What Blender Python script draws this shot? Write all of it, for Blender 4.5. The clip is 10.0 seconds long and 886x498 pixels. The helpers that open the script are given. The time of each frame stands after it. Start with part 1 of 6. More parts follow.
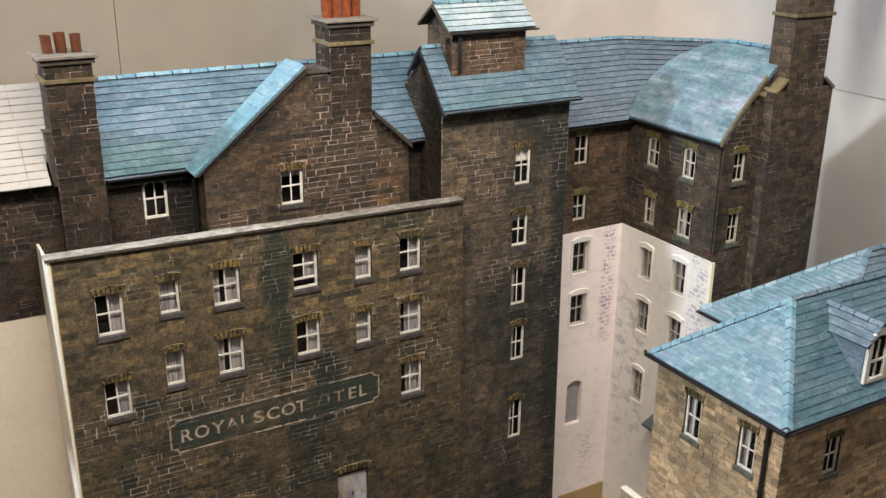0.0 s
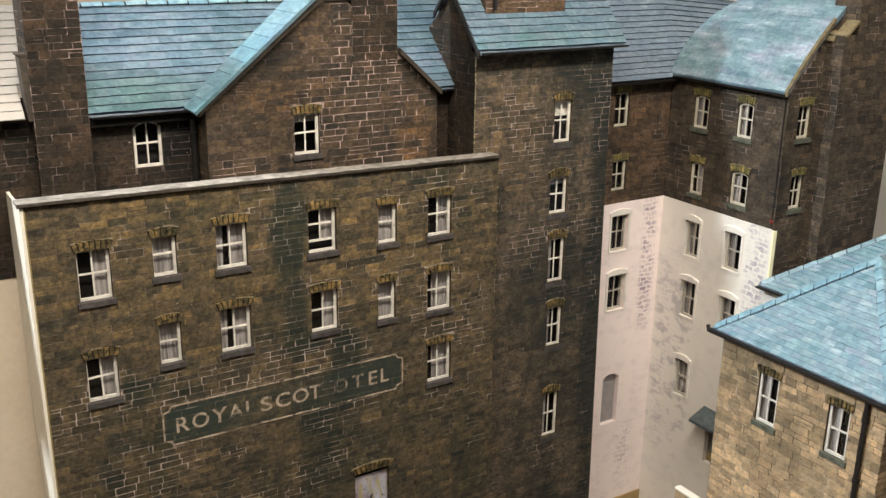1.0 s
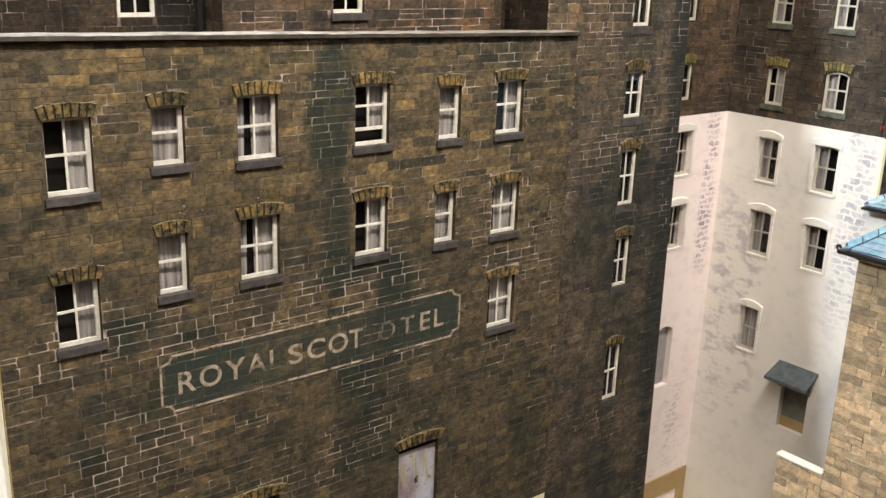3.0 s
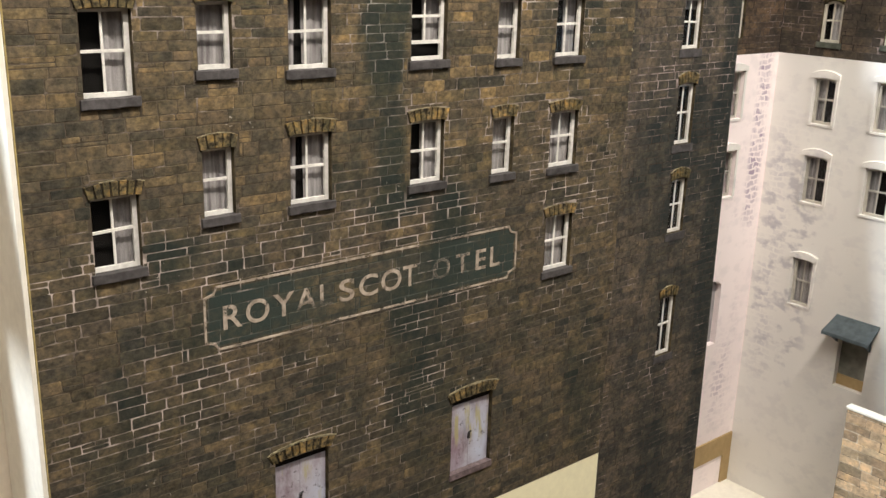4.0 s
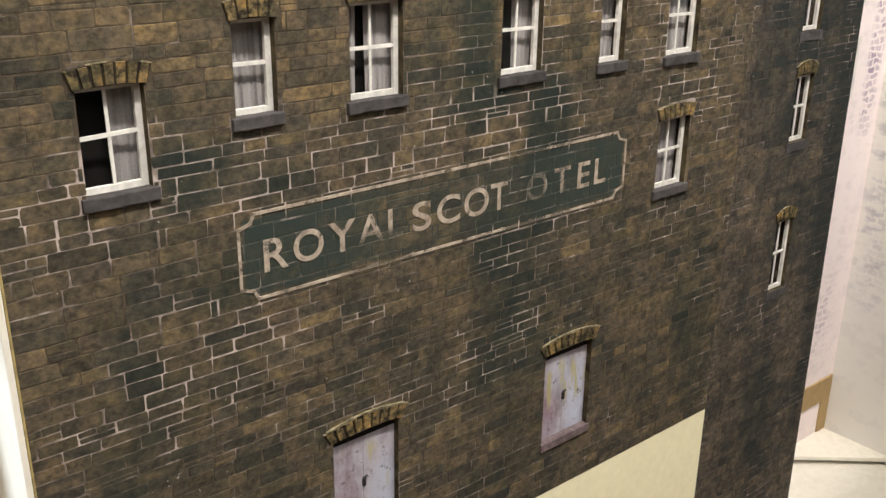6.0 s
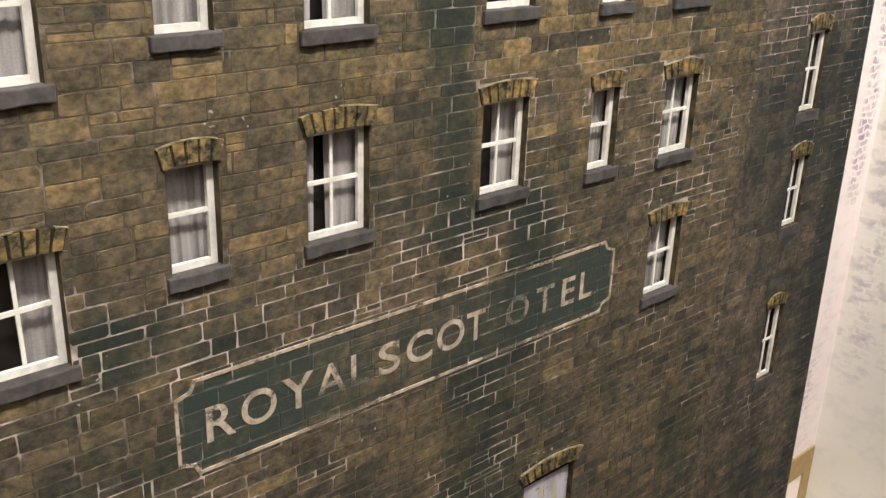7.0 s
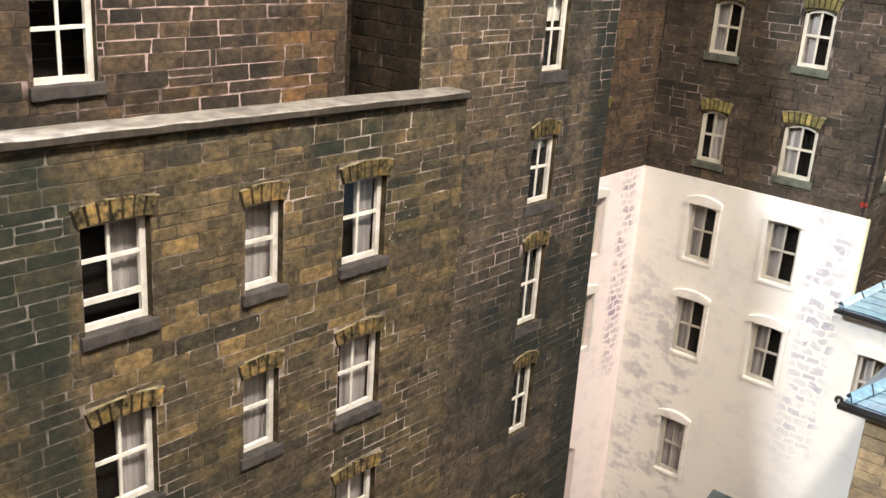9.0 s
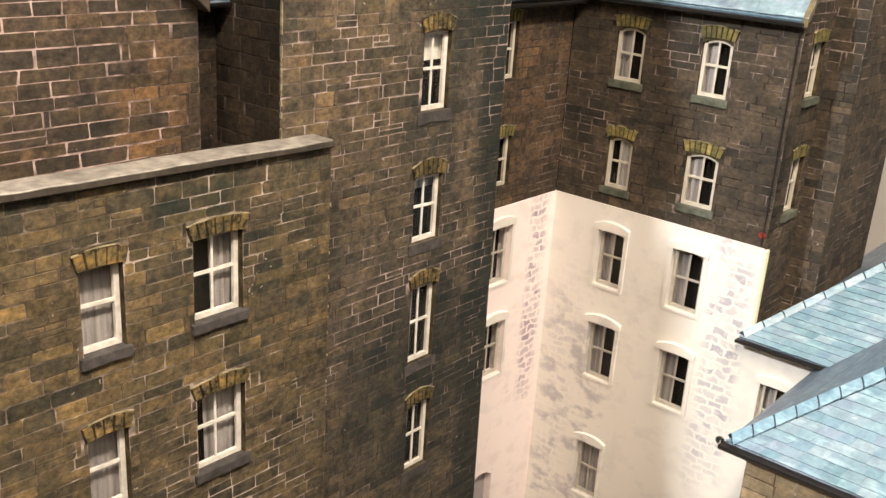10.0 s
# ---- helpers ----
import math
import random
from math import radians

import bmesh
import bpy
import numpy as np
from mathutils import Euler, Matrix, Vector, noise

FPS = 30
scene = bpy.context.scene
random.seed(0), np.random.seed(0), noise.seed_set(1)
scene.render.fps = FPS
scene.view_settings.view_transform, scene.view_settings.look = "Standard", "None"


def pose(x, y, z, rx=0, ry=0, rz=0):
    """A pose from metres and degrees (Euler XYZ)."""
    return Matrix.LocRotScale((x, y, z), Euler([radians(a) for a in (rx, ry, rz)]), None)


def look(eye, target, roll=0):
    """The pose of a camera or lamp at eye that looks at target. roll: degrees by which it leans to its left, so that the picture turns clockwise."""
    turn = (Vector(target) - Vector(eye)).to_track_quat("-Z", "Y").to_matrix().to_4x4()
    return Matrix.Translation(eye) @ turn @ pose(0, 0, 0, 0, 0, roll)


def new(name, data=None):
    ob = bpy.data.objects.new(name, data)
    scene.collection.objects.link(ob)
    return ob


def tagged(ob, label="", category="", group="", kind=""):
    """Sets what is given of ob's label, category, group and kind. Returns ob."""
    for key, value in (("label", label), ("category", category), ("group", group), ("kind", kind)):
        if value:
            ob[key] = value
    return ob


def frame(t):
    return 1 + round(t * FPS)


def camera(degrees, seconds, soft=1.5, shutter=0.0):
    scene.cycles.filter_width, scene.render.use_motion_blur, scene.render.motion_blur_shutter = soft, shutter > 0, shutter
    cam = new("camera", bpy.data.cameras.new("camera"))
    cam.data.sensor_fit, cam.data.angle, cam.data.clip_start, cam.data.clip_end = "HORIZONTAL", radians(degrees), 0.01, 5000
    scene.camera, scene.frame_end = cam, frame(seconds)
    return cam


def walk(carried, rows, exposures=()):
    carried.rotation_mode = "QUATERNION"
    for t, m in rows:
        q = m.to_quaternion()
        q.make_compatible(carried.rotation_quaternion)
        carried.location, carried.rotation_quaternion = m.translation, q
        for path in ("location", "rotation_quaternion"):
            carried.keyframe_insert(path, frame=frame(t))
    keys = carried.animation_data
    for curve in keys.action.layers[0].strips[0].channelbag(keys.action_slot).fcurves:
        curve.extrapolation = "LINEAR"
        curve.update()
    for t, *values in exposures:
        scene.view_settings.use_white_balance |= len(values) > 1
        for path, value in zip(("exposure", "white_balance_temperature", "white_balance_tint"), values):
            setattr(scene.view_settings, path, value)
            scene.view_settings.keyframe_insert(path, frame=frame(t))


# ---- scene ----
cam = camera(48.7, 10.0)
PATH = [
    (0, (0.009, 0.029, 0.493), (0.953, 1.65, -0.2), 0.6),
    (0.5, (0.006, 0.062, 0.461), (0.98, 1.688, -0.177), 0.7),
    (1, (0.009, 0.097, 0.425), (1.019, 1.711, -0.187), 0.8),
    (1.5, (0.01, 0.136, 0.4), (1.081, 1.711, -0.212), 1.2),
    (2, (0.011, 0.171, 0.381), (1.139, 1.706, -0.229), 1.4),
    (2.5, (0.004, 0.207, 0.36), (1.19, 1.704, -0.236), 1.8),
    (2.7, (0.002, 0.218, 0.353), (1.202, 1.704, -0.239), 2.0),
    (4, (-0.006, 0.265, 0.307), (1.229, 1.728, -0.275), 1.7),
    (4.5, (-0.007, 0.285, 0.292), (1.224, 1.739, -0.314), 1.2),
    (5, (-0.001, 0.306, 0.28), (1.222, 1.749, -0.37), 1.1),
    (5.2, (0.003, 0.313, 0.276), (1.221, 1.753, -0.389), 1.0),
    (6.3, (0.031, 0.352, 0.281), (1.231, 1.771, -0.458), 0.9),
    (6.5, (0.036, 0.36, 0.287), (1.247, 1.765, -0.461), 1.4),
    (7, (0.047, 0.373, 0.3), (1.306, 1.747, -0.427), 1.9),
    (7.5, (0.06, 0.379, 0.312), (1.37, 1.719, -0.386), 2.7),
    (8, (0.076, 0.38, 0.33), (1.442, 1.678, -0.34), 3.3),
    (8.5, (0.092, 0.373, 0.344), (1.51, 1.624, -0.309), 3.9),
    (9, (0.109, 0.36, 0.356), (1.554, 1.58, -0.295), 4.0),
    (9.5, (0.121, 0.35, 0.369), (1.579, 1.546, -0.297), 4.2),
    (10, (0.137, 0.34, 0.374), (1.585, 1.541, -0.306), 3.8),
]
EXPOSURES = [(0, -0.36, 6650, 11), (1.0, -0.24, 6950, 10), (2, -0.03, 7050, 10), (2.7, 0.0, 6900, 10), (4, 0.12, 6450, 10), (5.2, 0.16, 6250, 10), (7.0, 0.34, 6400, 10), (8.0, 0.40, 6450, 10), (8.7, 0.29, 6650, 11), (9.5, 0.24, 7250, 13), (10, 0.2, 7600, 14)]
walk(cam, [(t, look(eye, target, roll)) for t, eye, target, roll in PATH], EXPOSURES)

# ---- light ----
world = bpy.data.worlds.new("hall_air")
scene.world = world
world.use_nodes = True
world.node_tree.nodes["Background"].inputs[0].default_value = (0.9, 0.86, 0.8, 1)
world.node_tree.nodes["Background"].inputs[1].default_value = 0.035


def area_lamp(name, eye, target, sx, sy, watts, colour):
    data = bpy.data.lights.new(name, "AREA")
    data.shape, data.size, data.size_y, data.energy, data.color = "RECTANGLE", sx, sy, watts, colour
    ob = new(name, data)
    ob.matrix_world = look(eye, target)
    return ob


area_lamp("layout_strip_lamp", (0.15, 0.29, 0.655), (0.17, 0.5, 0.27), 0.62, 0.02, 4.8, (1.0, 0.92, 0.82))
area_lamp("rear_spot_lamp", (-0.42, 0.652, 0.78), (0.45, 0.5, 0.25), 0.04, 0.04, 9.6, (0.82, 0.91, 1.0))
# unseen fill, added only to brighten the right of the sky board
area_lamp("backdrop_fill_lamp", (0.65, 0.47, 0.60), (0.86, 0.53, 0.24), 0.3, 0.04, 0.48, (1.0, 0.95, 0.88))
area_lamp("hall_lamp", (-0.1, -0.9, 1.5), (0.2, 0.45, 0.2), 1.2, 0.6, 7.0, (1.0, 0.94, 0.86))

# ---- materials ----


def node(nt, kind, **values):
    n = nt.nodes.new(kind)
    for key, value in values.items():
        if key in n.inputs:
            n.inputs[key].default_value = value
    return n


def material(name, rough=0.8, metal=0.0, spec=0.3):
    m = bpy.data.materials.new(name)
    m.use_nodes = True
    nt = m.node_tree
    b = nt.nodes["Principled BSDF"]
    b.inputs["Roughness"].default_value = rough
    b.inputs["Metallic"].default_value = metal
    b.inputs["Specular IOR Level"].default_value = spec
    return m, nt, b


def position(nt):
    return nt.nodes.new("ShaderNodeNewGeometry").outputs["Position"]


def cloud(nt, scale, detail=3.0, rough=0.6, squash=None, vec=None):
    n = node(nt, "ShaderNodeTexNoise", Scale=scale, Detail=detail, Roughness=rough)
    src = vec if vec is not None else position(nt)
    if squash:
        mp = nt.nodes.new("ShaderNodeMapping")
        mp.inputs["Scale"].default_value = squash
        nt.links.new(src, mp.inputs["Vector"])
        src = mp.outputs["Vector"]
    nt.links.new(src, n.inputs["Vector"])
    return n.outputs["Fac"]


def ramp(nt, fac, stops):
    r = nt.nodes.new("ShaderNodeValToRGB")
    els = r.color_ramp.elements
    while len(els) < len(stops):
        els.new(0.5)
    for e, (p, c) in zip(els, stops):
        e.position = p
        e.color = (*c, 1) if len(c) == 3 else c
    nt.links.new(fac, r.inputs[0])
    return r.outputs[0]


def mix(nt, fac, a, b, how="MIX"):
    n = nt.nodes.new("ShaderNodeMix")
    n.data_type, n.blend_type = "RGBA", how
    for sock, v in ((n.inputs[0], fac), (n.inputs[6], a), (n.inputs[7], b)):
        if isinstance(v, (int, float)):
            sock.default_value = v
        elif isinstance(v, tuple):
            sock.default_value = (*v, 1)
        else:
            nt.links.new(v, sock)
    return n.outputs[2]


def maths(nt, op, a, b=0.0, c=0.0):
    n = nt.nodes.new("ShaderNodeMath")
    n.operation = op
    for sock, v in zip(n.inputs, (a, b, c)):
        if isinstance(v, (int, float)):
            sock.default_value = v
        else:
            nt.links.new(v, sock)
    return n.outputs[0]


def bump(nt, b, height, strength=0.3, dist=0.0003):
    n = node(nt, "ShaderNodeBump", Strength=strength, Distance=dist)
    nt.links.new(height, n.inputs["Height"])
    nt.links.new(n.outputs[0], b.inputs["Normal"])


def piece_random(nt):
    a = nt.nodes.new("ShaderNodeObjectInfo").outputs["Random"]
    g = nt.nodes.new("ShaderNodeNewGeometry").outputs["Random Per Island"]
    return maths(nt, "FRACT", maths(nt, "ADD", a, g))


def between(nt, value, lo, hi, soft):
    up = node(nt, "ShaderNodeMapRange")
    dn = node(nt, "ShaderNodeMapRange")
    for n, p, q in ((up, lo - soft, lo + soft), (dn, hi + soft, hi - soft)):
        nt.links.new(value, n.inputs[0])
        n.inputs[1].default_value, n.inputs[2].default_value = p, q
    return maths(nt, "MULTIPLY", up.outputs[0], dn.outputs[0])


SIGN = (0.1205, 0.2532, 0.1850, 0.2058)


def spots(nt, places):
    """Soft oval patches on a wall that faces the front or the side: x (or y), z, half width, half height, strength."""
    pos, total = position(nt), None
    for axis, c, z, rc, rz, much in places:
        off = nt.nodes.new("ShaderNodeVectorMath")
        off.operation = "SUBTRACT"
        nt.links.new(pos, off.inputs[0])
        fit = nt.nodes.new("ShaderNodeVectorMath")
        fit.operation = "MULTIPLY"
        nt.links.new(off.outputs[0], fit.inputs[0])
        off.inputs[1].default_value = (c, 0, z) if axis == "x" else (0, c, z)
        fit.inputs[1].default_value = (1 / rc, 0, 1 / rz) if axis == "x" else (0, 1 / rc, 1 / rz)
        far = nt.nodes.new("ShaderNodeVectorMath")
        far.operation = "LENGTH"
        nt.links.new(fit.outputs[0], far.inputs[0])
        soft = node(nt, "ShaderNodeMapRange")
        soft.inputs[1].default_value, soft.inputs[2].default_value = 1.35, 0.55
        soft.inputs[3].default_value, soft.inputs[4].default_value = 0.0, much
        nt.links.new(far.outputs["Value"], soft.inputs[0])
        total = soft.outputs[0] if total is None else maths(nt, "MAXIMUM", total, soft.outputs[0])
    return total


def stone_material(name, tones, dark, dark_amount, signed=False, scale=1.0, damp=(), ochre=(), warm=(1.95, 1.72, 1.25), grain=1.0):
    """Printed and weathered stone: a tone for each piece, painterly mottling, ochre stretches, damp and darkened
    patches.
    """
    m, nt, b = material(name, 0.86, 0.0, 0.25)
    rnd = piece_random(nt)
    n = len(tones) - 1
    col = ramp(nt, rnd, [(i / n, c) for i, c in enumerate(tones)])
    zone = ramp(nt, cloud(nt, 55, 3, 0.6, (1.0, 1.0, 1.6)), [(0.30 + 0.40 * i / n, c) for i, c in enumerate(sorted(tones, key=sum))])
    col = mix(nt, 0.30 * grain, col, zone)
    odd = maths(nt, "FRACT", maths(nt, "MULTIPLY", rnd, 37.7))
    col = mix(nt, 1.0, col, ramp(nt, odd, [(0.0, (0.64, 0.68, 0.68)), (0.25, (0.88, 0.90, 0.89)), (0.6, (1.04, 1.03, 1.01)), (1.0, (1.22, 1.18, 1.12))]), "MULTIPLY")
    col = mix(nt, grain, col, ramp(nt, cloud(nt, 210, 3, 0.6), [(0.34, (0.70, 0.73, 0.72)), (0.5, (1.0, 1.0, 1.0)), (0.66, (1.34, 1.28, 1.12))]), "MULTIPLY")
    col = mix(nt, grain, col, ramp(nt, cloud(nt, 560, 5, 0.68, (1.0, 1.0, 1.35)), [(0.33, (0.56, 0.56, 0.55)), (0.5, (1.0, 1.0, 1.0)), (0.67, (1.48, 1.43, 1.32))]), "MULTIPLY")
    rust = ramp(nt, cloud(nt, 150, 3, 0.65, (1.0, 1.0, 1.5)), [(0.52, (0.0, 0.0, 0.0)), (0.68, (0.3, 0.3, 0.3) if signed else (0.25, 0.25, 0.25))])
    col = mix(nt, rust, col, mix(nt, 1.0, col, (1.42, 1.26, 0.90), "MULTIPLY"))
    if ochre:
        broken = ramp(nt, maths(nt, "ADD", maths(nt, "MULTIPLY", cloud(nt, 110, 3, 0.6), 0.72), maths(nt, "MULTIPLY", odd, 0.28)), [(0.34, (0.2, 0.2, 0.2)), (0.66, (1.0, 1.0, 1.0))])
        col = mix(nt, maths(nt, "MULTIPLY", spots(nt, ochre), broken), col, mix(nt, 1.0, col, warm, "MULTIPLY"))
    dim = ramp(nt, cloud(nt, 190, 3, 0.6, (1.0, 1.0, 1.4)), [(0.34, (0.55 * grain,) * 3), (0.46, (0.0, 0.0, 0.0))])
    col = mix(nt, dim, col, mix(nt, 1.0, col, (0.44, 0.47, 0.48), "MULTIPLY"))
    big = cloud(nt, 26 * scale, 2, 0.55, (1.0, 1.0, 0.62))
    wob = maths(nt, "ADD", big, maths(nt, "ADD", maths(nt, "MULTIPLY", maths(nt, "SUBTRACT", rnd, 0.5), 0.06), maths(nt, "MULTIPLY", maths(nt, "SUBTRACT", cloud(nt, 120, 3), 0.5), 0.26)))
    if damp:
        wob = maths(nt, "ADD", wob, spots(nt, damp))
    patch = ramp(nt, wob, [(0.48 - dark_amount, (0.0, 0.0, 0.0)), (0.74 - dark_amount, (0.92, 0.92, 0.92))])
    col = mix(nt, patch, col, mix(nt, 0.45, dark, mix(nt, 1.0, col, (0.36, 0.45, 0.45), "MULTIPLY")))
    if signed:
        xyz = nt.nodes.new("ShaderNodeSeparateXYZ")
        nt.links.new(position(nt), xyz.inputs[0])
        inside = maths(nt, "MULTIPLY", between(nt, xyz.outputs[0], SIGN[0] + 0.001, SIGN[1] - 0.001, 0.0004), between(nt, xyz.outputs[2], SIGN[2] + 0.001, SIGN[3] - 0.001, 0.0004))
        faded = maths(nt, "SUBTRACT", 1.0, maths(nt, "MULTIPLY", between(nt, xyz.outputs[0], 0.158, 0.222, 0.010), 0.56))
        worn = ramp(nt, cloud(nt, 240, 4), [(0.3, (0.55, 0.55, 0.55)), (0.55, (0.95, 0.95, 0.95))])
        inside = maths(nt, "MULTIPLY", maths(nt, "MULTIPLY", inside, faded), worn)
        col = mix(nt, inside, col, (0.030, 0.043, 0.037))
    chips = ramp(nt, maths(nt, "MULTIPLY", cloud(nt, 700, 2, 0.4), maths(nt, "ADD", cloud(nt, 45, 2), 0.5)), [(0.83, (0.0, 0.0, 0.0)), (0.87, (0.6, 0.6, 0.6))])
    col = mix(nt, chips, col, (0.46, 0.42, 0.36))
    nt.links.new(col, b.inputs["Base Color"])
    bump(nt, b, cloud(nt, 900, 4), 0.35, 0.0004)
    return m


def mortar_material(name, pale, dark, edge=0.5, light=(), signed=False, damp=(), ochre=()):
    """Pointing that is bare and pale in ragged patches, and stained like the stone elsewhere."""
    m, nt, b = material(name, 0.92, 0.0, 0.15)
    near_damp = maths(nt, "ADD", maths(nt, "MULTIPLY", cloud(nt, 30, 2, 0.55, (1.0, 1.0, 0.75)), 0.45), maths(nt, "MULTIPLY", cloud(nt, 130, 3, 0.6), 0.55))
    if light:
        near_damp = maths(nt, "ADD", near_damp, maths(nt, "MULTIPLY_ADD", spots(nt, light), 0.15, -0.06))
    if ochre:
        near_damp = maths(nt, "SUBTRACT", near_damp, maths(nt, "MULTIPLY", spots(nt, ochre), 0.10))
    col = ramp(nt, near_damp, [(edge - 0.06, dark), (edge + 0.02, tuple((p + q * 2) / 3 for p, q in zip(pale, dark))), (edge + 0.095, pale)])
    col = mix(nt, 0.6, col, ramp(nt, cloud(nt, 330, 4, 0.65), [(0.32, (0.24, 0.22, 0.21)), (0.62, (1.4, 1.35, 1.35))]), "MULTIPLY")
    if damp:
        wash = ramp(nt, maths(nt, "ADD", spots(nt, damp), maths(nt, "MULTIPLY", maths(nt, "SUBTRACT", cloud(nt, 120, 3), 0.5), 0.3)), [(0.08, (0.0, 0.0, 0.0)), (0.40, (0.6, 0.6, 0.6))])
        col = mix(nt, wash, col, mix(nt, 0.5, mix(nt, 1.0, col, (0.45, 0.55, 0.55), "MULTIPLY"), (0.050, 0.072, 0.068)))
    if signed:
        xyz = nt.nodes.new("ShaderNodeSeparateXYZ")
        nt.links.new(position(nt), xyz.inputs[0])
        painted = maths(nt, "MULTIPLY", between(nt, xyz.outputs[0], SIGN[0] + 0.001, SIGN[1] - 0.001, 0.0004), between(nt, xyz.outputs[2], SIGN[2] + 0.001, SIGN[3] - 0.001, 0.0004))
        col = mix(nt, maths(nt, "MULTIPLY", painted, ramp(nt, cloud(nt, 200, 3), [(0.40, (0.35, 0.35, 0.35)), (0.54, (0.92, 0.92, 0.92))])), col, (0.045, 0.056, 0.049))
    nt.links.new(col, b.inputs["Base Color"])
    return m


def plain_material(name, colour, rough=0.7, spec=0.3, vary=0.25, fine=300.0, coarse=25.0, relief=0.15):
    """One surface with grain and faint larger stains."""
    m, nt, b = material(name, rough, 0.0, spec)
    lo, hi = 1 - vary, 1 + vary * 0.6
    col = mix(nt, 1.0, colour, ramp(nt, cloud(nt, fine, 4), [(0.3, (lo, lo, lo)), (0.7, (hi, hi, hi))]), "MULTIPLY")
    col = mix(nt, 0.7, col, ramp(nt, cloud(nt, coarse, 3), [(0.3, (lo, lo * 0.99, lo * 0.97)), (0.7, (hi, hi, hi))]), "MULTIPLY")
    nt.links.new(col, b.inputs["Base Color"])
    bump(nt, b, cloud(nt, fine * 2, 3), relief, 0.0003)
    return m


def slate_material(name, tones, rough=0.42, wash=0.5, broad=0.0, mossy=(), zoned=0.55, grain=1.0):
    """Hand-painted slates: a tone for each, washed over with brush strokes along the courses."""
    m, nt, b = material(name, rough, 0.0, 0.5)
    rnd = piece_random(nt)
    n = len(tones) - 1
    col = ramp(nt, rnd, [(i / n, c) for i, c in enumerate(tones)])
    col = mix(nt, zoned, col, ramp(nt, cloud(nt, 48, 3, 0.6, (0.7, 0.7, 1.4)), [(0.3 + 0.4 * i / n, c) for i, c in enumerate(sorted(tones, key=sum))]))
    col = mix(nt, ramp(nt, cloud(nt, 30, 3), [(0.50, (0, 0, 0)), (0.70, (0.5, 0.5, 0.5))]), col, mix(nt, 1.0, col, (0.86, 1.03, 0.90), "MULTIPLY"))
    col = mix(nt, ramp(nt, cloud(nt, 34, 2, 0.5, (1, 1, 1.7)), [(0.5, (0, 0, 0)), (0.68, (0.07, 0.07, 0.07))]), col, mix(nt, 1.0, col, (1.36, 0.97, 1.08), "MULTIPLY"))
    if mossy:
        col = mix(nt, maths(nt, "MULTIPLY", spots(nt, mossy), cloud(nt, 60, 3)), col, mix(nt, 1.0, col, (0.55, 0.95, 0.62), "MULTIPLY"))
    col = mix(nt, 0.8 * grain, col, ramp(nt, cloud(nt, 420, 5, 0.65), [(0.3, (0.60, 0.61, 0.64)), (0.7, (1.32, 1.32, 1.27))]), "MULTIPLY")
    stain = ramp(nt, cloud(nt, 130, 4, 0.65, (0.45, 0.45, 1.5)), [(0.36, (0.6 * grain,) * 3), (0.48, (0.0, 0.0, 0.0))])
    col = mix(nt, stain, col, mix(nt, 1.0, col, (0.55, 0.62, 0.66), "MULTIPLY"))
    strokes = ramp(nt, cloud(nt, 250, 4, 0.65, (0.34, 0.34, 2.0)), [(0.53, (0.0, 0.0, 0.0)), (0.68, (wash, wash, wash))])
    col = mix(nt, strokes, col, mix(nt, 0.35, mix(nt, 1.0, col, (1.62, 1.66, 1.60), "MULTIPLY"), (0.46, 0.57, 0.62)))
    if broad:
        bands = cloud(nt, 120, 4, 0.6, (0.20, 0.20, 1.5))
        col = mix(nt, 1.0, col, ramp(nt, bands, [(0.34, (0.70, 0.76, 0.80)), (0.5, (1.0, 1.02, 1.0)), (0.64, (1.36, 1.28, 1.28))]), "MULTIPLY")
    chips = ramp(nt, cloud(nt, 620, 2, 0.4, (0.7, 0.7, 1.6)), [(0.75, (0.0, 0.0, 0.0)), (0.79, (0.6, 0.6, 0.6))])
    col = mix(nt, chips, col, (0.60, 0.65, 0.66))
    nt.links.new(col, b.inputs["Base Color"])
    nt.links.new(maths(nt, "ADD", maths(nt, "MULTIPLY", cloud(nt, 160, 3), 0.3), rough - 0.15), b.inputs["Roughness"])
    bump(nt, b, cloud(nt, 500, 4), 0.4, 0.0003)
    return m


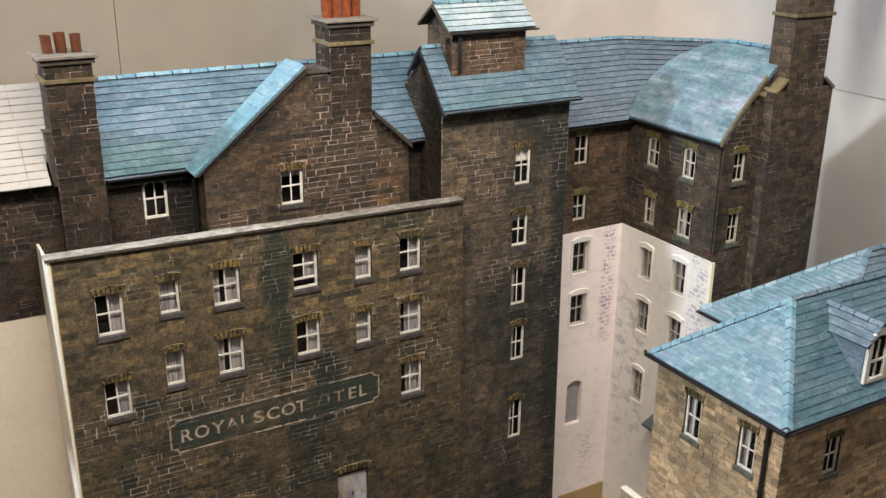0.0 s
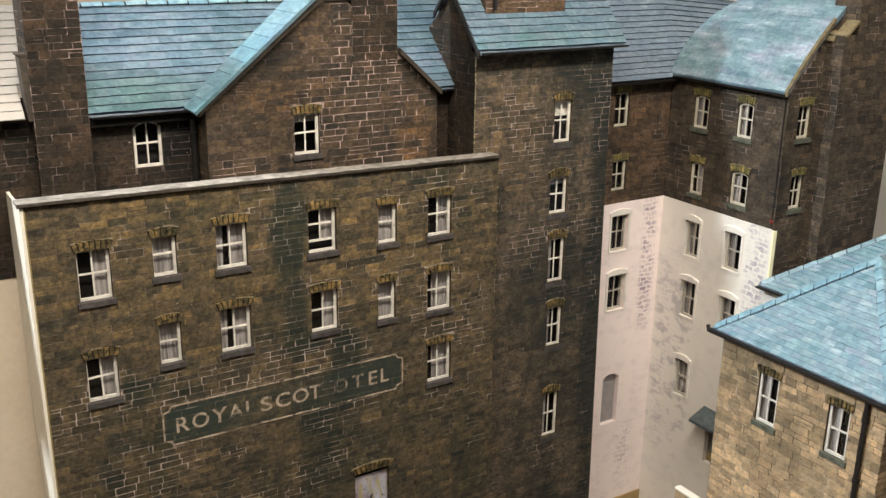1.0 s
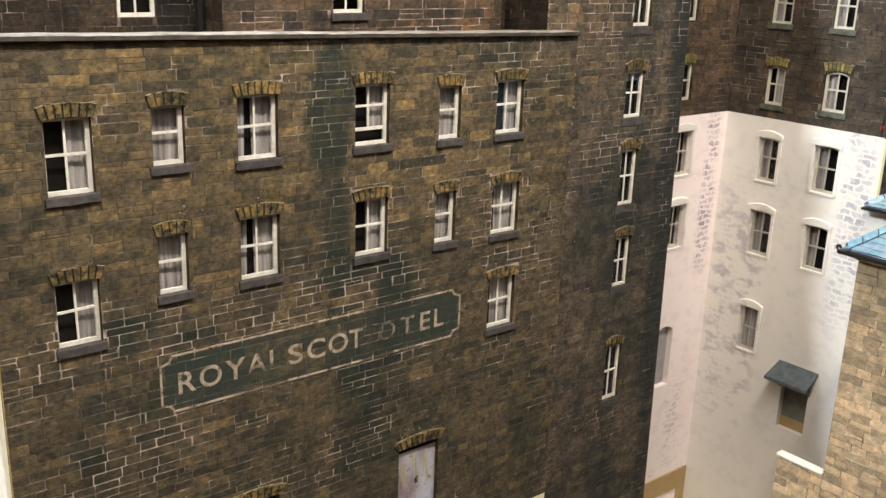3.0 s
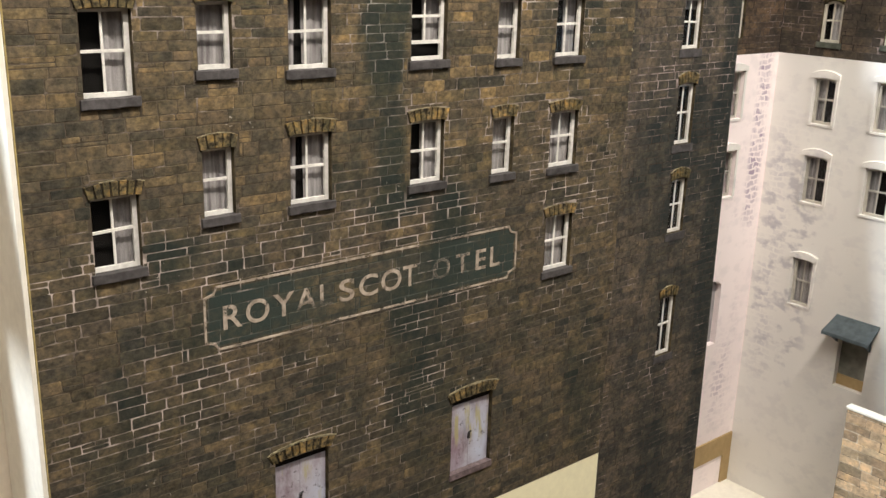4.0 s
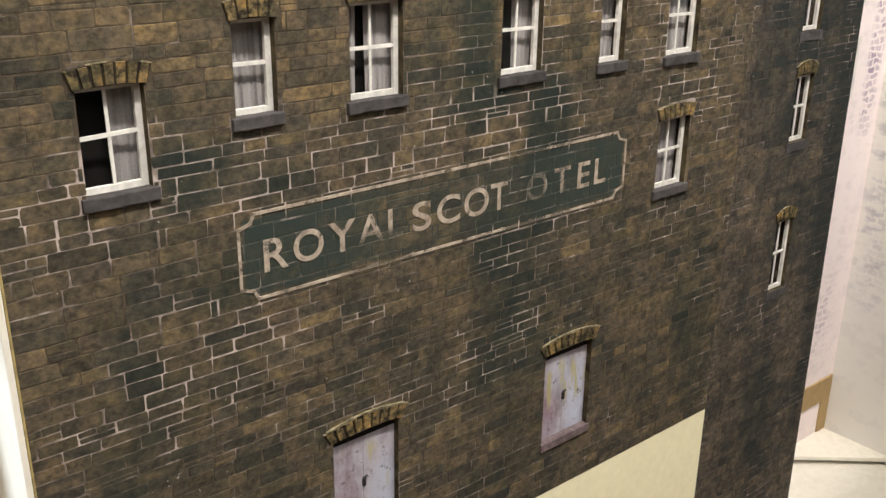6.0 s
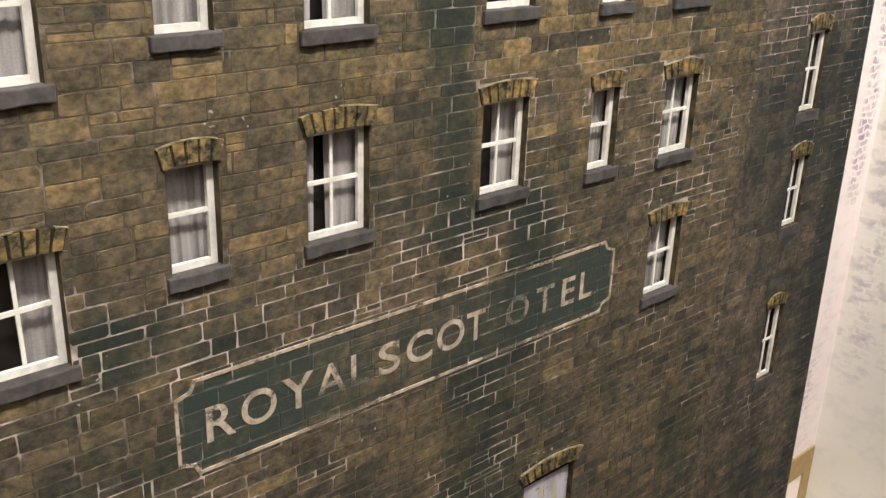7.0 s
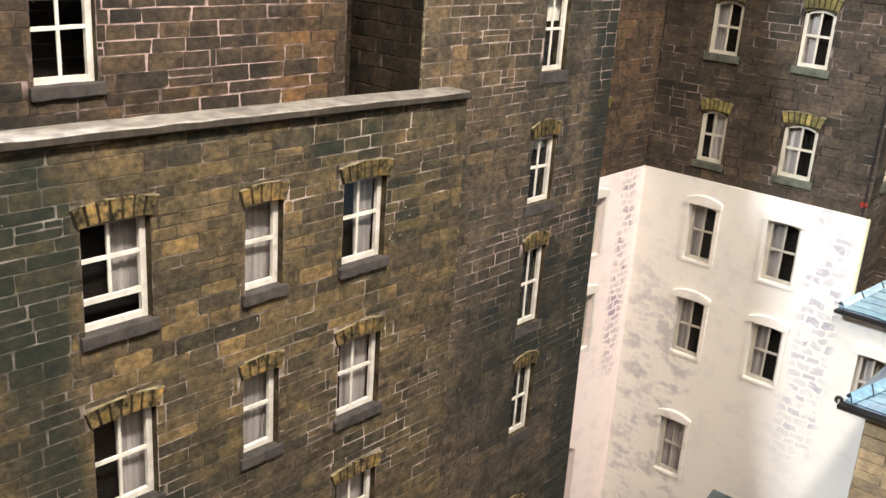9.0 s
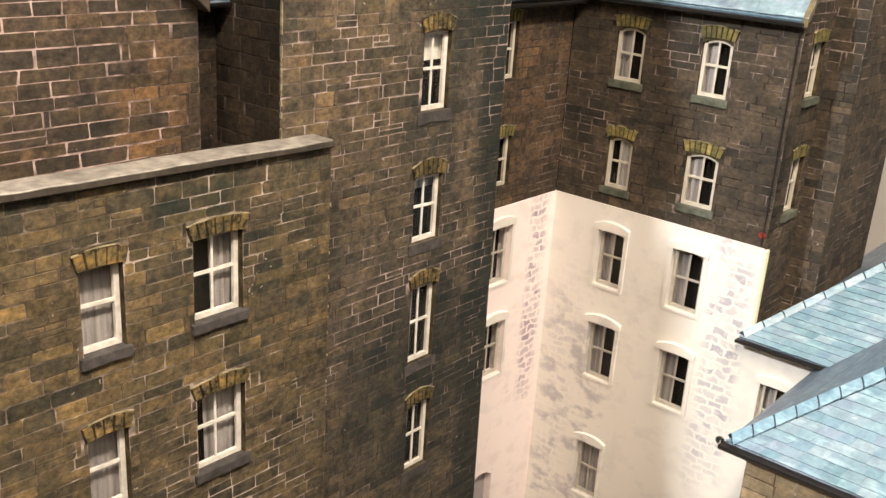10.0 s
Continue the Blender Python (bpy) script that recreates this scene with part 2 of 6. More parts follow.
def white_wall_material():
    """Off-white card with faint lavender stamped stonework in patches and grey handling marks."""
    m, nt, b = material("white_card", 0.75, 0.0, 0.25)
    pos = position(nt)
    xyz = nt.nodes.new("ShaderNodeSeparateXYZ")
    nt.links.new(pos, xyz.inputs[0])
    along = maths(nt, "ADD", xyz.outputs[0], xyz.outputs[1])
    com = nt.nodes.new("ShaderNodeCombineXYZ")
    nt.links.new(along, com.inputs[0])
    nt.links.new(xyz.outputs[2], com.inputs[1])
    wave = nt.nodes.new("ShaderNodeVectorMath")
    wave.operation = "MULTIPLY_ADD"
    wave.inputs[1].default_value = (0.006, 0.005, 0.006)
    wob = node(nt, "ShaderNodeTexNoise", Scale=160.0, Detail=2.0)
    nt.links.new(pos, wob.inputs["Vector"])
    nt.links.new(wob.outputs["Color"], wave.inputs[0])
    nt.links.new(com.outputs[0], wave.inputs[2])
    br = node(nt, "ShaderNodeTexBrick", Scale=1.0)
    br.inputs["Brick Width"].default_value = 0.0062
    br.inputs["Row Height"].default_value = 0.0033
    br.inputs["Mortar Size"].default_value = 0.0007
    br.inputs["Mortar Smooth"].default_value = 0.6
    br.inputs["Color1"].default_value = (1, 1, 1, 1)
    br.inputs["Color2"].default_value = (0.2, 0.2, 0.2, 1)
    br.inputs["Mortar"].default_value = (0, 0, 0, 1)
    nt.links.new(wave.outputs[0], br.inputs["Vector"])
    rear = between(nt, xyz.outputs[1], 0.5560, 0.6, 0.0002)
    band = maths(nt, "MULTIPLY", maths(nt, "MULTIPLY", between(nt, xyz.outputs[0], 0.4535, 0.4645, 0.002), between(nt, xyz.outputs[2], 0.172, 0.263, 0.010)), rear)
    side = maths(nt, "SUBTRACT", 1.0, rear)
    band = maths(nt, "MAXIMUM", band, maths(nt, "MULTIPLY", maths(nt, "MULTIPLY", between(nt, xyz.outputs[1], 0.4670, 0.4825, 0.002), between(nt, xyz.outputs[2], 0.165, 0.263, 0.014)), maths(nt, "MULTIPLY", side, 1.0)))
    band = maths(nt, "MAXIMUM", band, maths(nt, "MULTIPLY", maths(nt, "MULTIPLY", between(nt, xyz.outputs[1], 0.5400, 0.5520, 0.004), between(nt, xyz.outputs[2], 0.085, 0.225, 0.020)), maths(nt, "MULTIPLY", side, 0.5)))
    band = maths(nt, "MAXIMUM", band, maths(nt, "MULTIPLY", maths(nt, "MULTIPLY", between(nt, xyz.outputs[0], 0.4420, 0.4560, 0.004), between(nt, xyz.outputs[2], 0.055, 0.100, 0.015)), maths(nt, "MULTIPLY", rear, 0.5)))
    stray = ramp(nt, cloud(nt, 42, 2, 0.5, (1.6, 1.6, 0.9)), [(0.56, (0, 0, 0)), (0.68, (0.5, 0.5, 0.5))])
    mask = maths(nt, "MAXIMUM", band, maths(nt, "MULTIPLY", stray, 0.35))
    breaks = ramp(nt, cloud(nt, 150, 4, 0.7), [(0.36, (0, 0, 0)), (0.52, (1, 1, 1))])
    fac = maths(nt, "MULTIPLY", maths(nt, "MULTIPLY", mask, br.outputs["Color"]), breaks)
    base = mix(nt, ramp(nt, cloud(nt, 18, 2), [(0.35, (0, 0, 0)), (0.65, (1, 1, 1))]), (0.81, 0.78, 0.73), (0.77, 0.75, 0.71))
    # the rear wall's pinkish shade tint is mixed into its base colour
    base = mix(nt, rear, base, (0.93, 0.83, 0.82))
    low_left = maths(nt, "MULTIPLY", maths(nt, "MULTIPLY", between(nt, xyz.outputs[1], 0.520, 0.556, 0.006), between(nt, xyz.outputs[2], 0.085, 0.215, 0.02)), side)
    smudge = maths(nt, "MULTIPLY", ramp(nt, cloud(nt, 95, 3, 0.6, (1, 1, 1.5)), [(0.52, (0, 0, 0)), (0.64, (0.75, 0.75, 0.75))]), maths(nt, "MAXIMUM", low_left, 0.20))
    base = mix(nt, smudge, base, (0.46, 0.445, 0.47))
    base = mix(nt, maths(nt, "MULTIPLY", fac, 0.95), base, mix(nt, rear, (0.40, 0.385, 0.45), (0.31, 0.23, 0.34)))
    nt.links.new(base, b.inputs["Base Color"])
    bump(nt, b, cloud(nt, 500, 4), 0.12, 0.0003)
    return m


# damp, darkened, ochre and bare-jointed stretches of the printed walls
# the last two ovals darken the lower wall and its right foot broadly
HOTEL_DAMP_DARK = [("x", 0.189, 0.284, 0.0105, 0.030, 0.58), ("x", 0.191, 0.243, 0.007, 0.018, 0.32), ("x", 0.270, 0.302, 0.016, 0.006, 0.22), ("x", 0.112, 0.217, 0.010, 0.008, 0.22), ("x", 0.134, 0.211, 0.012, 0.007, 0.22), ("x", 0.194, 0.224, 0.010, 0.009, 0.26), ("x", 0.219, 0.206, 0.008, 0.022, 0.36), ("x", 0.198, 0.180, 0.009, 0.013, 0.18), ("x", 0.258, 0.165, 0.014, 0.020, 0.18), ("x", 0.118, 0.190, 0.014, 0.007, 0.16), ("x", 0.092, 0.152, 0.020, 0.012, 0.14), ("x", 0.252, 0.133, 0.007, 0.010, 0.2), ("x", 0.190, 0.120, 0.14, 0.062, 0.14), ("x", 0.285, 0.150, 0.03, 0.06, 0.13)]
HOTEL_OCHRE = [("x", 0.138, 0.299, 0.052, 0.013, 0.792), ("x", 0.118, 0.256, 0.028, 0.012, 0.44), ("x", 0.163, 0.257, 0.024, 0.008, 0.748), ("x", 0.245, 0.257, 0.035, 0.01, 0.484), ("x", 0.232, 0.3, 0.02, 0.01, 0.44), ("x", 0.296, 0.265, 0.018, 0.035, 0.396), ("x", 0.085, 0.262, 0.018, 0.04, 0.264), ("x", 0.145, 0.235, 0.01, 0.01, 0.44), ("x", 0.23, 0.238, 0.01, 0.012, 0.44), ("x", 0.19, 0.275, 0.15, 0.042, 0.396)]
HOTEL_BARE = [("x", 0.186, 0.282, 0.022, 0.032, 0.8), ("x", 0.275, 0.292, 0.040, 0.018, 1.0), ("x", 0.160, 0.216, 0.080, 0.014, 0.9), ("x", 0.222, 0.190, 0.035, 0.030, 0.6), ("x", 0.115, 0.165, 0.045, 0.022, 0.65), ("x", 0.262, 0.245, 0.045, 0.030, 0.6), ("x", 0.175, 0.150, 0.045, 0.020, 0.6), ("x", 0.205, 0.245, 0.030, 0.020, 0.7), ("x", 0.285, 0.200, 0.030, 0.060, 0.5), ("x", 0.10, 0.300, 0.03, 0.008, 0.5)]
# the wide third oval puts the lower tower's shade into its stone
TOWER_DAMP_SHADE = [("x", 0.395, 0.220, 0.010, 0.16, 0.40), ("x", 0.388, 0.345, 0.010, 0.016, 0.22), ("x", 0.350, 0.150, 0.06, 0.15, 0.13), ("x", 0.320, 0.272, 0.010, 0.008, 0.12)]
TOWER_OCHRE = [("x", 0.325, 0.315, 0.030, 0.030, 0.42), ("x", 0.345, 0.290, 0.020, 0.015, 0.25)]
TOWER_BARE = [("x", 0.322, 0.320, 0.035, 0.035, 0.9), ("x", 0.392, 0.320, 0.014, 0.05, 0.6), ("x", 0.350, 0.262, 0.040, 0.020, 0.6)]
GABLE_DAMP = [("x", 0.232, 0.345, 0.020, 0.022, 0.14), ("x", 0.247, 0.375, 0.016, 0.030, 0.16), ("x", 0.255, 0.317, 0.010, 0.012, 0.2), ("x", 0.190, 0.372, 0.012, 0.010, 0.12), ("x", 0.170, 0.312, 0.012, 0.006, 0.10)]
GABLE_OCHRE = [("x", 0.273, 0.320, 0.012, 0.016, 0.75), ("x", 0.195, 0.345, 0.025, 0.014, 0.5), ("x", 0.228, 0.312, 0.012, 0.006, 0.4)]
GABLE_BARE = [("x", 0.248, 0.340, 0.025, 0.055, 1.0), ("x", 0.172, 0.313, 0.016, 0.010, 1.0), ("x", 0.225, 0.335, 0.020, 0.02, 0.7)]
HOTEL_TONES = [(0.0672, 0.0552, 0.0405), (0.1113, 0.0883, 0.058), (0.0819, 0.0672, 0.0478), (0.1463, 0.1132, 0.0662), (0.069, 0.0616, 0.0488), (0.0948, 0.0745, 0.0552), (0.0442, 0.0432, 0.0377), (0.0883, 0.0754, 0.0534)]
STONE = stone_material("hotel_stone", HOTEL_TONES, (0.018, 0.029, 0.027), -0.10, signed=True, damp=HOTEL_DAMP_DARK, ochre=HOTEL_OCHRE)
STONE_DARK = stone_material("smoky_stone", [(0.064, 0.048, 0.038), (0.096, 0.070, 0.050), (0.046, 0.039, 0.034), (0.119, 0.083, 0.055), (0.069, 0.053, 0.042), (0.038, 0.035, 0.034)], (0.017, 0.018, 0.019), 0.0, damp=GABLE_DAMP, ochre=GABLE_OCHRE, warm=(1.6, 1.25, 0.85))
STONE_TOWER = stone_material("tower_stone", [(0.074, 0.0628, 0.0524), (0.1018, 0.0846, 0.0669), (0.08, 0.0683, 0.0572), (0.1227, 0.0983, 0.0718), (0.0609, 0.0564, 0.0514), (0.0896, 0.0755, 0.063)], (0.017, 0.024, 0.026), -0.03, damp=TOWER_DAMP_SHADE, ochre=TOWER_OCHRE, warm=(1.5, 1.26, 0.9))
STONE_BROWN = stone_material("brown_stone", [(0.088, 0.058, 0.042), (0.110, 0.073, 0.049), (0.060, 0.044, 0.035), (0.126, 0.085, 0.054), (0.070, 0.050, 0.039)], (0.020, 0.020, 0.021), 0.03)
STONE_WING = stone_material("wing_stone", [(0.056, 0.045, 0.036), (0.084, 0.065, 0.050), (0.042, 0.036, 0.031), (0.100, 0.076, 0.056), (0.062, 0.051, 0.041)], (0.018, 0.018, 0.019), 0.0, grain=0.7)
# darkest stone: soot on the chimneys, painted eaves shade on the range wall
STONE_SOOT_SHADE = stone_material("soot_and_shade_stone", [(0.031, 0.024, 0.019), (0.047, 0.034, 0.026), (0.024, 0.020, 0.017), (0.059, 0.040, 0.029), (0.034, 0.028, 0.023), (0.020, 0.019, 0.018)], (0.012, 0.013, 0.014), 0.03)
STONE_TAN = stone_material("tan_stone", [(0.45, 0.328, 0.212), (0.519, 0.385, 0.253), (0.376, 0.274, 0.18), (0.553, 0.415, 0.274), (0.245, 0.18, 0.123), (0.467, 0.34, 0.223)], (0.10, 0.080, 0.058), 0.0, grain=0.55)
MORTAR = mortar_material("hotel_mortar", (0.47, 0.405, 0.365), (0.080, 0.065, 0.046), 0.506, HOTEL_BARE, True, HOTEL_DAMP_DARK, HOTEL_OCHRE)
MORTAR_DARK = mortar_material("sooty_mortar", (0.40, 0.315, 0.295), (0.036, 0.029, 0.024), 0.475)
MORTAR_TOWER = mortar_material("tower_mortar", (0.35, 0.29, 0.27), (0.056, 0.046, 0.036), 0.50, TOWER_BARE)
MORTAR_GABLE = mortar_material("gable_mortar", (0.43, 0.335, 0.315), (0.048, 0.037, 0.030), 0.49, GABLE_BARE)
MORTAR_FAINT = mortar_material("faint_mortar", (0.19, 0.160, 0.145), (0.040, 0.032, 0.026), 0.51)
MORTAR_WING = mortar_material("wing_mortar", (0.27, 0.22, 0.20), (0.026, 0.021, 0.018), 0.50)
MORTAR_TAN = mortar_material("tan_mortar", (0.58, 0.50, 0.38), (0.13, 0.098, 0.065), 0.52)
VOUSSOIR = stone_material("ochre_arch_stone", [(0.120, 0.094, 0.052), (0.195, 0.146, 0.068), (0.145, 0.112, 0.060), (0.235, 0.172, 0.078), (0.088, 0.075, 0.050)], (0.05, 0.048, 0.03), 0.0)
VOUSSOIR_NODES = VOUSSOIR.node_tree
fleck = cloud(VOUSSOIR_NODES, 420, 3, 0.7)
arch_base = VOUSSOIR_NODES.nodes["Principled BSDF"].inputs["Base Color"]
VOUSSOIR_NODES.links.new(mix(VOUSSOIR_NODES, 1.0, arch_base.links[0].from_socket, ramp(VOUSSOIR_NODES, fleck, [(0.36, (0.22, 0.22, 0.24)), (0.5, (1.0, 1.0, 1.0)), (0.66, (1.45, 1.22, 0.9))]), "MULTIPLY"), arch_base)
VOUSSOIR_MOSS = stone_material("mossy_arch_stone", [(0.125, 0.108, 0.048), (0.185, 0.160, 0.066), (0.145, 0.125, 0.055), (0.21, 0.175, 0.070)], (0.05, 0.048, 0.03), -0.05)
ARCH_JOINT = plain_material("arch_joint_ink", (0.030, 0.025, 0.018), 0.9, 0.15, 0.3)
ARCH_EDGE = plain_material("cut_arch_edge", (0.30, 0.255, 0.16), 0.85, 0.2, 0.6, 500, 220)
CHIPPED = plain_material("chipped_card_core", (0.40, 0.36, 0.24), 0.85, 0.2, 0.6, 500, 220)
SILL = plain_material("grey_card_sill", (0.076, 0.070, 0.070), 0.8, 0.25, 0.45)
SILL_GREEN = plain_material("mossy_sill", (0.115, 0.125, 0.100), 0.85, 0.2, 0.4)
COPING = plain_material("pale_grey_coping", (0.34, 0.32, 0.295), 0.6, 0.4, 0.5, 260, 60)
COPING_EDGE = plain_material("shaded_coping_edge", (0.052, 0.044, 0.036), 0.75, 0.3, 0.5, 300, 80)
CAP = plain_material("chimney_cap_grey", (0.20, 0.178, 0.155), 0.8, 0.3, 0.3)
STRING = plain_material("ochre_string_course", (0.16, 0.13, 0.075), 0.85, 0.2, 0.4)
WHITE_PAINT = plain_material("white_frame_paint", (0.78, 0.76, 0.71), 0.5, 0.4, 0.2, 420, 130)
CREAM_PAINT = plain_material("dull_cream_paint", (0.60, 0.565, 0.48), 0.55, 0.35, 0.15)
DULL_PAINT = plain_material("aged_cream_paint", (0.52, 0.49, 0.43), 0.6, 0.3, 0.2)
WHITE_EDGE = plain_material("cut_white_card", (0.85, 0.815, 0.72), 0.8, 0.2, 0.06)
CREAM = plain_material("bare_cream_card", (0.92, 0.88, 0.62), 0.8, 0.2, 0.05, 300, 12)
RAW_EDGE = plain_material("yellowed_card_edge", (0.42, 0.33, 0.14), 0.85, 0.2, 0.35)
BEIGE = plain_material("beige_card", (0.76, 0.67, 0.55), 0.8, 0.2, 0.06, 300, 8)
WHITE_CARD = white_wall_material()
WHITE_ROOF = plain_material("scribed_white_card", (0.38, 0.355, 0.325), 0.7, 0.25, 0.05)
GUTTER = plain_material("black_gutter", (0.018, 0.017, 0.018), 0.38, 0.5, 0.3)
# flat black paints unlit insides and the shade under eaves and door arches
DARK = plain_material("unlit_shade_black", (0.012, 0.011, 0.010), 0.95, 0.1, 0.2)
POT = plain_material("terracotta_pot", (0.235, 0.062, 0.024), 0.3, 0.5, 0.5, 300, 90)
POT_BROWN = plain_material("brown_clay_pot", (0.125, 0.042, 0.022), 0.4, 0.45, 0.4, 300, 90)
TAN_CARD = plain_material("tan_bare_card", (0.42, 0.30, 0.15), 0.85, 0.2, 0.1)
TIMBER = plain_material("grey_barge_board", (0.060, 0.050, 0.040), 0.75, 0.3, 0.35)
SLATE = slate_material("blue_slate", wash=0.36, zoned=0.22, tones=[(0.096, 0.170, 0.232), (0.140, 0.218, 0.288), (0.118, 0.190, 0.262), (0.180, 0.252, 0.322), (0.086, 0.156, 0.206), (0.170, 0.222, 0.302)], mossy=[("x", 0.125, 0.350, 0.035, 0.009, 0.7), ("x", 0.34, 0.370, 0.06, 0.005, 0.5)])
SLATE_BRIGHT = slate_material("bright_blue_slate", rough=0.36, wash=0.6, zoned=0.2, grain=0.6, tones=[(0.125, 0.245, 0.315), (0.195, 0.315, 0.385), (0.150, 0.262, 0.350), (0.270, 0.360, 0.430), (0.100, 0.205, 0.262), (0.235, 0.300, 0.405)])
SLATE_DIM = slate_material("lavender_slate", [(0.109, 0.16, 0.218), (0.147, 0.197, 0.256), (0.122, 0.168, 0.235), (0.168, 0.223, 0.277), (0.097, 0.139, 0.185)])
SLATE_PALE = slate_material("pale_washed_slate", [(0.119, 0.203, 0.265), (0.172, 0.256, 0.321), (0.149, 0.244, 0.288), (0.246, 0.302, 0.377), (0.104, 0.177, 0.228), (0.219, 0.251, 0.335)], 0.42, 0.45, 1.0)
SLATE_WHITE = slate_material("whitewashed_slate", [(0.30, 0.40, 0.45), (0.42, 0.51, 0.55), (0.35, 0.45, 0.50), (0.52, 0.58, 0.61), (0.27, 0.37, 0.43)], 0.42, 0.6)
SLATE_FRONT_SHADE = slate_material("shaded_teal_slate", [(0.060, 0.135, 0.175), (0.095, 0.180, 0.225), (0.075, 0.150, 0.200), (0.125, 0.195, 0.255), (0.052, 0.115, 0.150)], 0.42, 0.4)
RIDGE = slate_material("bright_ridge_tile", [(0.128, 0.265, 0.365), (0.190, 0.335, 0.430), (0.150, 0.290, 0.395), (0.260, 0.395, 0.475)], 0.38)
# dark edge colour paints the shade line under each course, and tile joints
SLATE_EDGE = plain_material("course_shade_and_joint", (0.045, 0.065, 0.085), 0.8, 0.2, 0.3)
REVEAL = plain_material("stone_reveal", (0.080, 0.063, 0.034), 0.9, 0.2, 0.75, 300, 170)
AWNING = plain_material("dark_slate_awning", (0.075, 0.095, 0.105), 0.6, 0.35, 0.35)


def curtain_material():
    m, nt, b = material("grey_lace", 0.9, 0.0, 0.1)
    # upright stripes paint the shade of the curtain's folds into the lace
    fold_shade = cloud(nt, 520, 2, 0.5, (1.0, 1.0, 0.06))
    col = ramp(nt, fold_shade, [(0.3, (0.19, 0.175, 0.175)), (0.55, (0.36, 0.34, 0.335)), (0.75, (0.47, 0.45, 0.44))])
    col = mix(nt, 0.5, col, ramp(nt, cloud(nt, 2600, 2), [(0.35, (0.75, 0.75, 0.75)), (0.65, (1.15, 1.15, 1.15))]), "MULTIPLY")
    nt.links.new(col, b.inputs["Base Color"])
    return m


def glass_material():
    m = bpy.data.materials.new("thin_acetate")
    m.use_nodes = True
    nt = m.node_tree
    nt.nodes.remove(nt.nodes["Principled BSDF"])
    clear = nt.nodes.new("ShaderNodeBsdfTransparent")
    gloss = node(nt, "ShaderNodeBsdfGlossy", Roughness=0.08)
    blend = node(nt, "ShaderNodeMixShader")
    blend.inputs[0].default_value = 0.04
    nt.links.new(clear.outputs[0], blend.inputs[1])
    nt.links.new(gloss.outputs[0], blend.inputs[2])
    nt.links.new(blend.outputs[0], nt.nodes["Material Output"].inputs[0])
    return m


def door_material():
    m, nt, b = material("flaked_lilac_door_paint", 0.8, 0.0, 0.25)
    at = nt.nodes.new("ShaderNodeSeparateXYZ")
    nt.links.new(position(nt), at.inputs[0])
    col = ramp(nt, cloud(nt, 150, 5, 0.7, (1, 1, 0.5)), [(0.3, (0.20, 0.16, 0.18)), (0.43, (0.33, 0.29, 0.33)), (0.56, (0.44, 0.42, 0.48)), (0.72, (0.36, 0.32, 0.34))])
    lilac = spots(nt, [("x", 0.1470, 0.1130, 0.005, 0.012, 0.75), ("x", 0.2260, 0.1125, 0.005, 0.012, 0.75)])
    col = mix(nt, maths(nt, "MULTIPLY", lilac, cloud(nt, 200, 3)), col, (0.23, 0.12, 0.17))
    washed = spots(nt, [("x", 0.1620, 0.1150, 0.005, 0.012, 1.3), ("x", 0.2400, 0.1170, 0.005, 0.014, 1.4), ("x", 0.2330, 0.1280, 0.005, 0.007, 0.9)])
    col = mix(nt, maths(nt, "MULTIPLY", washed, cloud(nt, 160, 3)), col, (0.50, 0.54, 0.66))
    drips = maths(nt, "MULTIPLY", ramp(nt, cloud(nt, 330, 3, 0.6, (1, 1, 0.16)), [(0.54, (0, 0, 0)), (0.64, (0.8, 0.8, 0.8))]), between(nt, at.outputs[2], 0.1180, 0.1340, 0.003))
    col = mix(nt, drips, col, (0.40, 0.36, 0.16))
    col = mix(nt, ramp(nt, cloud(nt, 420, 4, 0.7), [(0.30, (0.8, 0.8, 0.8)), (0.40, (0, 0, 0))]), col, (0.08, 0.055, 0.055))
    nt.links.new(col, b.inputs["Base Color"])
    bump(nt, b, cloud(nt, 400, 4), 0.3, 0.0003)
    return m


def letter_material():
    m, nt, b = material("worn_sign_paint", 0.85, 0.0, 0.15)
    col = ramp(nt, cloud(nt, 180, 3), [(0.3, (0.33, 0.27, 0.215)), (0.7, (0.56, 0.475, 0.385))])
    nt.links.new(col, b.inputs["Base Color"])
    xyz = nt.nodes.new("ShaderNodeSeparateXYZ")
    nt.links.new(position(nt), xyz.inputs[0])
    gone = maths(nt, "MULTIPLY", between(nt, xyz.outputs[0], 0.2035, 0.2195, 0.002), 0.78)
    gone = maths(nt, "MAXIMUM", gone, maths(nt, "MULTIPLY", between(nt, xyz.outputs[0], 0.2195, 0.2300, 0.002), 0.42))
    gone = maths(nt, "MAXIMUM", gone, maths(nt, "MULTIPLY", maths(nt, "MULTIPLY", between(nt, xyz.outputs[0], 0.150, 0.169, 0.003), between(nt, xyz.outputs[2], 0.184, 0.1935, 0.0015)), 0.85))
    keep = ramp(nt, cloud(nt, 355, 5, 0.7), [(0.30, (0.15, 0.15, 0.15)), (0.52, (0.95, 0.95, 0.95))])
    nt.links.new(maths(nt, "MULTIPLY", keep, maths(nt, "SUBTRACT", 1.0, gone)), b.inputs["Alpha"])
    return m


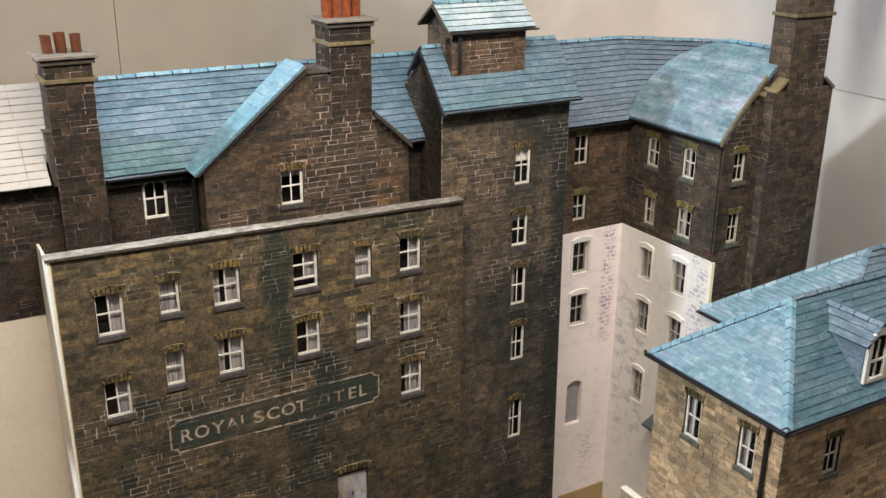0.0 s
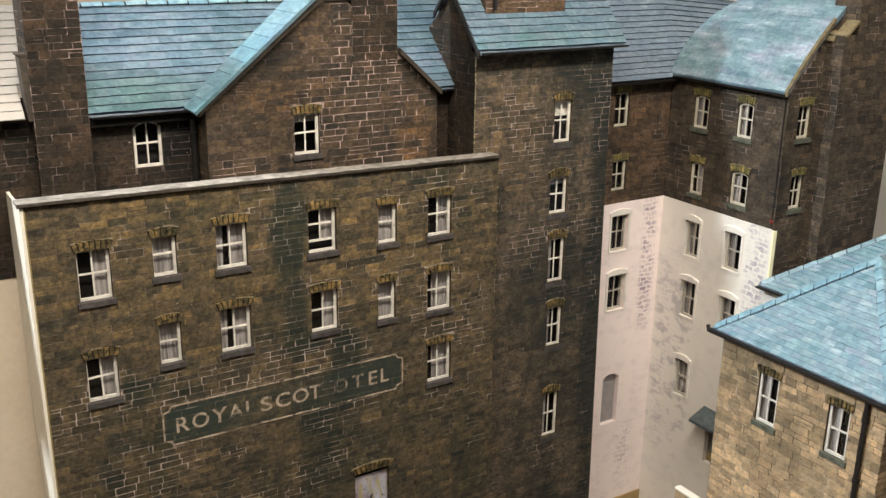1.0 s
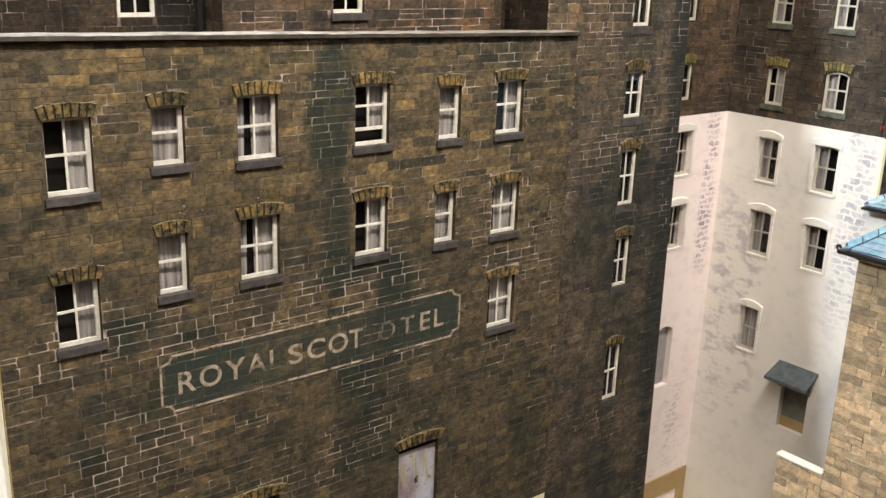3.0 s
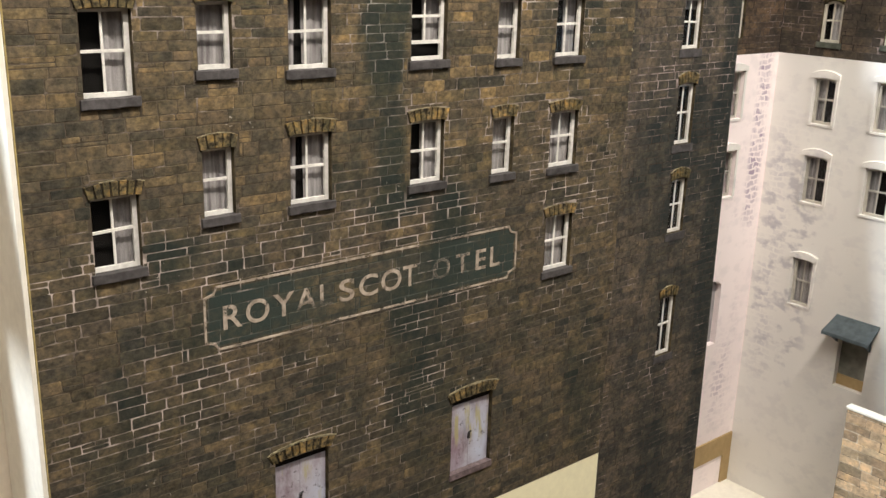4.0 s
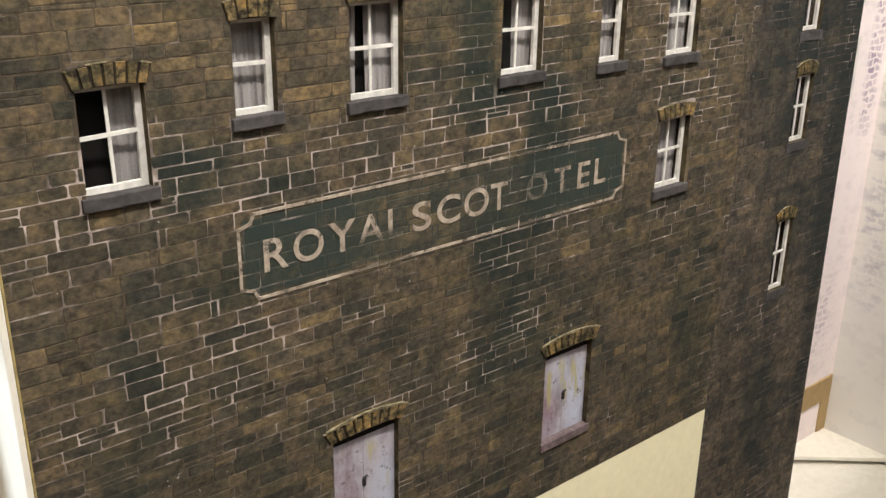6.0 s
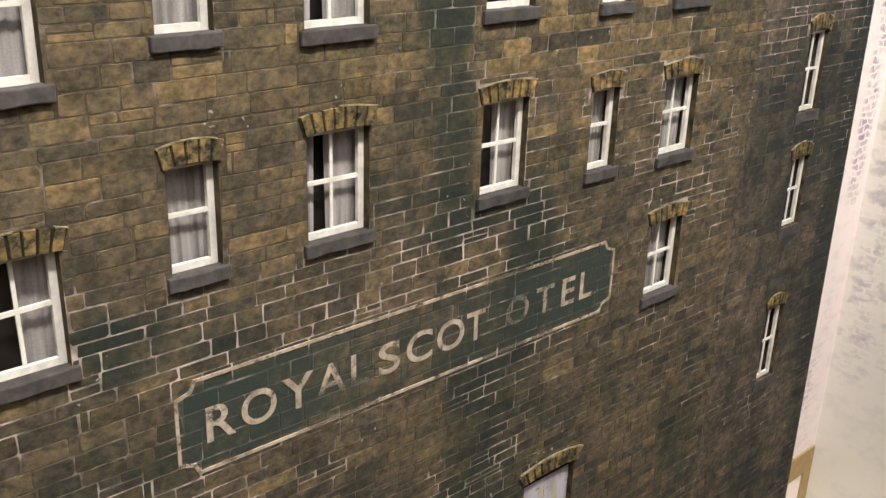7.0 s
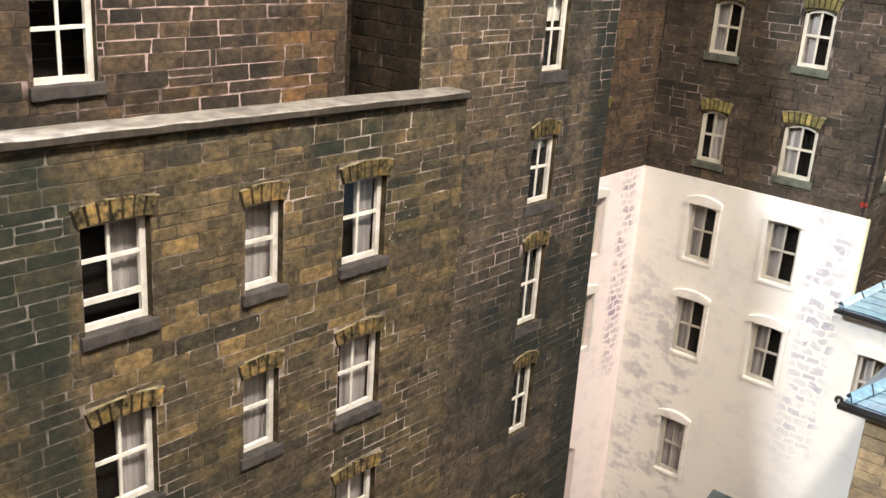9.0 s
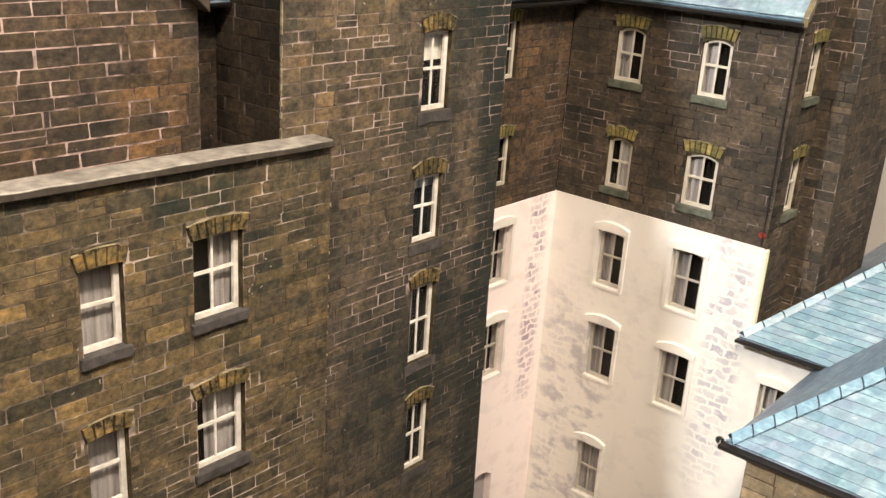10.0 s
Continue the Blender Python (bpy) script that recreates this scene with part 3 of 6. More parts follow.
def backdrop_material():
    """Painted sky on board: grey-beige to the left, warm pale cloud in the middle, cool grey to the right."""
    m, nt, b = material("painted_sky_board", 0.85, 0.0, 0.2)
    xyz = nt.nodes.new("ShaderNodeSeparateXYZ")
    nt.links.new(position(nt), xyz.inputs[0])
    along = maths(nt, "SUBTRACT", xyz.outputs[0], maths(nt, "MULTIPLY", xyz.outputs[1], 0.6))
    soft = maths(nt, "ADD", along, maths(nt, "MULTIPLY", maths(nt, "SUBTRACT", cloud(nt, 5, 4), 0.5), 0.5))
    col = ramp(nt, maths(nt, "MULTIPLY_ADD", soft, 0.9, 0.45), [(0.0, (0.31, 0.27, 0.215)), (0.25, (0.36, 0.315, 0.25)), (0.40, (0.42, 0.40, 0.355)), (0.55, (0.86, 0.80, 0.73)), (0.70, (0.54, 0.54, 0.53)), (0.82, (0.60, 0.59, 0.57)), (1.0, (0.62, 0.60, 0.575))])
    upper = maths(nt, "MULTIPLY", between(nt, xyz.outputs[0], 0.70, 0.90, 0.04), between(nt, xyz.outputs[2], 0.317, 0.7, 0.001))
    col = mix(nt, maths(nt, "MULTIPLY", upper, 0.8), col, (0.50, 0.50, 0.515))
    brushed = cloud(nt, 16, 4, 0.6, (1, 1, 0.35))
    glow = maths(nt, "MULTIPLY", spots(nt, [("x", 0.655, 0.365, 0.11, 0.045, 1.0), ("x", 0.560, 0.385, 0.05, 0.05, 0.6)]), maths(nt, "ADD", brushed, 0.35))
    col = mix(nt, glow, col, (0.83, 0.72, 0.63))
    band = maths(nt, "MULTIPLY", spots(nt, [("y", 0.622, 0.420, 0.022, 0.110, 1.0)]), maths(nt, "ADD", brushed, 0.3))
    col = mix(nt, band, col, (0.25, 0.25, 0.26))
    col = mix(nt, 0.6, col, ramp(nt, cloud(nt, 9, 3), [(0.3, (0.82, 0.82, 0.84)), (0.7, (1.15, 1.14, 1.12))]), "MULTIPLY")
    nt.links.new(col, b.inputs["Base Color"])
    return m


LACE = curtain_material()
GLASS = glass_material()
DOOR = door_material()
STEP = plain_material("worn_purple_threshold", (0.165, 0.125, 0.130), 0.8, 0.25, 0.5, 400, 150)
LETTER = letter_material()
SKY_BOARD = backdrop_material()
HALL = plain_material("hall_plaster", (0.36, 0.34, 0.32), 0.9, 0.2, 0.1, 20, 2)
HALL_FLOOR = plain_material("hall_floor_vinyl", (0.22, 0.19, 0.16), 0.6, 0.3, 0.2, 20, 2)

# ---- mesh helpers ----


class Soup:
    """Vertices and faces gathered for one mesh."""

    def __init__(self):
        self.v, self.f, self.m = [], [], []

    def add(self, verts, faces, which=None):
        n = len(self.v)
        self.v += [tuple(p) for p in verts]
        self.f += [tuple(n + i for i in f) for f in faces]
        self.m += which or [0] * len(faces)

    def hexa(self, c):
        """Eight corners: four of one end in order round it, then four of the other."""
        self.add(c, [(3, 2, 1, 0), (4, 5, 6, 7), (0, 1, 5, 4), (1, 2, 6, 5), (2, 3, 7, 6), (3, 0, 4, 7)])

    def box(self, x0, x1, y0, y1, z0, z1):
        self.hexa([(x0, y0, z0), (x1, y0, z0), (x1, y1, z0), (x0, y1, z0), (x0, y0, z1), (x1, y0, z1), (x1, y1, z1), (x0, y1, z1)])

    def tube(self, a, b, r, n=8, r2=None):
        a, b = Vector(a), Vector(b)
        w = (b - a).normalized()
        s = w.orthogonal().normalized()
        t = w.cross(s)
        r2 = r if r2 is None else r2
        ring = lambda p, q: [p + (s * math.cos(2 * math.pi * i / n) + t * math.sin(2 * math.pi * i / n)) * q for i in range(n)]
        self.add(ring(a, r) + ring(b, r2), [(i, (i + 1) % n, n + (i + 1) % n, n + i) for i in range(n)] + [tuple(range(n))[::-1], tuple(range(n, 2 * n))])

    def loft(self, rings):
        """Rings of as many points each, skinned one to the next and closed at both ends."""
        n, m = len(rings[0]), len(rings)
        self.add([p for r in rings for p in r], [(k * n + i, k * n + (i + 1) % n, (k + 1) * n + (i + 1) % n, (k + 1) * n + i) for k in range(m - 1) for i in range(n)] + [tuple(range(n))[::-1], tuple((m - 1) * n + i for i in range(n))])

    def prism(self, loop, offset):
        """A flat loop of points pushed along offset."""
        n, o = len(loop), Vector(offset)
        self.add([Vector(p) for p in loop] + [Vector(p) + o for p in loop], [tuple(range(n))[::-1], tuple(range(n, 2 * n))] + [(i, (i + 1) % n, n + (i + 1) % n, n + i) for i in range(n)])


def mesh_of(name, soup, mat, fix=True):
    me = bpy.data.meshes.new(name)
    me.from_pydata(soup.v, [], soup.f)
    for one in mat if isinstance(mat, tuple) else (mat,):
        me.materials.append(one)
    if isinstance(mat, tuple):
        me.polygons.foreach_set("material_index", soup.m)
    if fix:
        bm = bmesh.new()
        bm.from_mesh(me)
        bmesh.ops.recalc_face_normals(bm, faces=bm.faces)
        bm.to_mesh(me)
        bm.free()
    return me


def thing(name, at, label, category, group="", kind=""):
    ob = new(name)
    ob.empty_display_size = 0.02
    ob.location = at
    ob["base"] = at
    return tagged(ob, label, category, group, kind)


def base_of(ob):
    while ob.parent:
        ob = ob.parent
    return Vector(ob.location) if ob.type == "EMPTY" else Vector((0, 0, 0))


def part(name, soup, mat, parent, label="", bevel=0.0, kind="", fix=True):
    o = base_of(parent)
    soup.v = [(p[0] - o.x, p[1] - o.y, p[2] - o.z) for p in soup.v]
    ob = new(name, mesh_of(name, soup, mat, fix))
    ob.parent = parent
    if bevel:
        mod = ob.modifiers.new("soft_edges", "BEVEL")
        mod.width, mod.segments, mod.limit_method = bevel, 2, "ANGLE"
    return tagged(ob, label, "", "", kind)


def whole(name, soup, mat, label, category, kind="", group="", bevel=0.0):
    ob = new(name, mesh_of(name, soup, mat))
    if bevel:
        mod = ob.modifiers.new("soft_edges", "BEVEL")
        mod.width, mod.segments, mod.limit_method = bevel, 2, "ANGLE"
    return tagged(ob, label, category, group, kind)


class Face:
    """A wall's plane: u along it (to the right as seen from outside), z up, d outwards."""

    def __init__(self, origin, along, out):
        self.o, self.a, self.n = Vector(origin), Vector(along), Vector(out)

    def p(self, u, z, d=0.0):
        return self.o + self.a * u + self.n * d + Vector((0, 0, z))

    def box(self, soup, u0, u1, z0, z1, d0, d1):
        soup.hexa([self.p(u0, z0, d0), self.p(u1, z0, d0), self.p(u1, z0, d1), self.p(u0, z0, d1), self.p(u0, z1, d0), self.p(u1, z1, d0), self.p(u1, z1, d1), self.p(u0, z1, d1)])


def facing_front(y):
    return Face((0, y, 0), (1, 0, 0), (0, -1, 0))


def facing_left(x):
    return Face((x, 0, 0), (0, -1, 0), (-1, 0, 0))


def panel(soup, fc, u0, u1, z0, z1, d0, d1, holes):
    """A slab with rectangular openings right through it."""
    hs = [h for h in holes if h[0] < u1 and h[1] > u0 and h[2] < z1 and h[3] > z0]
    us = sorted({u0, u1, *[min(max(x, u0), u1) for h in hs for x in h[:2]]})
    zs = sorted({z0, z1, *[min(max(x, z0), z1) for h in hs for x in h[2:4]]})

    def solid(i, j):
        if not (0 <= i < len(us) - 1 and 0 <= j < len(zs) - 1):
            return False
        cu, cz = (us[i] + us[i + 1]) / 2, (zs[j] + zs[j + 1]) / 2
        return not any(h[0] < cu < h[1] and h[2] < cz < h[3] for h in hs)

    for i in range(len(us) - 1):
        for j in range(len(zs) - 1):
            if not solid(i, j):
                continue
            a, b, c, e = us[i], us[i + 1], zs[j], zs[j + 1]
            q = lambda *pts: soup.add([fc.p(*t) for t in pts], [(0, 1, 2, 3)], [0 if len({t[2] for t in pts}) == 1 else 1])
            q((a, c, d1), (b, c, d1), (b, e, d1), (a, e, d1))
            q((b, c, d0), (a, c, d0), (a, e, d0), (b, e, d0))
            if not solid(i - 1, j):
                q((a, c, d0), (a, c, d1), (a, e, d1), (a, e, d0))
            if not solid(i + 1, j):
                q((b, c, d1), (b, c, d0), (b, e, d0), (b, e, d1))
            if not solid(i, j - 1):
                q((a, c, d0), (b, c, d0), (b, c, d1), (a, c, d1))
            if not solid(i, j + 1):
                q((a, e, d1), (b, e, d1), (b, e, d0), (a, e, d0))


def cut(rect, holes):
    """What is left of a rectangle outside the holes, as rectangles."""
    left = [rect]
    for h in holes:
        nxt = []
        for a, b, c, e in left:
            if h[0] >= b or h[1] <= a or h[2] >= e or h[3] <= c:
                nxt.append((a, b, c, e))
                continue
            lo, hi = max(a, h[0]), min(b, h[1])
            if h[0] > a:
                nxt.append((a, h[0], c, e))
            if h[1] < b:
                nxt.append((h[1], b, c, e))
            if h[2] > c:
                nxt.append((lo, hi, c, h[2]))
            if h[3] < e:
                nxt.append((lo, hi, h[3], e))
        left = nxt
    return [r for r in left if r[1] - r[0] > 0.0011 and r[3] - r[2] > 0.0008]


def courses(z0, z1, span, holes, seed, high=(0.0027, 0.0043), long=(0.0052, 0.0132)):
    """Coursed rubble: rectangles of stone between z0 and z1; span(z) gives the wall's ends at a height."""
    rnd = random.Random(seed)
    out, z = [], z0
    while z < z1 - 0.0006:
        h = min(rnd.uniform(*high), z1 - z)
        if z1 - z - h < 0.0012:
            h = z1 - z
        a, b = span(z)
        a2, b2 = span(z + h)
        a, b = max(a, a2), min(b, b2)
        u = a
        while u < b - 0.0004:
            n = min(rnd.uniform(*long), b - u)
            if b - u - n < 0.0022:
                n = b - u
            roll = rnd.random()
            if roll < 0.07 and h > 0.0026:
                k = rnd.uniform(0.38, 0.62)
                rows = [(u, u + n, z, z + h * k), (u, u + n, z + h * k, z + h)]
                if rnd.random() < 0.4:
                    m = u + n * rnd.uniform(0.35, 0.65)
                    rows = [rows[0], (u, m, z + h * k, z + h), (m, u + n, z + h * k, z + h)]
            elif roll < 0.11 and n > 0.005:
                m = u + rnd.uniform(0.0014, 0.002)
                rows = [(u, m, z, z + h), (m, u + n, z, z + h)]
            else:
                rows = [(u, u + n, z, z + h)]
            for r in rows:
                out += cut(r, holes)
            u += n
        z += h
    return out


def stone_ring(a, b, c, e, cu, cz, rnd, j):
    """An uneven eight-cornered outline of a stone, corners taken off by about cu and cz."""
    k = lambda q: q * rnd.uniform(0.45, 1.25)
    w = lambda: rnd.uniform(-j, j)
    return [(a + k(cu), c + w()), (b - k(cu), c + w()), (b + w(), c + k(cz)), (b + w(), e - k(cz)), (b - k(cu), e + w()), (a + k(cu), e + w()), (a + w(), e - k(cz)), (a + w(), c + k(cz))]


RING_FACES = [tuple(range(8, 16))] + [(i, (i + 1) % 8, 8 + (i + 1) % 8, 8 + i) for i in range(8)]


def stone_shape(soup, fc, r, rnd, joint=0.00011, proud=0.00008, d=0.0):
    """One stone: a worn, slightly domed block standing a little out of its joint."""
    a, b, c, e = r[0] + joint * rnd.uniform(0.2, 2.6), r[1] - joint * rnd.uniform(0.2, 2.6), r[2] + joint * rnd.uniform(0.2, 2.0), r[3] - joint * rnd.uniform(0.2, 2.0)
    q = min(0.00038, (b - a) * 0.15, (e - c) * 0.17) * rnd.uniform(0.5, 1.5)
    low = stone_ring(a, b, c, e, q, q, rnd, 0.00013)
    mu, mz = (a + b) / 2, (c + e) / 2
    ku, kz = 1 - 0.00020 / (b - a), 1 - 0.00020 / (e - c)
    pr = proud * rnd.uniform(0.5, 1.3)
    soup.add([fc.p(u, z, d) for u, z in low] + [fc.p(mu + (u - mu) * ku, mz + (z - mz) * kz, d + pr) for u, z in low], RING_FACES)


def stonework(parent, fc, rects, mat, seed, label="", d=0.0, most=300):
    """The stones of a wall: the highest ones as pieces of their own, the rest joined."""
    ordered = sorted(rects, key=lambda r: -r[2])
    if most:
        loose_stones(parent, fc, ordered[:most], mat, seed + 5000)
    if len(ordered) <= most:
        return
    soup, rnd = Soup(), random.Random(seed)
    for r in ordered[most:]:
        stone_shape(soup, fc, r, rnd, d=d)
    part("stonework", soup, mat, parent, label, kind="stuff", fix=False)


def unit_stone(seed, mat):
    soup, rnd = Soup(), random.Random(seed)
    low = stone_ring(0, 1, 0, 1, 0.036, 0.085, rnd, 0.030)
    soup.add([(u, 0, z) for u, z in low] + [(0.5 + (u - 0.5) * 0.976, -1, 0.5 + (z - 0.5) * 0.945) for u, z in low], RING_FACES)
    return mesh_of("stone", soup, mat, False)


def loose_stones(parent, fc, rects, mat, seed):
    """Stones of a wall as objects of their own, on a few shared meshes."""
    rnd = random.Random(seed)
    shapes = [unit_stone(seed + i, mat) for i in range(6)]
    o = base_of(parent)
    turn = math.atan2(fc.a.y, fc.a.x)
    for a, b, c, e in rects:
        g, h = 0.00013 * rnd.uniform(0.3, 2.2), 0.00013 * rnd.uniform(0.3, 1.8)
        ob = new("stone", rnd.choice(shapes))
        ob.parent = parent
        ob.location = fc.p(a + g, c + h) - o
        ob.rotation_euler = (0, 0, turn)
        ob.scale = (b - a - 2 * g, 0.00009 * rnd.uniform(0.5, 1.3), e - c - 2 * h)


def split(rects, most, u0, u1, z0, z1):
    """Parts the stones of one stretch of a wall, at most so many, from the rest."""
    near = [r for r in rects if u0 < r[0] and r[1] < u1 and z0 < r[2] and r[3] < z1][:most]
    keep = set(near)
    return near, [r for r in rects if r not in keep]


# ---- windows and doors ----


def head_arc(u0, u1, z, rise, n=8):
    return [(u0 + (u1 - u0) * i / n, z - rise * (2 * i / n - 1) ** 2) for i in range(n + 1)]


def lintel(parent, fc, u0, u1, z, high=0.0039, over=0.0016, rise=0.0009, count=7, mat=None, seed=0, loose=False):
    """A flat arch of wedge stones over an opening."""
    rnd = random.Random(seed)
    soup = Soup()
    a0, a1, mid = u0 - over * 0.45, u1 + over * 0.45, (u0 + u1) / 2
    bow = lambda t: rise * (1 - (2 * t - 1) ** 2)
    fan = lambda t, top: ((a0 + (a1 - a0) * t) if not top else mid + (a0 + (a1 - a0) * t - mid) * 1.16, z - 0.0002 + bow(t) * 0.6 + (high + bow(t) * 0.5 if top else 0))
    back, rim = Soup(), Soup()
    r0, r1 = [], []
    for i in range(9):
        (ua, va), (ub, vb) = fan(i / 8, 0), fan(i / 8, 1)
        r0.append([fc.p(ua, va, -0.0001), fc.p(ub, vb, -0.0001), fc.p(ub, vb, 0.00022), fc.p(ua, va, 0.00022)])
        vb, tk = vb + rnd.uniform(-1, 1) * 0.00008, rnd.uniform(0.00012, 0.00034)
        if rnd.random() < 0.3:
            rim.loft(r1) if len(r1) > 1 else None
            r1 = []
        r1.append([fc.p(ub, vb, 0.0), fc.p(ub, vb + tk, 0.0), fc.p(ub, vb + tk, 0.00062), fc.p(ub, vb, 0.00062)])
    back.loft(r0)
    if len(r1) > 1 or not rim.v:
        rim.loft(r1 if len(r1) > 1 else r1 + [[p + fc.a * 0.002 for p in r1[0]]])
    part("arch_backing", back, ARCH_JOINT, parent, "dark joints of the arch")
    part("arch_rim", rim, ARCH_EDGE, parent, "pale cut top edge of the arch")
    for i in range(count):
        t0, t1 = i / count + 0.012, (i + 1) / count - 0.012
        pts = []
        for t, top in ((t0, 0), (t1, 0), (t1, 1), (t0, 1)):
            u = a0 + (a1 - a0) * t
            if top:
                u = mid + (u - mid) * 1.16
            pts.append((u + rnd.uniform(-1, 1) * 0.00008, z - 0.0002 + bow(t) * 0.6 + (high + bow(t) * 0.5 + rnd.uniform(-1, 1) * 0.0002 if top else 0)))
        d = 0.00048 + rnd.uniform(0, 0.00025)
        c = (sum(p[0] for p in pts) / 4, sum(p[1] for p in pts) / 4)
        ins = [(c[0] + (u - c[0]) * 0.88, c[1] + (v - c[1]) * 0.95) for u, v in pts]
        soup.add([fc.p(u, v, 0) for u, v in pts] + [fc.p(u, v, d) for u, v in ins], [(4, 5, 6, 7), (0, 1, 5, 4), (1, 2, 6, 5), (2, 3, 7, 6), (3, 0, 4, 7)])
        if loose:
            part("voussoir", soup, mat or VOUSSOIR, parent, fix=False)
            soup = Soup()
    if not loose:
        part("lintel", soup, mat or VOUSSOIR, parent, "arch of ochre wedge stones", kind="stuff", fix=False)


def window(parent, fc, r, bars="four", curtain="right", rise=0.0, sill="grey", arch=True, recess=0.0014, seed=0, open_by=0.0, hood=False, count=7, loose=True, arch_rise=0.0009, paint=None, arch_mat=None):
    """A sash window in the opening r: frame, glazing bars, pane, curtain, sill and lintel."""
    rnd = random.Random(seed)
    paint = paint or WHITE_PAINT
    u0, u1, z0, z1 = r
    jam, d1, d0 = 0.0014, -recess, -recess - 0.0011
    near = jam if rise or hood or sill in ("green", "white") else 0.0006
    u0, u1, z0, z1 = u0 + 0.00006, u1 - 0.00006, z0 + 0.00006, z1 - 0.00006
    f = Soup()
    fc.box(f, u0, u0 + near, z0, z1 - rise, d0, d1)
    fc.box(f, u1 - jam, u1, z0, z1 - rise, d0, d1)
    fc.box(f, u0 + near, u1 - jam, z0, z0 + jam, d0, d1 - 0.0001)
    if rise:
        top = lambda u: z1 - rise * (2 * (u - u0) / (u1 - u0) - 1) ** 2
        us = [u0 + near + (u1 - jam - u0 - near) * i / 8 for i in range(9)]
        f.loft([[fc.p(u, top(u) - jam * 0.8, d0), fc.p(u, top(u), d0), fc.p(u, top(u), d1 - 0.0001), fc.p(u, top(u) - jam * 0.8, d1 - 0.0001)] for u in us])
        sp = Soup()
        us = [u0 + (u1 - u0) * i / 10 for i in range(11)]
        sp.loft([[fc.p(u, min(top(u), z1 - 0.00002), d0), fc.p(u, z1, d0), fc.p(u, z1, -0.0001), fc.p(u, min(top(u), z1 - 0.00002), -0.0001)] for u in us])
    else:
        fc.box(f, u0 + near, u1 - jam, z1 - jam * 0.7, z1, d0, d1 - 0.0001)
    win = part("window", f, paint, parent, "white painted sash window frame")
    if rise:
        part("arched_head", sp, WHITE_CARD if hood else REVEAL, win, "white card arched head" if hood else "stone arched head")
    zb = z0 + jam + open_by
    zm, um = (zb + z1) / 2 + rnd.uniform(-0.0003, 0.0003), (u0 + near + u1 - jam) / 2 + rnd.uniform(-0.0002, 0.0002)
    s = Soup()
    za, zc = zm + rnd.uniform(-0.00022, 0.00022), zm + rnd.uniform(-0.00022, 0.00022)
    s.hexa([fc.p(u, z, d) for u, z in ((u0 + near, za - 0.00042), (u1 - jam, zc - 0.00042), (u1 - jam, zc + 0.00042), (u0 + near, za + 0.00042)) for d in (d0 + 0.0003,)] + [fc.p(u, z, d1 - 0.0002) for u, z in ((u0 + near, za - 0.00042), (u1 - jam, zc - 0.00042), (u1 - jam, zc + 0.00042), (u0 + near, za + 0.00042))])
    part("meeting_rail", s, paint, win)
    if open_by:
        s = Soup()
        fc.box(s, u0 + near, u1 - jam, zb - 0.0004, zb + 0.0008, d0 + 0.0002, d1 - 0.00015)
        part("raised_sash_rail", s, paint, win)
    if bars == "four":
        s = Soup()
        ua, uc, zt = um + rnd.uniform(-0.00018, 0.00018), um + rnd.uniform(-0.00018, 0.00018), z1 - jam * 0.6 - rise * 0.1
        bar = ((ua - 0.00036, zb), (ua + 0.00036, zb), (uc + 0.00036, zt), (uc - 0.00036, zt))
        s.hexa([fc.p(u, z, d0 + 0.0004) for u, z in bar] + [fc.p(u, z, d1 - 0.0003) for u, z in bar])
        part("glazing_bar", s, paint, win)
    s = Soup()
    s.add([fc.p(u0 + near, zb, d0 + 0.0005), fc.p(u1 - jam, zb, d0 + 0.0005), fc.p(u1 - jam, z1 - 0.0004, d0 + 0.0005), fc.p(u0 + near, z1 - 0.0004, d0 + 0.0005)], [(0, 1, 2, 3)])
    pane = part("pane", s, GLASS, win, fix=False)
    pane.visible_shadow = False
    w = u1 - u0
    for a, b, c, e in {"none": [], "full": [(0, 1, 0, 1)], "right": [(0.5, 1, 0, 1)], "both": [(0, 0.32, 0, 1), (0.46, 1, 0, 1)], "wide": [(0.3, 1, 0, 1)], "left": [(0, 0.45, 0, 1)], "blind": [(0, 1, 0.62, 1)], "short": [(0, 1, 0.78, 1)], "sides": [(0, 0.3, 0, 1), (0.72, 1, 0, 1)]}[curtain]:
        s = Soup()
        n = max(6, int(22 * (b - a)))
        pts = []
        for i in range(n + 1):
            u = u0 + w * (a + (b - a) * i / n)
            d = d0 - 0.0016 - 0.00018 * math.sin(i * 1.9 + seed) - 0.0001 * rnd.random()
            lean = 0.0009 * (0.5 - i / n) if b - a < 0.9 else 0
            pts += [fc.p(u + lean, max(zb if open_by else z0, z0 + (z1 - z0) * c), d), fc.p(u, z0 + (z1 - z0) * e, d)]
        s.add(pts, [(2 * i, 2 * i + 2, 2 * i + 3, 2 * i + 1) for i in range(n)])
        part("curtain", s, WHITE_PAINT if curtain == "blind" else LACE, win, "white half-drawn blind" if curtain == "blind" else "grey lace curtain", fix=False)
    if sill == "flush":
        s = Soup()
        sp = [u0 - 0.0016 + (u1 - u0 + 0.0034) * i / 6 for i in range(7)]
        s.loft([[fc.p(u, z0 - 0.0036 + rnd.uniform(-1, 1) * 0.0003, -0.0002), fc.p(u, z0 - 0.0001, -0.0002), fc.p(u, z0 - 0.0001, 0.0004), fc.p(u, z0 - 0.0036 + rnd.uniform(-1, 1) * 0.0003, 0.0004)] for u in sp])
        part("sill", s, SILL, win, "flush purple-grey painted sill")
    elif sill:
        s = Soup()
        out = 0.0011
        high = 0.0027 if sill != "white" else 0.0013
        rings, rough_cut = [], 0.00005 if sill == "white" else 0.00016
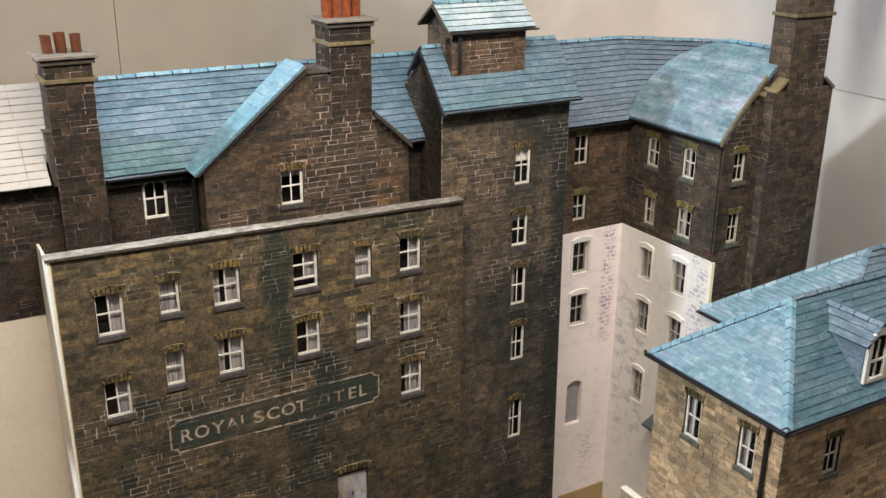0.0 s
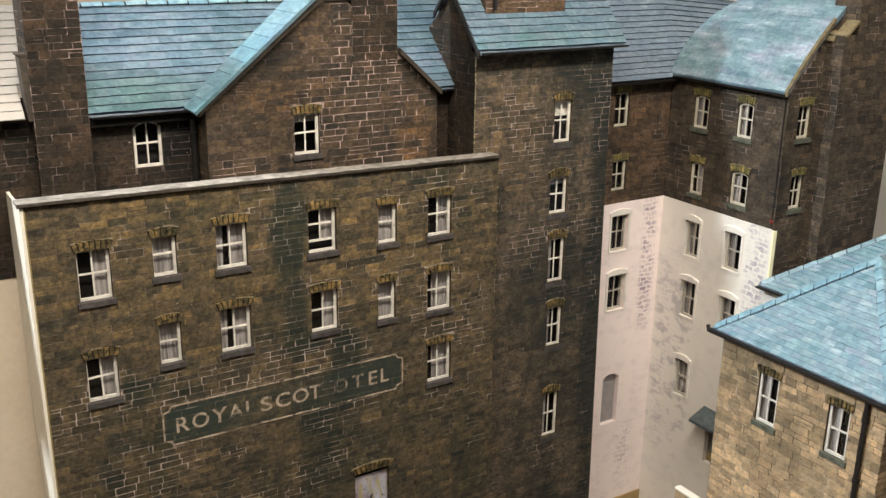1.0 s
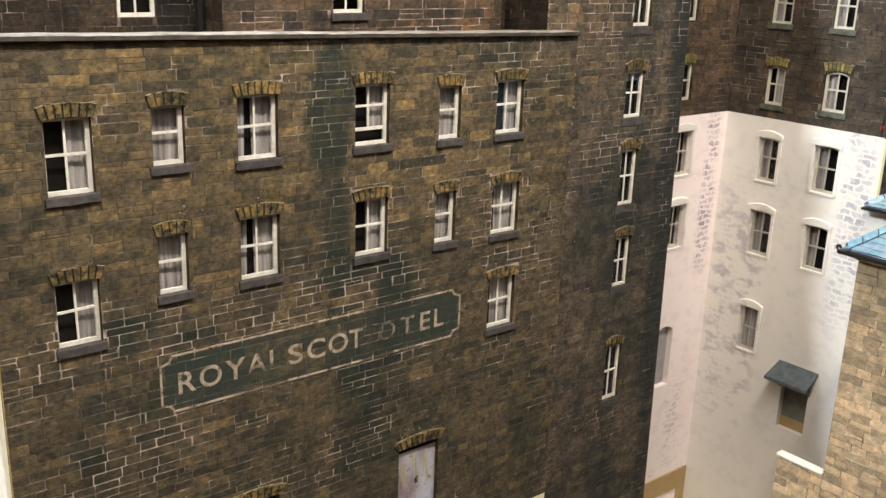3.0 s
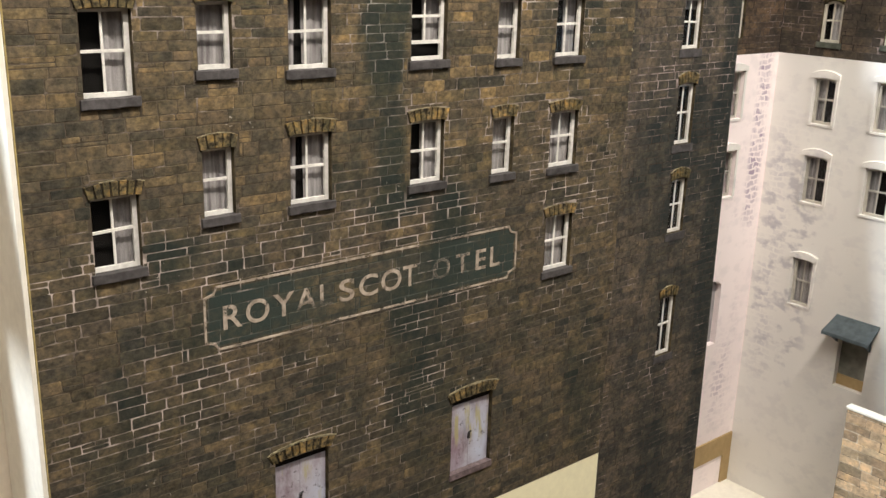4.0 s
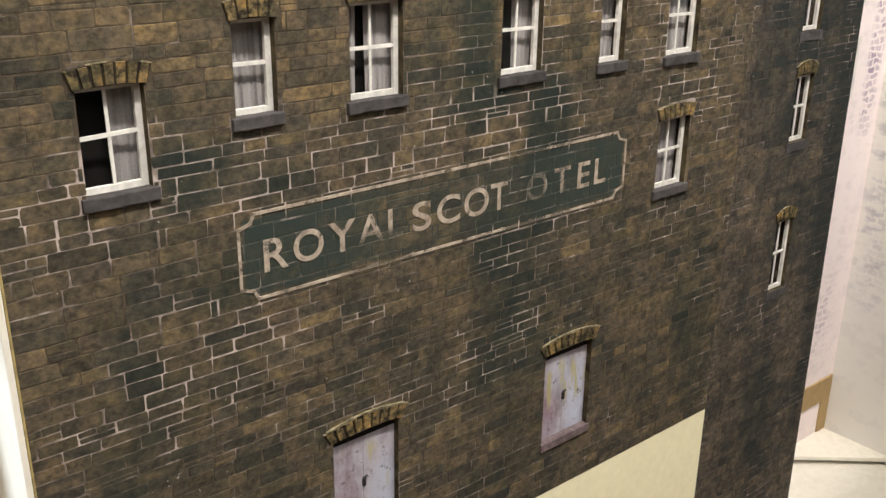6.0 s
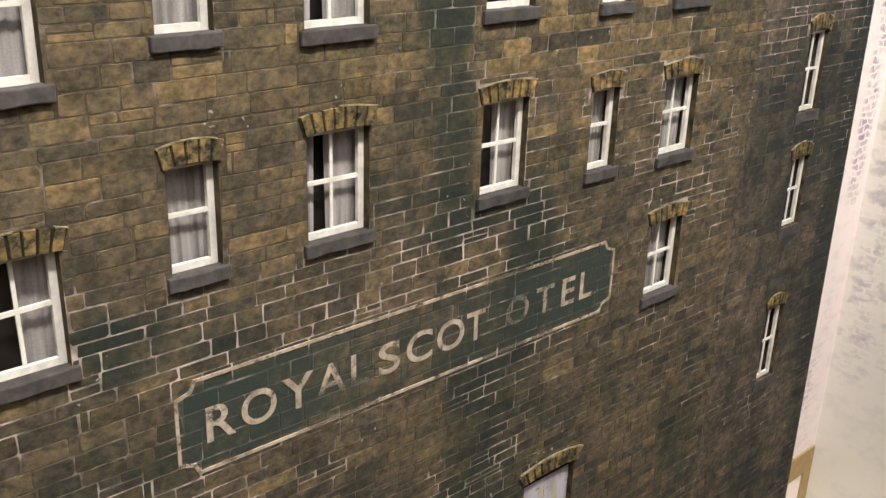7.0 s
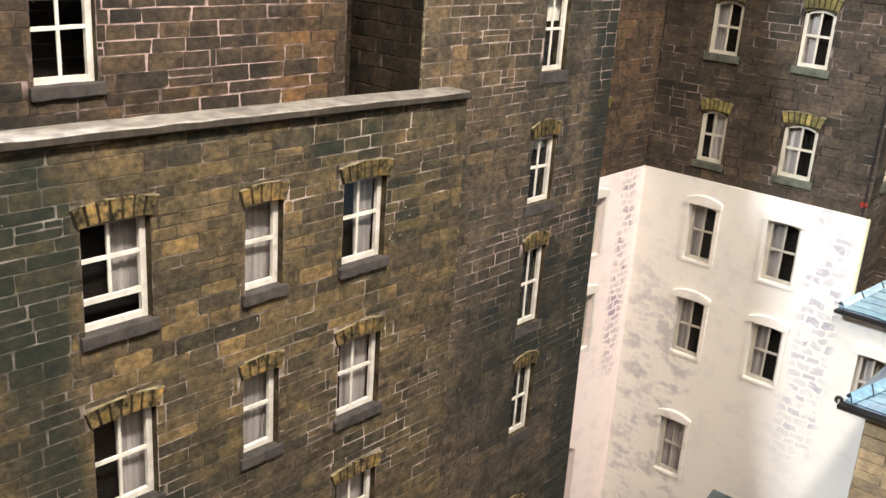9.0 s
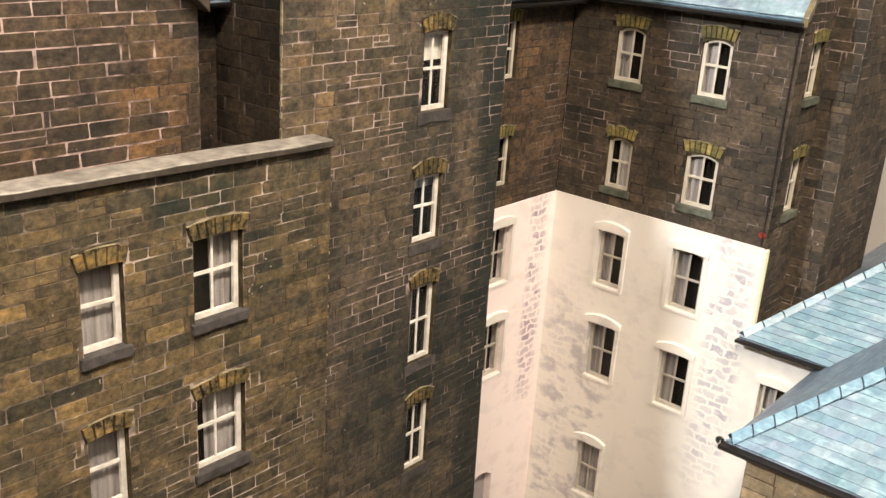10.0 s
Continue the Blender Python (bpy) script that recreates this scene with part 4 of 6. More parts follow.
        for i in range(9):
            u, zl, zh, do = u0 - 0.0013 + (u1 - u0 + 0.0026) * i / 8, z0 - high + rnd.uniform(-1, 1) * rough_cut, z0 + 0.0002 + rnd.uniform(-1, 0.2) * rough_cut, out + rnd.uniform(-1, 1) * rough_cut
            rings.append([fc.p(u, zl, -recess + 0.0001), fc.p(u, zh, -recess + 0.0001), fc.p(u, zh, do), fc.p(u, zl, do)])
        s.loft(rings)
        part("sill", s, {"grey": SILL, "green": SILL_GREEN, "white": WHITE_CARD}[sill], win, {"grey": "slate grey card sill", "green": "mossy green sill", "white": "white card sill"}[sill], bevel=0.00025)
    if arch:
        lintel(win, fc, u0, u1, z1, rise=arch_rise, mat=arch_mat, seed=seed, count=count, loose=loose)
    if hood:
        s = Soup()
        rings = []
        for i in range(11):
            t = i / 10
            u, bow = u0 - 0.0020 + (u1 - u0 + 0.0040) * t, 0.0019 * (1 - (2 * t - 1) ** 2)
            lo, hi = z1 - 0.0002 + bow * 0.2, z1 + 0.0025 + bow
            rings.append([fc.p(u, lo, 0.0003), fc.p(u, hi, 0.0003), fc.p(u, hi - 0.0004, 0.0019), fc.p(u, lo, 0.0019)])
        s.loft(rings)
        part("hood_mould", s, WHITE_CARD, win, "raised white arched hood")
        s = Soup()
        fc.box(s, u0 - 0.0017, u0 - 0.0001, z0, z1, 0.0003, 0.0014)
        fc.box(s, u1 + 0.0001, u1 + 0.0017, z0, z1, 0.0003, 0.0014)
        part("surround", s, WHITE_CARD, win, "raised white window surround")
    return win


def shut_door(parent, fc, r, seed=0):
    u0, u1, z0, z1 = r
    s = Soup()
    w = (u1 - u0) / 4
    for i in range(2):
        a, b = u0 + i * 2 * w + 0.00008, u0 + (i + 1) * 2 * w - 0.00008
        fc.box(s, a, b, z0, z1 - 0.0030, -0.0028, -0.0018 - 0.0001 * i)
        for k in range(3):
            fc.box(s, a + 0.0004, a + 0.0009, z0 + 0.004 + 0.009 * k, z0 + 0.0046 + 0.009 * k, -0.0019, -0.0017 - 0.0001 * i)
    door = part("door", s, DOOR, parent, "boarded loading door in flaked lilac-grey paint", bevel=0.0001)
    s = Soup()
    fc.box(s, u0 + 2 * w - 0.0005, u0 + 2 * w + 0.0004, z0 + 0.0125, z0 + 0.0148, -0.0018, -0.0012)
    s.tube(fc.p(u0 + 2 * w - 0.0003, z0 + 0.0150, -0.0015), fc.p(u0 + 2 * w + 0.0011, z0 + 0.0155, -0.0014), 0.0003, 6)
    part("latch", s, GUTTER, door, "dark iron latch")
    # black strip in place of the shadow at the door's top
    s = Soup()
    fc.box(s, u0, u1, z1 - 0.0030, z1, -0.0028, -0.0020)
    part("door_head", s, DARK, door, "black strip painting the shade under the door arch")
    s = Soup()
    fc.box(s, u0 - 0.0006, u1 + 0.0006, z0 - 0.0027, z0 + 0.0001, -0.003, 0.0008)
    part("doorstep", s, STEP, door, "lilac-grey threshold slab", bevel=0.0002)
    lintel(door, fc, u0 - 0.0003, u1 + 0.0003, z1, 0.0036, 0.002, 0.0014, 9, seed=seed, loose=True)
    s = Soup()
    rings = []
    for i in range(13):
        t = i / 12
        u, za = u0 - 0.0022 + (u1 - u0 + 0.0044) * t, z1 + 0.0038 + 0.0016 * (1 - (2 * t - 1) ** 2)
        rings.append([fc.p(u, za, 0), fc.p(u, za + 0.0003, 0), fc.p(u, za + 0.0003, 0.0007), fc.p(u, za, 0.0007)])
    s.loft(rings)
    part("arch_edge", s, ARCH_EDGE, door, "pale cut edge over the arch")
    return door


def opening(r, arch=True, sill=True):
    """The room that an opening with its lintel and sill takes out of the stonework."""
    holes = [(r[0], r[1], r[2], r[3])]
    if arch:
        holes.append((r[0] - 0.0016, r[1] + 0.0016, r[3] - 0.0002, r[3] + 0.0045))
    if sill:
        holes.append((r[0] - 0.0014, r[1] + 0.0014, r[2] - 0.0028, r[2]))
    return holes


# ---- roofs ----


def slates(pos, span, length, seed, wide=0.0062, course=0.0047, thick=0.00085, gap=0.00003):
    """Overlapping slates on pos(u, v, h); span(v) gives the ends at v up the slope. Returns one loop of corners for each slate."""
    rnd = random.Random(seed)
    n = max(2, round(length / course))
    c = length / n
    out = []
    for i in range(n):
        v0, v1 = i * c - (0.0006 if i and gap < 0.0001 else 0.0), (i + 1) * c - (2 * gap if gap > 0.0001 else 0.0)
        a0, b0 = span(max(v0, 0))
        a1, b1 = span(v1)
        w0 = b0 - a0
        if w0 < 0.001:
            continue
        k = max(1, round(w0 / wide))
        cuts = [0.0]
        off = 0.5 if i % 2 and gap < 0.0001 else 0.0
        for q in range(1, k + (1 if off else 0)):
            cuts.append((q - off + rnd.uniform(-0.2, 0.2) * (gap < 0.0001)) / k)
        cuts.append(1.0)
        for t0, t1 in zip(cuts, cuts[1:]):
            if t1 - t0 < 0.05 / k:
                continue
            g = gap / max(w0, 0.001)
            ua, ub = a0 + w0 * (t0 + g), a0 + w0 * (t1 - g)
            uc, ud = a1 + (b1 - a1) * (t1 - g), a1 + (b1 - a1) * (t0 + g)
            lift = thick * rnd.uniform(0.9, 1.15)
            dv = rnd.uniform(-0.00016, 0.00016)
            out.append([pos(ua, v0 + dv, 0.0), pos(ub, v0 + dv, 0.0), pos(uc, v1, 0.0), pos(ud, v1, 0.0), pos(ua, v0 + dv, lift), pos(ub, v0 + dv, lift), pos(uc, v1, 0.00005), pos(ud, v1, 0.00005)])
    return out


# the second face, a slate's lower edge, carries the painted shade line
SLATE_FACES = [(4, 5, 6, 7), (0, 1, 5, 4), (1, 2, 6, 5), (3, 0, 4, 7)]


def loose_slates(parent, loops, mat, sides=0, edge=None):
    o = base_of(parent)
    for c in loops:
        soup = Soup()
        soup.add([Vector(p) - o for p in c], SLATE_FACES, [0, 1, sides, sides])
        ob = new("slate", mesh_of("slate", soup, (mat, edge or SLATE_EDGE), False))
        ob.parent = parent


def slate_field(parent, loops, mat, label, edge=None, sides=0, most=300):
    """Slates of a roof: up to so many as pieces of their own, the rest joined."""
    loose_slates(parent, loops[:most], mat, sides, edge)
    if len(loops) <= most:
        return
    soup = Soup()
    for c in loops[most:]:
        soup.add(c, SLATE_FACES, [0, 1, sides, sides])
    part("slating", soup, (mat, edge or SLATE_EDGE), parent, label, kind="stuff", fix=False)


def slope(eave0, eave1, up):
    """pos(u, v, h) on the plane through an eave line, rising along up."""
    e0, e1, w = Vector(eave0), Vector(eave1), Vector(up).normalized()
    a = (e1 - e0).normalized()
    n = a.cross(w).normalized()
    if n.z < 0:
        n = -n
    return lambda u, v, h: e0 + a * u + w * v + n * h


def ridge_tiles(parent, a, b, seed, step=0.0105, half=0.0021, drop=0.0016, mat=None, name="ridge_tile"):
    """A line of angled capping tiles from a to b, each a piece of its own."""
    rnd = random.Random(seed)
    a, b = Vector(a), Vector(b)
    w = (b - a)
    n = max(1, round(w.length / step))
    side = Vector((w.y, -w.x, 0)).normalized()
    for i in range(n):
        soup = Soup()
        p, q = a + w * ((i + 0.025) / n), a + w * ((i + 0.95) / n)
        lift = Vector((0, 0, 0.0007 + rnd.uniform(0, 0.0003)))
        dn = Vector((0, 0, drop))
        th = Vector((0, 0, 0.0006))
        ring = lambda c, k: [c + lift * k - side * half - dn, c + lift * k - side * half * 0.45 - dn * 0.3, c + lift * k + th * 0.4, c + lift * k + side * half * 0.45 - dn * 0.3, c + lift * k + side * half - dn]
        r0, r1 = ring(p, 1.0), ring(q, 1.2)
        soup.add(r0 + r1, [(j, j + 1, 6 + j, 5 + j) for j in range(4)] + [(4, 3, 2, 1, 0), (5, 6, 7, 8, 9)], [0, 0, 0, 0, 1, 1])
        k0, k1 = ring(a + w * (max(i - 0.06, 0) / n), 0.3), ring(a + w * ((i + 0.03) / n), 0.3)
        soup.add(k0 + k1, [(j, j + 1, 6 + j, 5 + j) for j in range(4)], [1, 1, 1, 1])
        part(name, soup, (mat or RIDGE, SLATE_EDGE), parent, "bright blue capping tile", fix=False)


def gutter(parent, a, b, out, r=0.0012):
    """A half-round gutter under an eave, with brackets."""
    a, b, o = Vector(a), Vector(b), Vector(out)
    soup = Soup()
    n = 6
    ring = lambda p: [p + o * (r * math.cos(math.pi * i / n)) - Vector((0, 0, r * 1.1 * math.sin(math.pi * i / n))) for i in range(n + 1)]
    soup.add(ring(a) + ring(b), [(i, i + 1, n + 2 + i, n + 1 + i) for i in range(n)] + [(n, 0, n + 1, 2 * n + 1), tuple(range(n + 1)), tuple(range(n + 1, 2 * n + 2))])
    return part("gutter", soup, GUTTER, parent, "black half-round gutter")


def downpipe(parent, top, z, r=0.0011):
    soup = Soup()
    x, y, zt = top
    soup.tube((x, y, z), (x, y, zt), r, 8)
    k = zt - 0.012
    while k > z + 0.01:
        soup.tube((x, y, k), (x, y, k + 0.0016), r * 1.4, 8)
        k -= 0.032
    return part("downpipe", soup, GUTTER, parent, "black rainwater pipe")


def chimney_stack(parent, x0, x1, y0, y1, z0, z1, seed, mat, mortar, string=None, cap=True, pots=(), clay=None):
    """A stone stack with stonework on its front and left faces, a string course, a cap and pots."""
    s = Soup()
    s.box(x0, x1, y0, y1, z0, z1)
    stack = part("chimney", s, mortar, parent, "square stone chimney")
    for k, (fc, a, b) in enumerate(((facing_front(y0), x0, x1), (facing_left(x0), -y1, -y0))):
        stonework(stack, fc, courses(z0, z1, lambda z: (a, b), [], seed + k, (0.0030, 0.0044), (0.0048, 0.010)), mat, seed + k)
    if string:
        s = Soup()
        s.box(x0 - 0.0015, x1 + 0.0015, y0 - 0.0015, y1 + 0.001, string, string + 0.0022)
        part("string_course", s, STRING, stack, "ochre card string course", bevel=0.0003)
    if cap:
        s = Soup()
        s.box(x0 - 0.0016, x1 + 0.0016, y0 - 0.0016, y1 + 0.0016, z1, z1 + 0.0030)
        part("cap_moulding", s, TIMBER, stack, "dark moulding under the cap", bevel=0.0003)
        s = Soup()
        s.box(x0 - 0.0034, x1 + 0.0034, y0 - 0.0034, y1 + 0.0032, z1 + 0.0030, z1 + 0.0045)
        part("cap", s, CAP, stack, "grey chimney cap slab", bevel=0.0003)
    for px, py, r, h, tilt in pots:
        s = Soup()
        zt = z1 + (0.0045 if cap else 0)
        n = 14
        prof = [(r * 0.90, 0), (r * 0.92, h * 0.1), (r * 0.95, h * 0.5), (r * 0.98, h * 0.93), (r * 1.04, h * 0.96), (r * 1.04, h), (r * 0.84, h), (r * 0.80, h * 0.5)]
        verts = [(px + tilt * q + p * math.cos(2 * math.pi * i / n), py + p * math.sin(2 * math.pi * i / n), zt + q) for p, q in prof for i in range(n)]
        m = len(prof)
        s.add(verts, [(j * n + i, j * n + (i + 1) % n, (j + 1) * n + (i + 1) % n, (j + 1) * n + i) for j in range(m - 1) for i in range(n)] + [tuple((m - 1) * n + i for i in range(n))])
        part("chimney_pot", s, clay or POT, stack, "terracotta chimney pot")
    return stack


# ---- the hall and the layout's base ----
s = Soup()
s.box(-3.2, 3.2, -3.2, 3.2, -1.0, -0.95)
whole("floor", s, HALL_FLOOR, "dark vinyl floor of the exhibition hall", "floor", "structure")
s = Soup()
s.box(-3.2, 3.2, -3.2, 3.2, 1.7, 1.75)
whole("ceiling", s, HALL, "plain pale ceiling of the hall", "ceiling", "structure")
for nm, b in (("wall_west", (-3.25, -3.2, -3.2, 3.2)), ("wall_east", (3.2, 3.25, -3.2, 3.2)), ("wall_south", (-3.2, 3.2, -3.25, -3.2)), ("wall_north", (-3.2, 3.2, 3.2, 3.25))):
    s = Soup()
    s.box(*b, -0.95, 1.7)
    whole(nm, s, HALL, "plain pale plaster wall of the hall", "wall", "structure")

s = Soup()
s.box(-0.5, 1.2, -0.12, 0.86, -0.03, 0.0)
s.box(-0.5, 1.2, -0.12, -0.10, -0.12, -0.03)
whole("baseboard", s, plain_material("bare_hardboard", (0.16, 0.115, 0.075), 0.8, 0.2, 0.2), "brown hardboard layout baseboard on its trestle", "baseboard", "structure")
s = Soup()
for x, y in ((-0.4, -0.05), (1.1, -0.05), (-0.4, 0.8), (1.1, 0.8)):
    s.box(x - 0.03, x + 0.03, y - 0.03, y + 0.03, -0.95, -0.03)
whole("trestle", s, TAN_CARD, "plain wooden legs under the layout", "trestle", "structure")

# the painted sky board curves round the back right corner
BACK_Y, SIDE_X, R = 0.78, 0.80, 0.12
bend = [(0.1675, BACK_Y)] + [(SIDE_X - R + R * math.sin(a), BACK_Y - R + R * math.cos(a)) for a in [math.radians(2 * i) for i in range(46)]] + [(SIDE_X, -0.1)]
for ln in ([(-0.6, BACK_Y), (0.1670, BACK_Y)], bend):
    s = Soup()
    n = len(ln)
    outer = []
    for i, (x, y) in enumerate(ln):
        (xa, ya), (xb, yb) = ln[max(i - 1, 0)], ln[min(i + 1, n - 1)]
        w = Vector((ya - yb, xb - xa, 0)).normalized() * 0.006
        outer.append((x + w.x, y + w.y))
    rows = [[(x, y, z) for x, y in q] for q, z in ((ln, 0.0), (ln, 0.6), (outer, 0.6), (outer, 0.0))]
    s.add(sum(rows, []), [(a * n + i, a * n + i + 1, ((a + 1) % 4) * n + i + 1, ((a + 1) % 4) * n + i) for a in range(4) for i in range(n - 1)] + [(0, n, 2 * n, 3 * n), (n - 1, 4 * n - 1, 3 * n - 1, 2 * n - 1)])
    whole("backdrop", s, SKY_BOARD, "painted cloudy sky on jointed board behind the model", "backdrop", "structure")

s = Soup()
s.box(SIDE_X - 0.0012, SIDE_X - 0.0002, -0.09, 0.652, 0.3160, 0.3166)
whole("trim", s, HALL, "thin dark joint line across the sky board", "trim", "structure")

# ---- the hotel's front block ----
hotel = thing("model_hotel_block", (0.19, 0.531, 0.0), "card model hotel front in brown stone with faded sign", "model building")
FR = facing_front(0.528)
HX0, HX1, HTOP, HBOT = 0.0690, 0.3140, 0.3084, 0.0868
HTOP0 = 0.3128
HOTEL_WINDOWS = [
    ((0.0885, 0.1030, 0.2660, 0.2900), "four", "right", 0), ((0.1220, 0.1332, 0.2720, 0.2915), "two", "full", 0),
    ((0.1520, 0.1675, 0.2705, 0.2930), "four", "both", 0), ((0.1995, 0.2150, 0.2710, 0.2940), "four", "right", 0.0046),
    ((0.2390, 0.2500, 0.2700, 0.2912), "two", "full", 0), ((0.2690, 0.2840, 0.2695, 0.2918), "four", "right", 0),
    ((0.0880, 0.1020, 0.2165, 0.2385), "four", "right", 0), ((0.1220, 0.1325, 0.2280, 0.2490), "two", "full", 0),
    ((0.1520, 0.1675, 0.2275, 0.2505), "four", "both", 0), ((0.2000, 0.2150, 0.2280, 0.2505), "four", "right", 0),
    ((0.2385, 0.2492, 0.2272, 0.2488), "two", "full", 0), ((0.2690, 0.2845, 0.2262, 0.2485), "four", "wide", 0),
    ((0.2695, 0.2850, 0.1830, 0.2063), "four", "wide", 0)]
DOORS = [(0.1440, 0.1655, 0.1072, 0.1383), (0.2232, 0.2445, 0.1065, 0.1383)]
holes = [w[0] for w in HOTEL_WINDOWS] + DOORS
s = Soup()
panel(s, FR, HX0 + 0.0004, HX1, HBOT, HTOP, -0.0048, 0.0, holes)
s.prism([FR.p(HX0 + 0.0004, HTOP), FR.p(HX1, HTOP), FR.p(HX0 + 0.0004, HTOP0)], (0, 0.0048, 0))
wall = part("wall", s, (MORTAR, REVEAL), hotel, "brown coursed stone wall with dark green damp patches")
rects = courses(HBOT, HTOP0, lambda z: (HX0 + 0.0006, HX1), sum([opening(w[0]) for w in HOTEL_WINDOWS], []) + sum([opening(d, True, False) for d in DOORS], []), 11)
hline = lambda u: HTOP0 + (HTOP - HTOP0) * (u - HX0) / (HX1 - HX0)
rects = [(a, b, c, min(e, hline(b))) for a, b, c, e in rects if hline(b) - c > 0.0008]
near, far = split(rects, 300, 0.118, 0.262, 0.2075, 0.262)
stonework(wall, FR, far, STONE, 12, most=0)
s = Soup()
s.box(HX0, HX1, 0.5281, 0.5328, 0.0, HBOT)
part("bare_card_base", s, CREAM, hotel, "bare cream card below the stone print")
s = Soup()
s.box(HX0 - 0.0012, HX0 + 0.0003, 0.5276, 0.5612, 0.0, 0.3126)
part("bare_side_wall", s, WHITE_EDGE, hotel, "bare white card side wall", bevel=0.0003)
s = Soup()
s.box(HX0 + 0.00035, HX0 + 0.00085, 0.5277, 0.5281, HBOT, 0.3118)
part("raw_edge", s, RAW_EDGE, hotel, "yellowed raw edge of the printed card", bevel=0.0001)
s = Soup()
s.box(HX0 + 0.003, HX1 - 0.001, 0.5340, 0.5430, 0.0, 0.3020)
part("core", s, DARK, hotel, "black box standing in for the unlit inside")
s = Soup()
s.box(HX0 + 0.001, HX1 - 0.0005, 0.5330, 0.5445, 0.3030, 0.3050)
part("flat_roof", s, TIMBER, hotel, "dark flat roof strip behind the coping")
s = Soup()
a, b, up = (HX0 - 0.0022, HTOP0 + 0.0007), (HX1 - 0.0004, HTOP + 0.0007), 0.0015
rnd_coping = random.Random(77)
rings, edge_rings = [], []
for i in range(41):
    x, z = a[0] + (b[0] - a[0]) * i / 40, a[1] + (b[1] - a[1]) * i / 40
    j0, j1, j2 = (rnd_coping.uniform(-0.00012, 0.00012) for k in range(3))
    rings.append([(x, 0.5266 + j0, z), (x, 0.5266 + j0, z + up * 0.7), (x, 0.5272 + j0, z + up + j1), (x, 0.5358 + j2, z + up + j1), (x, 0.5358 + j2, z)])
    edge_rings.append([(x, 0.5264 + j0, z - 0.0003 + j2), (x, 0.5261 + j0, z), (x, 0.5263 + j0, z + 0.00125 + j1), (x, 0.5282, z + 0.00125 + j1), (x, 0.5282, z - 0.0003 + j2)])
s.loft(rings)
part("coping", s, COPING, hotel, "pale grey coping with a dark under edge")
# dark strip puts the shade under the coping's lip into colour
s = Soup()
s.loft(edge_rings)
part("coping_edge", s, COPING_EDGE, hotel, "dark strip painting the shade under the coping lip")
for k, (r, bars, cur, op) in enumerate(HOTEL_WINDOWS):
    window(hotel, FR, r, bars, cur, seed=100 + k, open_by=op, count=5 if bars == "two" else 7, loose=True, recess=0.0019)
for k, r in enumerate(DOORS):
    shut_door(hotel, FR, r, 140 + k)


def glyph(ch, fc, u, z, width, high, d):
    """A letter of the painted sign, at its width and height on the wall."""
    cu = bpy.data.curves.new("letter", "FONT")
    cu.body = ch
    cu.offset = 0.012
    ob = new("letter", cu)
    bpy.context.view_layer.update()
    me = bpy.data.meshes.new_from_object(ob.evaluated_get(bpy.context.evaluated_depsgraph_get()))
    bpy.data.objects.remove(ob)
    pts = [v.co.copy() for v in me.vertices]
    faces = [tuple(p.vertices) for p in me.polygons]
    bpy.data.meshes.remove(me)
    x0, x1 = min(p.x for p in pts), max(p.x for p in pts)
    y0, y1 = min(p.y for p in pts), max(p.y for p in pts)
    soup = Soup()
    soup.add([fc.p(u + (p.x - x0) / (x1 - x0) * width, z + (p.y - y0) / (y1 - y0) * high, d) for p in pts], faces)
    return soup


sign_border = Soup()
SU0, SU1, SZ0, SZ1 = SIGN
nk = 0.0042
loop = [(SU0 + nk, SZ0), (SU1 - nk, SZ0), (SU1 - nk * 0.75, SZ0 + nk * 0.5), (SU1, SZ0 + nk * 0.75), (SU1, SZ1 - nk * 0.75), (SU1 - nk * 0.75, SZ1 - nk * 0.5), (SU1 - nk, SZ1), (SU0 + nk, SZ1), (SU0 + nk * 0.75, SZ1 - nk * 0.5), (SU0, SZ1 - nk * 0.75), (SU0, SZ0 + nk * 0.75), (SU0 + nk * 0.75, SZ0 + nk * 0.5)]
for (ua, za), (ub, zb) in zip(loop, loop[1:] + loop[:1]):
    t = Vector((ub - ua, zb - za)).normalized()
    m = Vector((-t.y, t.x)) * 0.00038
    e = t * 0.0003
    q = [(ua - e.x - m.x, za - e.y - m.y), (ub + e.x - m.x, zb + e.y - m.y), (ub + e.x + m.x, zb + e.y + m.y), (ua - e.x + m.x, za - e.y + m.y)]
    sign_border.hexa([FR.p(u, z, 0.0) for u, z in q] + [FR.p(u, z, 0.00030) for u, z in q])
sign = part("painted_sign", sign_border, LETTER, hotel, "worn cream border line with notched corners")
for ch, u, w in (("R", 0.1272, 0.0066), ("O", 0.1352, 0.0084), ("Y", 0.1450, 0.0080), ("A", 0.1535, 0.0082), ("L", 0.1630, 0.0048), ("S", 0.1708, 0.0062), ("C", 0.1790, 0.0080), ("O", 0.1885, 0.0088), ("T", 0.1980, 0.0064), ("O", 0.2118, 0.0082), ("T", 0.2228, 0.0068), ("E", 0.2328, 0.0052), ("L", 0.2402, 0.0052)):
    part("letter", glyph(ch, FR, u - 0.0006, 0.1911, w, 0.0080, 0.00030), LETTER, sign, "worn cream painted letter", fix=False)

# ---- the long range behind, with the white card roof at its end ----
rng = thing("model_long_range", (0.25, 0.59, 0.0), "card model stone range with blue slate roof, gable and chimneys", "model building")
BW = facing_front(0.562)
b_win = (0.1262, 0.1398, 0.3165, 0.3390)
s = Soup()
panel(s, BW, 0.0, 0.304, 0.2715, 0.346, -0.005, 0.0, [b_win])
wall_b = part("wall", s, (MORTAR_FAINT, REVEAL), rng, "brown stone wall with the eaves shade in its colour")
